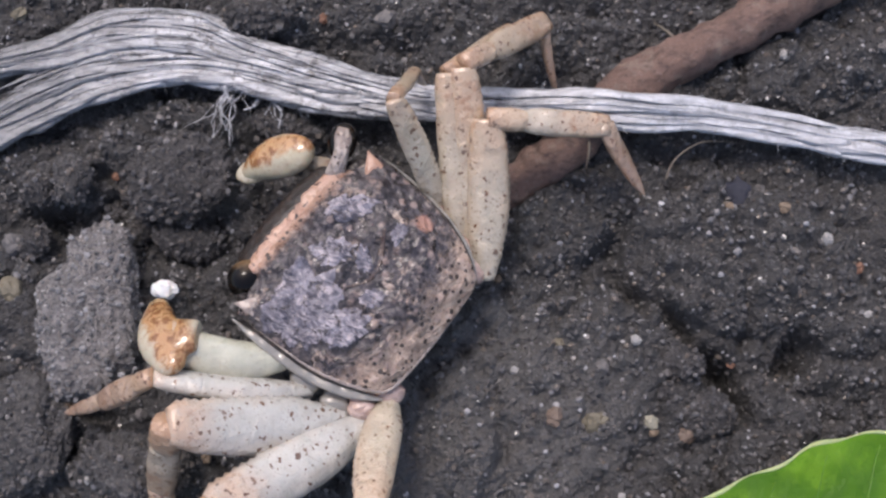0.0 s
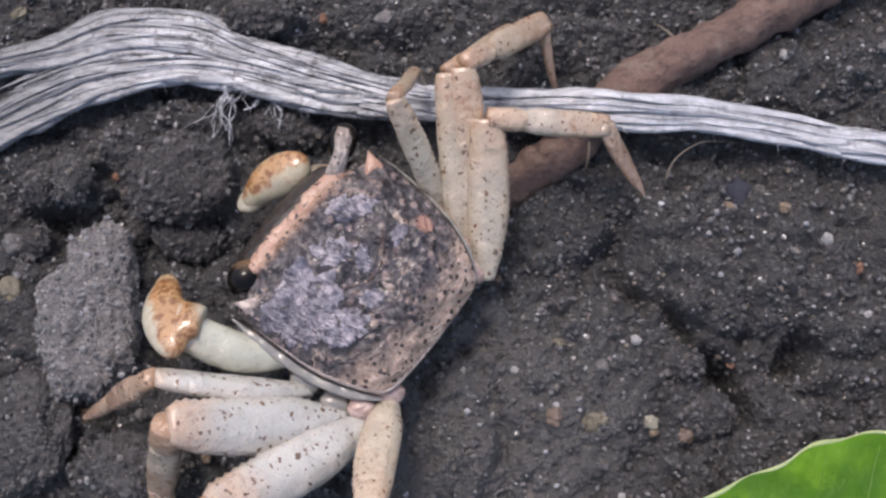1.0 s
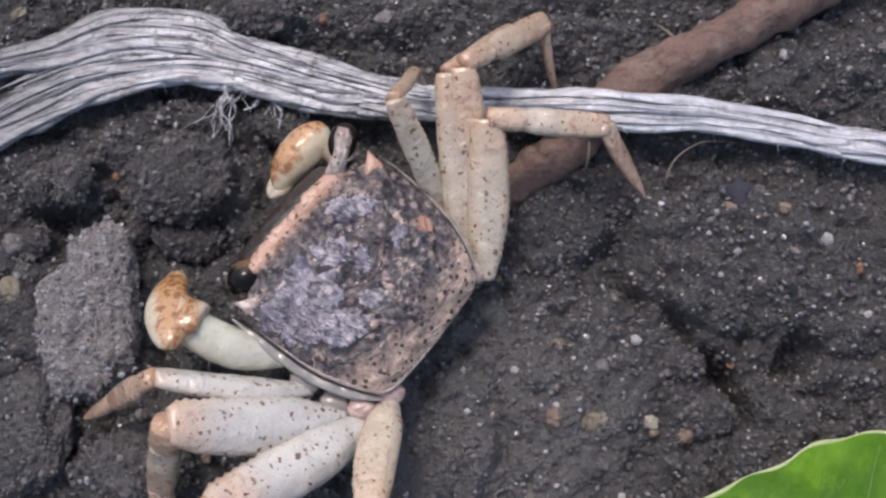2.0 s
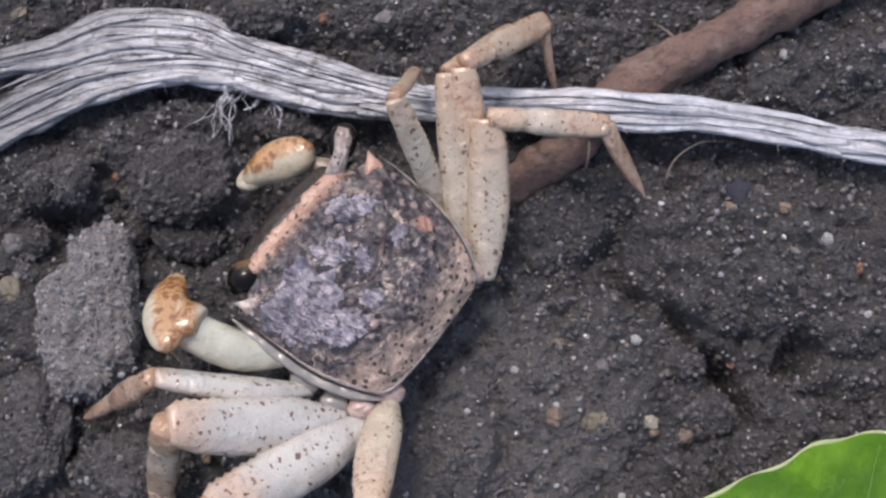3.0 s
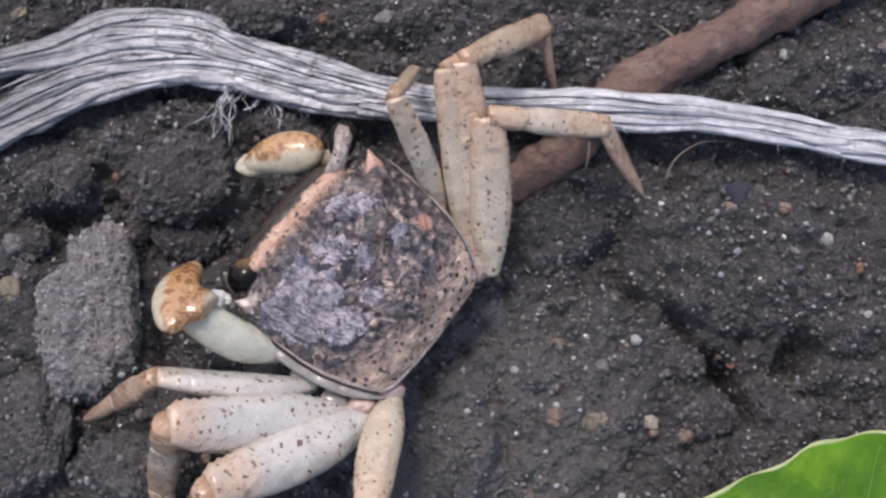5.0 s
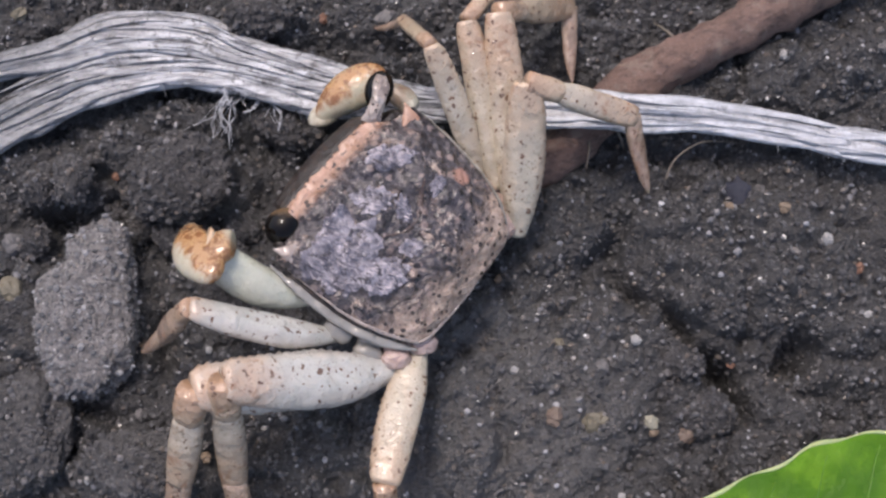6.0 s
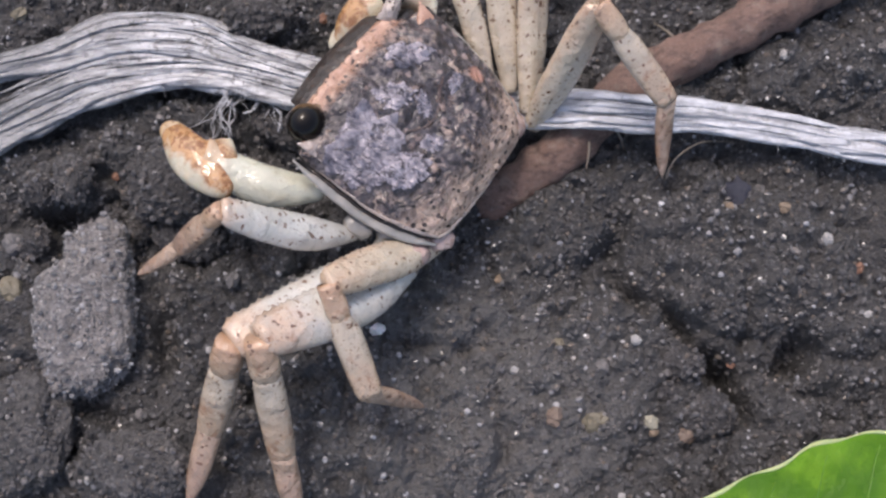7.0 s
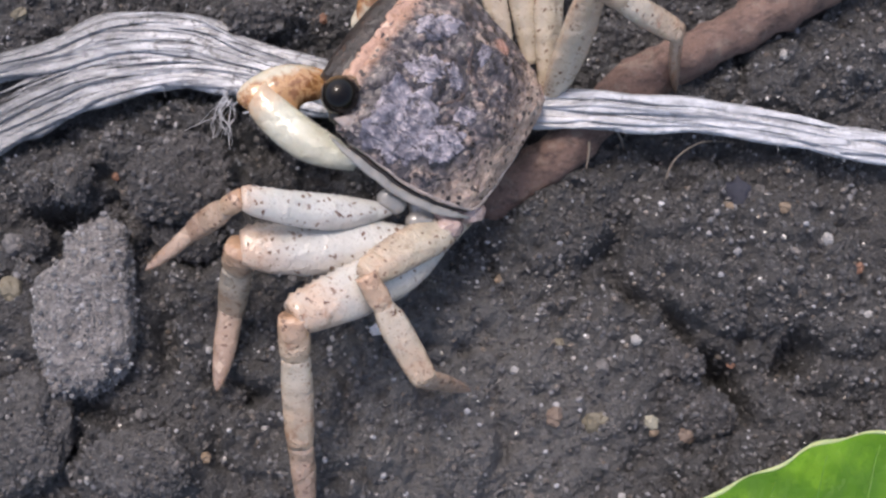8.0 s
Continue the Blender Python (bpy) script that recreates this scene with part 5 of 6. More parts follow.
thing("crumb", rock_bm(1.0, 0.75, 0.7, 15, 0.4, 3, 1.4), M_CRUMB, mm(-8.5, -8.6, float(ground_height(-8.5, -8.6)) + 0.45, 0, 0, 20), "tiny white angular crumb on dark soil", "crumb", smooth=False)


def motions():
    # the crab's body, then each joint in the body's space
    walk(crab, [
        (0, mm(-9.45, -4.09, 10, 7.19, 3.95, 51.23)), (4.7, mm(-9.45, -4.09, 10, 7.19, 3.95, 51.23)),
        (5.2, mm(-9.4, -3.43, 10.06, 7.19, 3.95, 51.23)), (5.5, mm(-8.67, -2.27, 10.26, 8.56, 5.19, 51.28)),
        (5.8, mm(-6.74, -0.44, 10.49, 10.45, 6.91, 51.39)), (6, mm(-5.02, 1.9, 10.74, 11.93, 7.81, 51.64)),
        (6.2, mm(-3.47, 4.33, 10.96, 12.79, 8.24, 51.83)), (6.4, mm(-2.63, 6.66, 11.18, 13.78, 8.82, 52.33)),
        (6.5, mm(-2.37, 8.07, 11.29, 14.21, 9.02, 52.44)), (6.6, mm(-2.21, 9.56, 11.41, 14.74, 9.22, 52.48)),
        (6.8, mm(-2.17, 12.68, 11.63, 15.97, 9.75, 53.06)), (7, mm(-2.86, 14.62, 11.86, 17.5, 10.49, 54.28)),
        (7.2, mm(-1.69, 16.23, 12.08, 18.81, 11.21, 54.65)), (7.4, mm(-0.53, 17.68, 12.31, 20.27, 11.4, 56.05)),
        (7.6, mm(0.21, 17.81, 12.43, 21.59, 12.14, 57.1)), (7.8, mm(0.59, 17.89, 12.44, 22.1, 12.11, 57.51)),
        (8, mm(0.82, 17.9, 12.45, 22.61, 12.09, 57.89)),
    ])
    walk(limb["merus_l1"], [
        (0, mm(-14.97, -2.53, -3.5, 13.7, 1, 36) @ mm(0, 0, 0, 0, 50, 0)), (0.5, mm(-14.97, -2.53, -3.5, 14.4, 1, 36) @ mm(0, 0, 0, 0, 50, 0)),
        (0.8, mm(-14.97, -2.53, -3.5, 16.5, 1.1, 36.2) @ mm(0, 0, 0, 0, 50, 0)), (4.7, mm(-14.97, -2.53, -3.5, 17.2, 1.1, 36.3) @ mm(0, 0, 0, 0, 50, 0)),
        (5.4, mm(-13.73, -2.58, -3.5, 11.3, 1.6, 40.2) @ mm(0, 0, 0, 0, 46, 0)), (5.8, mm(-15.21, -2.24, -3.79, 13.7, 0.7, 37) @ mm(0, 0, 0, 0, 38, 0)),
        (6, mm(-15.06, -1.53, -3.97, 17.9, -0.3, 32.4) @ mm(0, 0, 0, 0, 30, 0)), (6.2, mm(-15.11, -1.54, -4.01, 24.5, -1.2, 28.6) @ mm(0, 0, 0, 0, 20, 0)),
        (6.4, mm(-14.99, -1.54, -4.03, 22.3, -1.6, 27.7) @ mm(0, 0, 0, 0, 10, 0)), (6.6, mm(-15.24, -1.58, -4.1, 20.3, -0.4, 31.2) @ mm(0, 0, 0, 0, 4, 0)),
        (6.8, mm(-15.46, -1.64, -4.17, 20.9, 0.7, 34.2)), (7, mm(-15.37, -1.64, -4.22, 22.3, 2.1, 37.2)),
        (7.2, mm(-15.03, -1.6, -4.22, 15.3, 2.7, 38.3)), (7.4, mm(-15.16, -1.64, -4.3, 9, 4, 39.7)),
        (7.6, mm(-15.37, -1.7, -4.38, 7.2, 3.7, 38.4)), (8, mm(-15.42, -1.73, -4.42, 3.8, 3.6, 36.8)),
    ])
    walk(limb["carpus_l1"], [
        (0, mm(-24.9, 11.28, 0.63, -48.2, 5.5, 52.4)), (0.5, mm(-24.88, 11.23, 0.84, -49.4, 5.1, 53)),
        (0.8, mm(-24.81, 11.06, 1.47, -54, 4.5, 54.4)), (4.7, mm(-24.79, 11, 1.66, -55.9, 4.7, 54.5)),
        (5.4, mm(-24.73, 10.59, -0.08, -51.2, 5.9, 58.5)), (5.8, mm(-25.39, 11.37, 0.36, -59.4, 8.4, 62.2)),
        (6, mm(-24, 12.52, 1.4, -72.9, 7.3, 54.5)), (6.2, mm(-22.88, 12.36, 3.25, -68.2, 4.5, 44.1)),
        (6.4, mm(-22.68, 12.71, 2.6, -67.6, 5.7, 44)), (6.6, mm(-23.78, 12.44, 1.96, -65.3, 7.8, 49.6)),
        (6.8, mm(-24.58, 11.93, 2.06, -66.8, 6.5, 52.9)), (7, mm(-24.97, 11.4, 2.42, -67.1, 9.8, 56.3)),
        (7.2, mm(-25.32, 11.78, 0.4, -67.8, 9.7, 59.3)), (7.4, mm(-26.04, 11.79, -1.56, -68.7, 9.5, 57.9)),
        (7.6, mm(-26.05, 11.99, -2.2, -68.6, 8.1, 55.5)), (8, mm(-25.81, 12.3, -3.25, -66.4, 8.5, 54.3)),
    ])
    walk(limb["dactylus_l1"], [
        (0, mm(-30.61, 14.77, -6.79, -44.2, 3, 50.1)), (0.5, mm(-30.48, 14.6, -6.72, -46.5, 4.1, 52.2)),
        (0.8, mm(-29.96, 13.97, -6.6, -52.4, 6.2, 55.8)), (4.7, mm(-29.75, 13.71, -6.59, -51, 6, 55.7)),
        (5.4, mm(-30.49, 13.18, -7.83, -50.1, 6.1, 58.8)), (5.8, mm(-30.48, 12.63, -8.16, -52.3, 8.1, 62.4)),
        (6, mm(-27.1, 13.25, -8.08, -68.5, 7.7, 54.8)), (6.2, mm(-25.98, 14.52, -6.01, -59.6, 4, 44.1)),
        (6.4, mm(-25.99, 14.82, -6.59, -53.2, 2.9, 42.8)), (6.6, mm(-27.76, 14.21, -7.04, -53.1, 5.3, 48.7)),
        (6.8, mm(-28.35, 13.48, -7.08, -49.4, 11.1, 56.7)), (7, mm(-29.07, 12.25, -6.66, -51.7, 11.1, 57.8)),
        (7.2, mm(-29.37, 12.37, -8.73, -45.3, 15.8, 64.9)), (7.4, mm(-29.94, 12.42, -10.75, -39.9, 16.9, 65.2)),
        (7.6, mm(-29.81, 12.98, -11.41, -39.2, 18.1, 64.8)), (8, mm(-29.85, 13.53, -12.32, -40.1, 19.2, 64.3)),
    ])
    walk(limb["merus_l2"], [
        (0, mm(-15.07, -7.51, -3.5, 25.2, 2.2, 44.5)), (4.7, mm(-15.07, -7.51, -3.5, 25.2, 2.2, 44.5)),
        (5.3, mm(-14.18, -7.17, -3.56, 20.5, 2.9, 48.8)), (5.8, mm(-15.93, -6.69, -3.97, 17.6, 3.4, 49.4)),
        (6, mm(-15.63, -6.6, -4.01, 16, 4.4, 51.3)), (6.2, mm(-15.59, -6.6, -4.05, 16.6, 6, 55.9)),
        (6.4, mm(-15.49, -6.58, -4.08, 11.3, 7.2, 58.8)), (6.6, mm(-15.64, -6.63, -4.13, 10.3, 9.3, 64.1)),
        (6.8, mm(-15.85, -6.73, -4.19, 6.8, 11.4, 68.8)), (7, mm(-15.81, -6.73, -4.25, 5.3, 12.8, 69.6)),
        (7.2, mm(-15.6, -6.68, -4.29, -13.3, 8.5, 53.4)), (7.4, mm(-15.58, -6.69, -4.34, -2.8, 5.6, 43.5)),
        (7.6, mm(-15.68, -6.75, -4.4, -2.4, 5.5, 42.5)), (8, mm(-15.78, -6.81, -4.44, -8.5, 5.4, 40.6)),
    ])
    walk(limb["carpus_l2"], [
        (0, mm(-27.82, 5.96, 5.23, -61.5, 5, 107.5)), (4.7, mm(-27.82, 5.96, 5.23, -61.5, 5, 107.5)),
        (5.3, mm(-28.39, 5.75, 3.62, -60.9, 4.7, 109.4)), (5.8, mm(-30.54, 6.3, 2.2, -59.5, 10.2, 109.6)),
        (6, mm(-30.75, 6.05, 1.6, -51, 16.6, 106.2)), (6.2, mm(-31.52, 4.92, 1.77, -48.5, 18.1, 102.4)),
        (6.4, mm(-32.42, 4.26, -0.09, -46.3, 19.2, 102.9)), (6.6, mm(-33.51, 2.72, -0.5, -51.6, 18.8, 100.8)),
        (6.8, mm(-34.66, 1.08, -1.8, -49.7, 19.9, 101.4)), (7, mm(-34.8, 0.77, -2.41, -54.6, 20.2, 100.7)),
        (7.2, mm(-32.04, 4.65, -8.96, -31.1, 23.3, 108.6)), (7.4, mm(-29.75, 8.09, -5.33, -51.2, 24.3, 102.4)),
        (7.6, mm(-29.59, 8.29, -5.24, -78.2, 20.7, 93.8)), (8, mm(-29.2, 8.4, -7.44, -75.5, 21.5, 95.5)),
    ])
    walk(limb["dactylus_l2"], [
        (0, mm(-34.31, 2.72, -7.9, -27.2, 16.9, 125.3)), (4.7, mm(-34.31, 2.72, -7.9, -27.2, 16.9, 125.3)),
        (5.3, mm(-34.92, 2.3, -9.44, -19.6, 16.2, 130.7)), (5.8, mm(-36.93, 1.59, -10.52, -28, 20.5, 125.6)),
        (6, mm(-38.9, 0.22, -9.56, -44.4, 17.4, 107.7)), (6.2, mm(-40.48, -0.63, -8.91, -54, 15.3, 99.6)),
        (6.4, mm(-41.73, -1.53, -10.33, -48.8, 16, 99.7)), (6.6, mm(-41.96, -2.74, -11.62, -40.7, 18.1, 101)),
        (6.8, mm(-43.41, -4.65, -12.56, -37.2, 19.1, 101.6)), (7, mm(-42.54, -5, -13.88, -31.4, 22, 104.8)),
        (7.2, mm(-43.23, -2.35, -16.07, -22.2, 23.5, 110.8)), (7.4, mm(-37.9, 1.37, -15.98, -25.8, 26, 108.8)),
        (7.6, mm(-32.31, 2.9, -18.98, -22.6, 28.9, 109)), (8, mm(-32.44, 2.75, -20.95, -10, 27.8, 114.3)),
    ])
    walk(limb["merus_l3"], [
        (0, mm(-13.5, -10.92, -3.5, 24.7, 5.5, 71.2)), (4.7, mm(-13.5, -10.92, -3.5, 24.7, 5.5, 71.2)),
        (5.2, mm(-12.15, -10.7, -3.5, 24, 4.3, 60.5)), (5.5, mm(-12.27, -10.61, -3.57, 23.7, 3.5, 51.4)),
        (5.8, mm(-13.61, -10.11, -3.87, 21.2, 3.2, 48.4)), (6, mm(-13.74, -9.93, -3.98, 21.3, 3.3, 46.9)),
        (6.2, mm(-13.58, -9.93, -4, 21.3, 4.4, 49.8)), (6.4, mm(-13.84, -9.97, -4.07, 18.3, 5.8, 53.4)),
        (6.6, mm(-14.2, -10.08, -4.14, 17, 7.9, 58.8)), (6.8, mm(-14.62, -10.31, -4.2, 15.9, 10.2, 64.1)),
        (7, mm(-14.45, -10.23, -4.26, 14.9, 12.2, 67.4)), (7.2, mm(-14.2, -10.14, -4.3, 16.4, 13.8, 69.5)),
        (7.4, mm(-14.22, -10.17, -4.35, 13.4, 14.9, 68.8)), (7.6, mm(-14.21, -10.19, -4.41, 10.8, 15.4, 67.2)),
        (8, mm(-14.23, -10.22, -4.44, 6.3, 15.5, 64.6)),
    ])
    walk(limb["carpus_l3"], [
        (0, mm(-31.71, -3.79, 5.44, -68.4, -7.2, 112.4)), (4.7, mm(-31.71, -3.79, 5.44, -68.4, -7.2, 112.4)),
        (5.2, mm(-28.92, -0.46, 5.23, -62.4, -0.7, 113.6)), (5.5, mm(-27.34, 2.07, 5.05, -59.9, 4.9, 119)),
        (5.8, mm(-28.32, 3.52, 3.88, -56, 11.3, 127.2)), (6, mm(-28.05, 4.09, 3.82, -52.8, 14.3, 124.8)),
        (6.2, mm(-28.49, 3.48, 3.77, -43.2, 16.4, 132.7)), (6.4, mm(-29.83, 2.74, 2.65, -51.9, 17.1, 131.8)),
        (6.6, mm(-31.34, 1.31, 2.08, -43.2, 20.2, 132.9)), (6.8, mm(-32.75, -0.33, 1.61, -43.2, 20.6, 132)),
        (7, mm(-33.18, -1.18, 1.14, -41.4, 22.4, 131.9)), (7.2, mm(-33.01, -1.56, 1.58, -39.1, 23.9, 127.4)),
        (7.4, mm(-33.27, -1.43, 0.45, -37.9, 25.5, 125.1)), (7.6, mm(-33.26, -1.02, -0.52, -37.8, 26.7, 123.3)),
        (8, mm(-33.26, -0.48, -2.17, -36.3, 27.5, 122.9)),
    ])
    walk(limb["dactylus_l3"], [
        (0, mm(-38.44, -4.35, -10.7, -1.7, 11.3, 154.7)), (4.7, mm(-38.44, -4.35, -10.7, -1.7, 11.3, 154.7)),
        (5.2, mm(-36.42, -3.54, -10.27, -5.1, 11.7, 145.1)), (5.5, mm(-34.41, -3.31, -10.03, -10.5, 14.8, 143.2)),
        (5.8, mm(-34.4, -4.66, -10.35, -13.9, 16.5, 142.9)), (6, mm(-34.79, -4.77, -9.68, -22.1, 19.2, 136.4)),
        (6.2, mm(-35.57, -7.65, -7.72, -31.2, 20.1, 139.5)), (6.4, mm(-35.17, -7.47, -10.52, -17.5, 19.7, 141.8)),
        (6.6, mm(-37.89, -10.4, -9.15, -25.8, 19.9, 135.1)), (6.8, mm(-39.41, -11.99, -9.6, -23.8, 21.6, 136.8)),
        (7, mm(-40.01, -13.23, -9.56, -25.2, 23.1, 135.6)), (7.2, mm(-41.08, -13.36, -8.51, -36, 25, 129.3)),
        (7.4, mm(-41.91, -13.15, -9.25, -34.5, 25.9, 126.2)), (7.6, mm(-42.18, -12.65, -10.09, -34.6, 27.7, 125.2)),
        (8, mm(-42.49, -12.16, -11.36, -28.3, 28.5, 125.9)),
    ])
    walk(limb["merus_l4"], [
        (0, mm(-9.13, -11.94, -3.5, 44.9, 8.2, 122)), (4.7, mm(-9.13, -11.94, -3.5, 44.9, 8.2, 122)),
        (5.3, mm(-8.17, -12.16, -3.48, 36.2, 8.8, 117.7)), (5.8, mm(-9.87, -11.97, -3.8, 30.1, 12.4, 115.2)),
        (6, mm(-9.56, -11.73, -3.85, 20.4, 14.1, 115.9)), (6.2, mm(-9.72, -11.47, -3.96, 16, 15.1, 116.4)),
        (6.4, mm(-9.64, -11.51, -3.97, 17.9, 15.8, 108.4)), (6.6, mm(-9.85, -11.44, -4.05, 22.8, 14.9, 91.2)),
        (6.8, mm(-10.19, -11.53, -4.14, 18.8, 13.1, 75.6)), (7, mm(-9.83, -11.16, -4.24, 24.2, 11.4, 64.6)),
        (7.2, mm(-9.34, -11.03, -4.25, 23.4, 15.1, 74)), (7.4, mm(-9.65, -11.12, -4.34, 21.8, 16.7, 74.8)),
        (7.6, mm(-9.65, -11.21, -4.37, 20.7, 17, 72.1)), (8, mm(-9.76, -11.28, -4.4, 17.1, 17, 69.1)),
    ])
    walk(limb["carpus_l4"], [
        (0, mm(-20.58, -17.01, 8.72, -59.6, 2.4, 123)), (4.7, mm(-20.58, -17.01, 8.72, -59.6, 2.4, 123)),
        (5.3, mm(-21.41, -17.33, 6.72, -59.3, -2.5, 133.5)), (5.8, mm(-24.38, -16.71, 4.77, -60.2, 3.4, 150)),
        (6, mm(-24.97, -17.54, 2.08, -46.6, -1.6, 146.4)), (6.2, mm(-25.34, -17.82, 0.7, -38.6, -1.3, 147.3)),
        (6.4, mm(-25.91, -15.39, 1.2, -43.9, 4.3, 151.5)), (6.6, mm(-26.01, -10.03, 2.5, -30.7, 14.5, 149)),
        (6.8, mm(-25.92, -6.17, 1.35, -23.7, 16.8, 147.6)), (7, mm(-23.64, -3.03, 2.8, -18.7, 12.2, 152.1)),
        (7.2, mm(-24.29, -4.86, 2.45, -16.1, 11.1, 169.1)), (7.4, mm(-24.84, -5.05, 1.89, -13.6, 13.7, 162.6)),
        (7.6, mm(-24.68, -4.46, 1.56, -9.4, 16.4, 159.4)), (8, mm(-24.84, -3.89, 0.53, -7.1, 17.3, 158.6)),
    ])
    walk(limb["dactylus_l4"], [
        (0, mm(-26.44, -21.43, -3.78, -32.5, 14.3, 135.9)), (4.7, mm(-26.44, -21.43, -3.78, -32.5, 14.3, 135.9)),
        (5.3, mm(-27.15, -22.03, -5.74, -16.4, 16.3, 163.5)), (5.8, mm(-27.34, -23.32, -7.79, -1.2, 12.2, 176.7)),
        (6, mm(-30.73, -25.68, -8.44, 6, 10.2, -159.4)), (6.2, mm(-31.63, -27.25, -8.35, 7.3, 9.3, -148.2)),
        (6.4, mm(-30.23, -24.93, -8.83, 18.4, 3.9, -167.9)), (6.6, mm(-30.84, -21.67, -4.67, -10.5, 18.5, 165.2)),
        (6.8, mm(-31.62, -18.28, -4.22, -13.5, 20.4, 161)), (7, mm(-29.18, -15.63, -1.75, -32.1, 34.3, -170.8)),
        (7.2, mm(-26.17, -18.69, -1.49, -23.6, 24.1, -161.2)), (7.4, mm(-28.29, -18.74, -1.43, -29.7, 29.4, -167.8)),
        (7.6, mm(-29.07, -18.09, -0.71, -35.2, 33, -172.7)), (8, mm(-29.59, -17.48, -1.19, -34, 33.4, -172.8)),
    ])
    walk(limb["merus_r1"], [
        (0, mm(13.73, -0.95, -3.5, 44.6, -6.4, -22.5)), (4.7, mm(13.73, -0.95, -3.5, 44.6, -6.4, -22.5)),
        (5.3, mm(13.73, -1.6, -3.5, 39.9, -6.9, -21.5)), (5.8, mm(13.73, -2.1, -3.5, 20.8, -10.7, -24.9)),
        (6, mm(13.73, -2.1, -3.5, 29.6, -12.3, -25.9)), (6.2, mm(13.73, -2.1, -3.5, 23.6, -13, -25.1)),
        (6.4, mm(13.73, -2.1, -3.5, 20.2, -14.5, -28.7)), (6.6, mm(13.73, -2.1, -3.5, 16.8, -15.1, -27.4)),
        (7, mm(13.73, -2.1, -3.5, 15.3, -18.3, -31.6)), (7.4, mm(13.73, -2.1, -3.5, 12.6, -20.5, -30.8)),
        (8, mm(13.73, -2.1, -3.5, 12.2, -22.9, -33.1)),
    ])
    walk(limb["carpus_r1"], [
        (0, mm(17.12, 10.75, 8.36, -47, -9.4, -70.4)), (4.7, mm(17.12, 10.75, 8.36, -47, -9.4, -70.4)),
        (5.3, mm(17.29, 11.01, 7.33, -47.7, -14.8, -56.8)), (5.8, mm(19.4, 12.79, 2.44, -40.1, -16, -30.6)),
        (6, mm(18.57, 11.98, 4.71, -53.7, -15.6, -12.5)), (6.2, mm(18.95, 12.66, 3.14, -60.7, -8.3, 2.1)),
        (6.4, mm(20.1, 12.6, 2.18, -59.4, -19.2, -7.8)), (6.6, mm(20.08, 12.94, 1.25, -54.3, -19.1, -12.9)),
        (7, mm(21.11, 12.61, 0.76, -51.9, -19.3, -15.1)), (7.4, mm(21.11, 12.82, -0.02, -53.6, -21.4, -16.4)),
        (8, mm(21.63, 12.59, -0.2, -54.1, -23, -18)),
    ])
    walk(limb["dactylus_r1"], [
        (0, mm(23.95, 11.91, 1.15, -78.6, -14.3, -70.4)), (4.7, mm(23.95, 11.91, 1.15, -78.6, -14.3, -70.4)),
        (5.3, mm(23.96, 13.12, 0.18, -68.5, -5.1, -49.8)), (5.8, mm(24.82, 18.47, -3.75, -73.7, -0.7, -21.3)),
        (6, mm(21.97, 17.29, -3.05, -70.6, 3.6, -3.3)), (6.2, mm(20.02, 17.6, -5.49, -72, -0.6, 4.7)),
        (6.4, mm(23.6, 17.26, -5.94, -65.2, 10, 6.8)), (6.6, mm(23.97, 18.03, -6.42, -64.4, 4.7, 0.5)),
        (7, mm(25.22, 17.9, -6.67, -67.8, -1.1, -5.5)), (7.4, mm(25.6, 17.68, -7.51, -70.2, -3.5, -7.6)),
        (8, mm(26.46, 17.19, -7.65, -72.4, -6.1, -10.3)),
    ])
    walk(limb["merus_r2"], [
        (0, mm(12.62, -4.91, -3.5, 20.8, -7.9, -46.6)), (4.7, mm(12.62, -4.91, -3.5, 20.8, -7.9, -46.6)),
        (5.3, mm(14.59, -5.02, -3.42, 34.3, -8.3, -40.5)), (5.8, mm(13.87, -4.67, -3.6, 23.2, -12.1, -41.6)),
        (6, mm(14.41, -4.77, -3.52, 17.9, -13.6, -38.9)), (6.2, mm(14.26, -4.58, -3.59, 18.3, -14.6, -40.6)),
        (6.6, mm(14.63, -5.16, -3.4, 18.3, -16.6, -39.7)), (7, mm(14.72, -5.43, -3.29, 19.9, -19.7, -43.2)),
        (7.4, mm(14.65, -5.2, -3.38, 18.6, -22.2, -42.5)), (8, mm(14.75, -5.56, -3.22, 18.2, -24.4, -43.3)),
    ])
    walk(limb["carpus_r2"], [
        (0, mm(25.54, 8.65, 3.54, -27, 7, -102.2)), (4.7, mm(25.54, 8.64, 3.54, -27, 7, -102.2)),
        (5.3, mm(24.08, 8.61, 7.73, -30.8, -0.3, -103.5)), (5.8, mm(24.85, 10.18, 4.1, -19.9, 1.9, -104.2)),
        (6, mm(25.24, 10.94, 2.46, -14, -4.7, -86.9)), (6.2, mm(25.41, 10.86, 2.5, -13.4, -4.2, -93.2)),
        (6.6, mm(25.39, 10.59, 2.63, -14, -4.8, -95.3)), (7, mm(25.92, 9.85, 3.12, -14.6, -6.5, -95)),
        (7.4, mm(25.66, 10.41, 2.54, -12.7, -7.5, -100.2)), (8, mm(25.89, 10.05, 2.48, -11, -9.2, -101.7)),
    ])
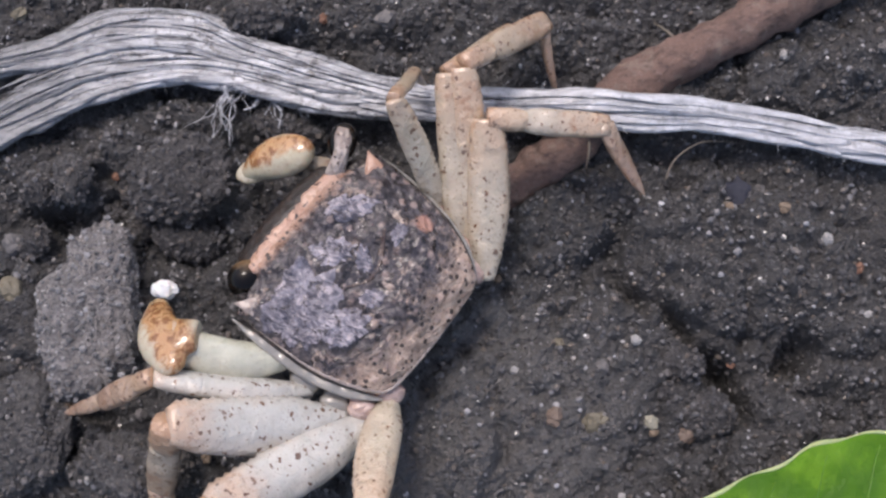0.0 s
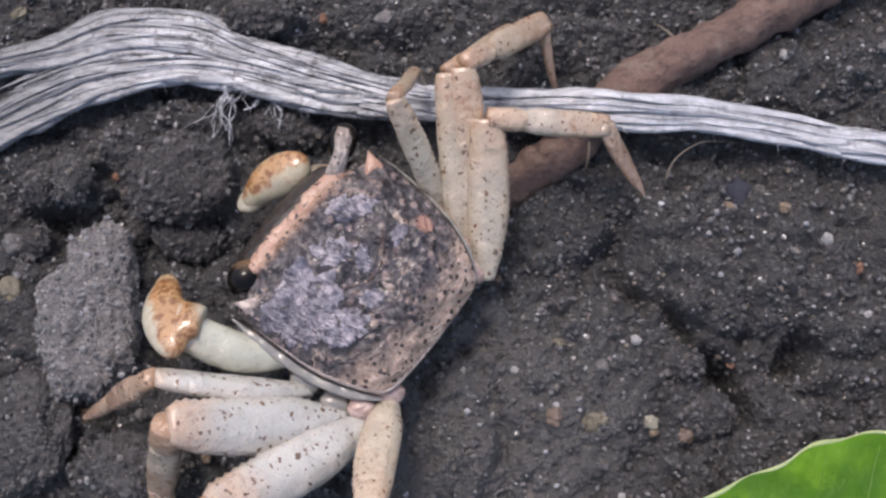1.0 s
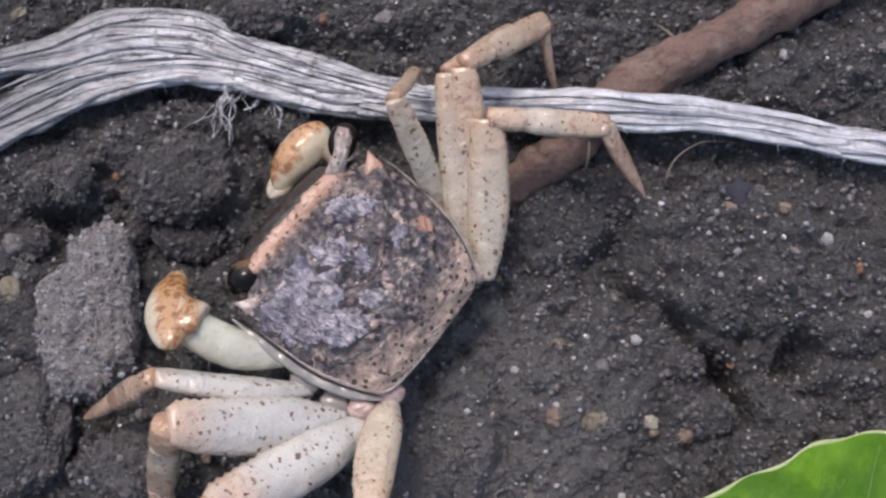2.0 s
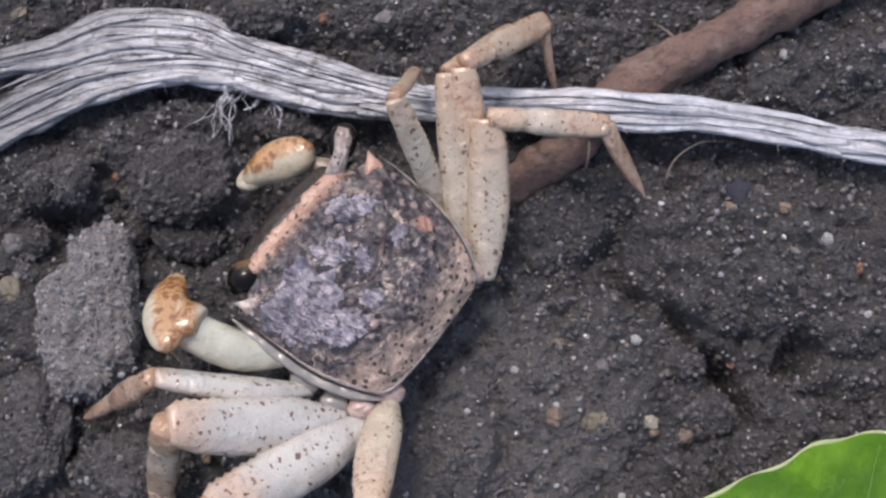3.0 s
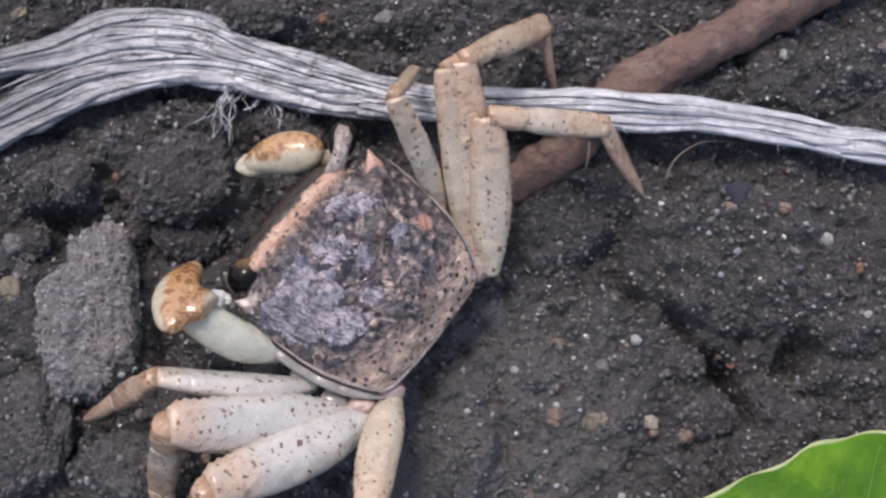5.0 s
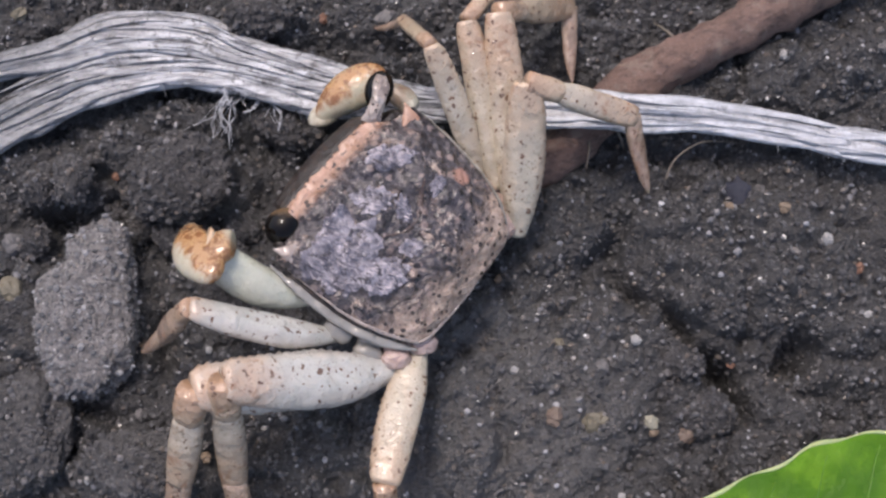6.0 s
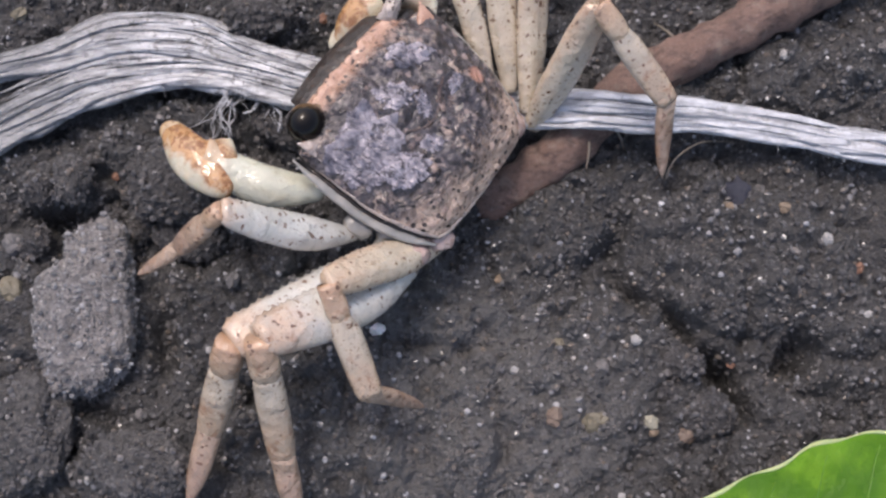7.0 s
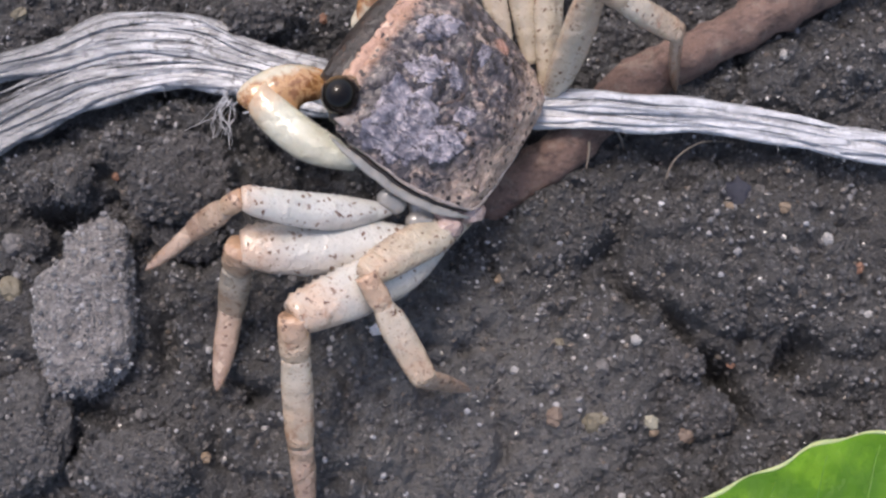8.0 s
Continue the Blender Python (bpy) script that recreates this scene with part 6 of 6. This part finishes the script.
    walk(limb["dactylus_r2"], [
        (0, mm(37.9, 6.77, -2.76, -52, -23.7, -88.1)), (4.7, mm(37.9, 6.77, -2.76, -52, -23.7, -88.1)),
        (5.3, mm(35.77, 5.77, 0.55, -74.9, -32.8, -119.2)), (5.8, mm(37.64, 7.11, -0.67, -70.6, -51.9, -137.6)),
        (6, mm(38.82, 11.39, -0.91, -84.8, -56.4, -110.5)), (6.2, mm(38.99, 9.87, -0.75, -85.9, -56.8, -116.1)),
        (6.6, mm(38.89, 9.06, -0.74, -72.4, -57.7, -129)), (7, mm(39.39, 8.28, -0.39, -56.5, -56.7, -141.1)),
        (7.4, mm(39.03, 7.6, -0.52, -53, -56.6, -149.3)), (8, mm(39.26, 6.84, -0.15, -46.5, -55.9, -155.9)),
    ])
    walk(limb["merus_r3"], [
        (0, mm(12.45, -7.82, -4.6, 22.6, -8, -47.3)), (4.7, mm(12.45, -7.82, -4.6, 22.6, -8, -47.3)),
        (5.3, mm(14.16, -8.26, -3.4, 28, -8.4, -42.2)), (5.8, mm(13.27, -8.19, -3.54, 20.5, -12.3, -44.6)),
        (6, mm(14.14, -7.91, -3.49, 19.5, -14, -45.4)), (6.2, mm(13.97, -7.84, -3.53, 20.3, -15, -47.4)),
        (6.4, mm(14.13, -8.28, -3.4, 21.6, -9.3, -48.7)), (6.6, mm(14.27, -8.31, -3.37, 21.9, -3.4, -46.7)),
        (7, mm(14.39, -9.14, -3.07, 23.3, 16.7, -37.5)), (7.4, mm(14.26, -8.5, -3.29, 23.1, 13.7, -39.4)),
        (8, mm(13.93, -9.22, -3.05, 22.3, 11.7, -38.7)),
    ])
    walk(limb["carpus_r3"], [
        (0, mm(27.57, 7.63, 4.36, -22.8, 4.6, -107.1)), (4.7, mm(27.57, 7.63, 4.36, -22.8, 4.6, -107.1)),
        (5.3, mm(26.64, 7.85, 7.28, -26.6, 3, -112.2)), (5.8, mm(27.18, 8.35, 4.33, -26.3, 10.3, -116.7)),
        (6, mm(28.26, 8.64, 3.97, -31.8, 16.8, -129.2)), (6.2, mm(28.45, 8.28, 4.16, -24.8, 5.1, -101.7)),
        (6.4, mm(29.32, 6.84, 4.95, -19.1, 2.3, -106.7)), (6.6, mm(29.43, 6.7, 5.23, -16.5, 0.5, -107.4)),
        (7, mm(29.32, 6.04, 5.63, -13.5, -3.1, -106.1)), (7.4, mm(29.34, 6.48, 5.5, -10.6, -5, -109.3)),
        (8, mm(28.62, 6.27, 5.51, -8.5, -7.7, -108.8)),
    ])
    walk(limb["dactylus_r3"], [
        (0, mm(41.36, 3.89, -1.64, -77.7, -57.6, -136.1)), (4.7, mm(41.36, 3.89, -1.64, -77.7, -57.6, -136.1)),
        (5.3, mm(39.61, 2.94, 0.35, -77, -44.2, -134)), (5.8, mm(40.14, 3.2, -2.43, -45.3, -64.3, 179.3)),
        (6, mm(39.97, 2.15, -3.85, -4.7, -12.4, 132.6)), (6.2, mm(42.35, 6, -2.3, -30.7, -63, -178.8)),
        (6.4, mm(43.41, 2.83, -0.12, -27.5, -47.6, -179.5)), (6.6, mm(43.63, 2.29, 0.82, -45.2, -55.9, -165.8)),
        (7, mm(43.75, 1.67, 2.02, -43.4, -53.8, -163.7)), (7.4, mm(43.64, 1.2, 2.67, -41.8, -51.8, -166.6)),
        (8, mm(43.03, 1.05, 3.24, -40.4, -51.9, -166.2)),
    ])
    walk(limb["merus_r4"], [
        (0, mm(11.59, -10.37, -3.5, 23.4, -8.2, -51.3)), (4.7, mm(11.59, -10.37, -3.5, 23.4, -8.2, -51.3)),
        (5.3, mm(12.74, -10.76, -3.45, 34.9, -8.6, -47.3)), (5.8, mm(11.41, -10.69, -3.67, 32.1, -12.4, -49)),
        (6, mm(11.81, -10.8, -3.62, 35.7, -14.2, -53.3)), (6.2, mm(12.17, -11.03, -3.52, 38.2, -15.2, -55.7)),
        (6.4, mm(12.19, -10.96, -3.54, 39.8, -8.7, -53.4)), (6.6, mm(12.2, -11.46, -3.41, 45.2, -3.3, -52.4)),
        (6.8, mm(12.52, -11.91, -3.22, 52.5, 3.4, -49.9)), (7, mm(13.45, -11.41, -3.17, 58.8, 7.9, -45.3)),
        (7.2, mm(13.53, -10.89, -3.31, 45.5, 13.7, -28.3)), (7.4, mm(12.93, -11.31, -3.29, 60.9, 1.4, -40.7)),
        (7.6, mm(12.11, -12.21, -3.11, 70.1, -4.4, -55.3)), (7.8, mm(12.19, -11.85, -3.23, 63.5, -3.3, -41.6)),
        (8, mm(12.43, -11.55, -3.29, 59.1, -1.2, -35.8)),
    ])
    walk(limb["carpus_r4"], [
        (0, mm(24.26, 1.12, 3.81, -2.7, -0.1, -141)), (4.7, mm(24.26, 1.12, 3.81, -2.7, -0.1, -141)),
        (5.3, mm(22.88, 0.74, 7.09, -10.1, 3.2, -141.4)), (5.8, mm(21.93, 1.24, 5.97, -4.3, 4.4, -143.1)),
        (6, mm(22.33, 0.37, 6.89, -9.6, 8.5, -151.4)), (6.2, mm(22.55, -0.3, 7.56, -10.7, 11.3, -160.6)),
        (6.4, mm(22.58, -0.98, 8.23, -10.8, 13, -169.5)), (6.6, mm(22.15, -2.87, 9.75, -10, 14.8, -178.3)),
        (6.8, mm(21.74, -5.28, 11.5, -13.7, 17.6, 173.9)), (7, mm(21.85, -6.2, 12.58, -14.3, 18.6, 172.4)),
        (7.2, mm(22.49, -0.91, 9.58, 0.3, 8.6, -167.9)), (7.4, mm(19.14, -4.71, 12.95, -15.1, 4.1, -152.4)),
        (7.6, mm(16.56, -7.51, 14.33, -15.2, 12.5, 179.7)), (7.8, mm(16.99, -5.01, 13.39, -13.8, 10.7, -168.9)),
        (8, mm(17.74, -3.6, 12.66, -13, 9.8, -157.7)),
    ])
    walk(limb["dactylus_r4"], [
        (0, mm(33.82, -10.67, 3.09, -23.2, -12.5, 172.4)), (4.7, mm(33.82, -10.67, 3.09, -23.2, -12.5, 172.4)),
        (5.3, mm(32.32, -10.87, 4.43, -27.3, -15.1, 177.2)), (5.8, mm(31.09, -10.83, 4.85, -23.5, -13.3, 166.2)),
        (6, mm(29.84, -12.6, 4.38, -26, -11.7, 159.3)), (6.2, mm(28.02, -14.21, 4.8, -29.5, -10, 152.8)),
        (6.4, mm(25.93, -15.55, 5.46, -32.3, -6.5, 150.5)), (6.6, mm(23.26, -17.81, 7.2, -38.1, -4.7, 146.8)),
        (6.8, mm(21.26, -20.07, 8.06, -38.7, -1.2, 141.8)), (7, mm(21.09, -20.96, 9.02, -34.1, 3.1, 141.9)),
        (7.2, mm(25.65, -15.77, 9.65, -42.9, -0.6, 179.4)), (7.4, mm(26.19, -17.59, 8.99, -40.6, -6, -167.1)),
        (7.6, mm(17.34, -22.18, 10.44, -57.6, 8.5, 177.9)), (7.8, mm(20.49, -19.36, 9.83, -52.7, 0.8, -179.2)),
        (8, mm(23.9, -17.08, 9.29, -47.6, -8, 178.9)),
    ])
    walk(limb["arm_l"], [
        (0, mm(-12.26, 0.64, -3.52, 11.6, -0.2, 33.2)), (0.3, mm(-12.28, 0.68, -3.53, 11.7, -0.3, 32.7)),
        (0.5, mm(-12.29, 0.7, -3.53, 11.4, -0.9, 28.9)), (0.6, mm(-12.29, 0.71, -3.53, 11.4, -1.4, 25.3)),
        (1, mm(-12.31, 0.75, -3.54, 12.2, -1.5, 24.1)), (1.5, mm(-12.34, 0.81, -3.55, 12.7, -2.1, 20.9)),
        (2.8, mm(-12.4, 0.95, -3.57, 12.8, -1.9, 22.3)), (3.5, mm(-12.44, 1.02, -3.58, 13.1, -1.8, 22.8)),
        (4.3, mm(-12.48, 1.11, -3.59, 15.2, -2.1, 21.8)), (4.7, mm(-12.5, 1.16, -3.6, 18.9, -2.3, 21)),
        (5.2, mm(-11.8, 1.11, -3.61, 24.5, -2, 14.7)), (5.8, mm(-12.63, 2.96, -4.2, 24, -6.4, 9.2)),
        (6, mm(-12.69, 2.83, -4.28, 16.9, -5.3, 17.4)), (6.2, mm(-12.64, 3.24, -4.43, 9, -4.5, 20.3)),
        (6.3, mm(-12.47, 3.4, -4.48, 4.2, -5.6, 16)), (6.4, mm(-12.29, 3.57, -4.52, -0.3, -5.7, 15.6)),
        (6.6, mm(-12.12, 3.08, -4.44, -5.4, -3.6, 22.7)), (6.8, mm(-12.45, 3.56, -4.72, -8.6, -4.8, 18.7)),
        (7, mm(-12.53, 3.54, -4.86, -9.4, -3.3, 24.4)), (7.2, mm(-12.24, 3.88, -5.02, -11.4, -4, 22.7)),
        (7.4, mm(-12, 0.73, -3.94, -16.8, -3.3, 23.2)), (7.6, mm(-11.34, -0.95, -3.15, -22.6, -3.7, 22.4)),
        (7.7, mm(-11.45, 0.23, -3.67, -17.5, -6.1, 17.3)), (7.8, mm(-11.57, 1.43, -4.18, -15.5, -9.1, 10.5)),
        (8, mm(-11.95, 3.44, -5.13, -18.7, -11.6, 3.9)),
    ])
    walk(limb["palm_l"], [
        (0, mm(-20.28, 12.86, -0.51, -45.1, -10.9, -15)), (0.3, mm(-20.18, 12.95, -0.49, -45.6, -10.8, -14.7)),
        (0.5, mm(-19.35, 13.45, -0.59, -42.9, -10.7, -16.5)), (0.6, mm(-18.58, 13.82, -0.59, -40.3, -10.9, -20.4)),
        (1, mm(-18.3, 13.94, -0.39, -39.9, -11.7, -25.3)), (1.5, mm(-17.58, 14.24, -0.32, -42.8, -12.4, -29.9)),
        (2.8, mm(-17.98, 14.26, -0.29, -44.1, -13.1, -33.3)), (3.5, mm(-18.12, 14.27, -0.2, -44.2, -13.4, -35.1)),
        (4.3, mm(-17.91, 14.32, 0.28, -45.4, -13.7, -37.2)), (4.7, mm(-17.69, 14.15, 1.2, -45.4, -14.6, -46.7)),
        (5.2, mm(-15.48, 14.26, 2.6, -52.5, -12.3, -32.9)), (5.8, mm(-15.86, 15.5, 1.66, -59.7, -10.4, -9)),
        (6, mm(-17.68, 15.56, -0.07, -55.8, -11.6, -5.5)), (6.2, mm(-18.24, 16.22, -2.14, -52, -11.4, -2.2)),
        (6.3, mm(-17.02, 16.82, -3.4, -43.8, -15.3, -15.7)), (6.4, mm(-16.63, 17.07, -4.58, -39.1, -15.6, -16.6)),
        (6.6, mm(-18.08, 16.04, -5.79, -28.8, -13.7, -9.7)), (6.8, mm(-17.34, 16.77, -6.87, -22, -12.7, -7)),
        (7, mm(-18.8, 16.28, -7.2, -30.2, -13.3, -3)), (7.2, mm(-18.02, 16.7, -7.88, -33.3, -25.1, -35.7)),
        (7.4, mm(-17.73, 13.25, -8.09, -30.2, -25.5, -35.2)), (7.6, mm(-16.59, 11.22, -8.71, -21.6, -28.4, -48.9)),
        (7.7, mm(-15.62, 13.19, -7.95, -24.3, -31.5, -73.7)), (7.8, mm(-13.98, 14.82, -7.95, -4.3, -24.2, -107.5)),
        (8, mm(-10.54, 15.72, -9.36, 8.3, -15.2, -127.7)),
    ])
    walk(limb["arm_r"], [
        (0, mm(8.51, 10.15, -5.24, -4.7, -1.8, 16.1)), (0.1, mm(8.51, 10.15, -5.24, -13.9, 0.5, 32.6)),
        (0.3, mm(8.51, 10.15, -5.24, -12.4, 0.9, 35.3)), (0.4, mm(8.51, 10.15, -5.24, -12.4, 1.1, 36.6)),
        (0.5, mm(8.51, 10.15, -5.24, -13.9, -0.9, 22.4)), (0.7, mm(8.51, 10.15, -5.24, -8.8, -1, 21.8)),
        (0.9, mm(8.51, 10.15, -5.24, -14.2, -1.1, 21.4)), (1, mm(8.51, 10.15, -5.24, -16.7, 0.3, 31.2)),
        (1.2, mm(8.51, 10.15, -5.24, -17.8, 0.3, 30.6)), (1.3, mm(8.51, 10.15, -5.24, -19.1, -0.6, 25)),
        (1.4, mm(10.55, 10.86, -3.08, -19.5, -1.2, 20.2)), (1.5, mm(12.6, 10.73, -2.92, -13.9, 1.1, 36.4)),
        (1.7, mm(12.78, 10.51, -2.88, -33, -1, 22.1)), (2.2, mm(8.62, 10.32, -5.25, -28.6, -3.7, 2.5)),
        (2.8, mm(8.59, 10.27, -5.25, -15.7, -1.8, 16.2)), (3.5, mm(8.56, 10.23, -5.24, -11.9, -1.6, 17.7)),
        (4.1, mm(8.53, 10.19, -5.24, -9.5, -1.8, 16.5)), (4.3, mm(8.53, 10.18, -5.24, -6.9, -2.6, 10.6)),
        (4.4, mm(8.52, 10.17, -5.24, -1.1, -3.3, 5.5)), (4.5, mm(8.52, 10.16, -5.24, -2.8, -2.1, 14.3)),
        (4.7, mm(8.51, 10.15, -5.24, -4.4, -1.7, 16.7)), (5.2, mm(11.47, 9.66, -3.73, -3.3, 0.2, 30.2)),
        (5.8, mm(13.08, 8.75, -3.59, -6.4, -2.7, 21.3)), (6, mm(14.06, 8.41, -3.4, -16.7, -5, 13.6)),
        (6.2, mm(14.58, 8.77, -3.4, -18.8, -3.1, 21.7)), (6.4, mm(14.69, 8.53, -3.32, -14.5, -2.7, 23.7)),
        (6.6, mm(14.66, 8.62, -3.34, -14.2, -0.6, 30.6)), (6.8, mm(14.89, 7.79, -3.06, -15.1, -0.7, 29.8)),
        (7, mm(14.91, 7.4, -2.9, -18.1, 0.3, 32.4)), (7.2, mm(14.87, 7.84, -3.01, -19.2, 1, 34.1)),
        (7.4, mm(14.9, 7.58, -2.91, -21.3, 0.5, 31.3)), (7.6, mm(14.89, 7.6, -2.87, -22.5, -0.9, 28.3)),
        (7.8, mm(14.89, 7.53, -2.85, -22.3, -1.6, 26.2)), (8, mm(14.89, 7.41, -2.8, -25.4, 2.5, 34.3)),
    ])
    walk(limb["palm_r"], [
        (0, mm(6.53, 17.05, -4.52, -32.5, 5.5, 47.4)), (0.1, mm(4.73, 16.03, -5.66, -33.1, 7.9, 64.8)),
        (0.3, mm(4.43, 15.88, -5.48, -34.6, 6.5, 58.7)), (0.4, mm(4.3, 15.78, -5.48, -28.7, 7.3, 65.3)),
        (0.5, mm(5.87, 16.62, -5.67, -20.6, 7.7, 68)), (0.7, mm(5.89, 16.77, -5.03, -37.1, 7.1, 54.6)),
        (0.9, mm(6, 16.66, -5.7, -26.4, 7.1, 60.2)), (1, mm(4.93, 16.05, -6, -30.1, 7.5, 63.4)),
        (1.2, mm(5.01, 16.04, -6.14, -32.6, 7.6, 62.6)), (1.3, mm(5.65, 16.33, -6.29, -24.5, 7.8, 66.4)),
        (1.4, mm(8.22, 17.34, -6.3, -14.3, 8, 77)), (1.5, mm(9.39, 16.72, -5.44, -11.6, 9, 92.1)),
        (1.7, mm(11.53, 16.52, -7.59, -8.3, 8.9, 97)), (2.2, mm(8.57, 16.64, -7.39, -12.7, 8.2, 78.8)),
        (2.8, mm(6.71, 16.95, -5.89, -27.5, 6.7, 55.5)), (3.5, mm(6.46, 16.95, -5.43, -29.7, 6.3, 52.7)),
        (4.1, mm(6.55, 17.01, -5.12, -28.7, 5.9, 51)), (4.3, mm(7.25, 17.21, -4.8, -27, 6, 50.7)),
        (4.4, mm(7.84, 17.34, -4.07, -14.1, 4.1, 50.2)), (4.5, mm(6.75, 17.13, -4.28, -17.7, 3, 42.5)),
        (4.7, mm(6.46, 17.03, -4.49, -18.3, 2.7, 41)), (5.2, mm(7.86, 15.88, -4.15, -18.7, 4.3, 52.2)),
        (5.8, mm(10.52, 15.43, -4.39, -19.4, 8.8, 68.1)), (6, mm(12.62, 15.16, -5.45, -19.9, 10.3, 69.3)),
        (6.2, mm(12.19, 15.15, -5.72, -20, 10.6, 69.3)), (6.4, mm(11.97, 14.95, -5.11, -21.7, 11.5, 69.7)),
        (6.6, mm(11.12, 14.63, -5.11, -22.5, 12.8, 72)), (6.8, mm(11.45, 13.83, -4.94, -24.4, 13.6, 70.8)),
        (7, mm(11.23, 13.17, -5.13, -26.3, 15.6, 72.9)), (7.2, mm(11.02, 13.44, -5.38, -27.6, 16.1, 71.2)),
        (7.4, mm(11.4, 13.3, -5.52, -29.4, 16.2, 67.3)), (7.6, mm(11.78, 13.48, -5.63, -31.3, 16.7, 65.4)),
        (7.8, mm(12.01, 13.54, -5.58, -32, 17.6, 66.1)), (8, mm(11.12, 12.71, -5.89, -31.8, 19.7, 71)),
    ])
    walk(limb["eye_r"], [(0, mm(7.5, 11.2, -0.6, 18, 0, -62)), (4.7, mm(7.5, 11.2, -0.6, 18, 0, -62)), (6, mm(7.7, 11.5, -0.6, 18, 0, -62)), (8, mm(7.7, 11.5, -0.6, 18, 0, -62))])
    walk(limb["eye_l"], [(0, mm(-7.25, 9.9, -1.2, -6, 0, 80)), (4.7, mm(-7.25, 9.9, -1.2, -6, 0, 80)), (6, mm(-7.2, 9.7, -1.2, 0, 0, 80)),
                         (6.8, mm(-7.5, 9.7, -0.8, 14, 0, 84)), (7.4, mm(-7.6, 10.2, -0.3, 26, 0, 88)), (8, mm(-7.6, 10.2, -0.3, 26, 0, 88))])
    walk(crumb, [(0, mm(-35.71, -3.74, 0.40)), (0.4, mm(-35.71, -3.74, 0.40)), (0.5, mm(-34.93, -3.97, 0.90)), (0.6, mm(-33.86, -5.44, 2.20)), (1, mm(-32.98, -7.25, 2.60)), (3.5, mm(-33.12, -7.25, 2.60)), (4.2, mm(-32.25, -6.60, 3.50)), (4.5, mm(-31.15, -5.40, 3.40)), (4.7, mm(-29.59, -5.10, 4.40)), (5.3, mm(-24.95, -6.45, 4.80)), (5.8, mm(-14.29, 3.13, 7.11)), (6, mm(-12.68, 5.48, 7.59)), (6.2, mm(-11.18, 7.92, 7.96)), (6.4, mm(-10.42, 10.19, 8.34)), (6.6, mm(-10.05, 13.11, 8.72)), (6.8, mm(-10.09, 16.19, 9.14)), (7, mm(-10.91, 18.01, 9.62)), (7.2, mm(-9.79, 19.61, 10.06)), (7.4, mm(-8.74, 20.93, 10.51)), (8, mm(-7.54, 20.97, 11.02))])
    c = grey_clod.matrix_basis.copy()
    walk(grey_clod, [(0, c), (5.6, c), (6.4, mm(-0.5, 0.55, 0) @ c), (8, mm(-0.5, 0.55, 0) @ c)])
    walk(strand, [(0, mm(0, 0, 0)), (5, mm(0, 0, 0)), (6.5, mm(0.076, -0.328, 0, 0, 0, 0.33)), (8, mm(0.076, -0.328, 0, 0, 0, 0.33))])


motions()
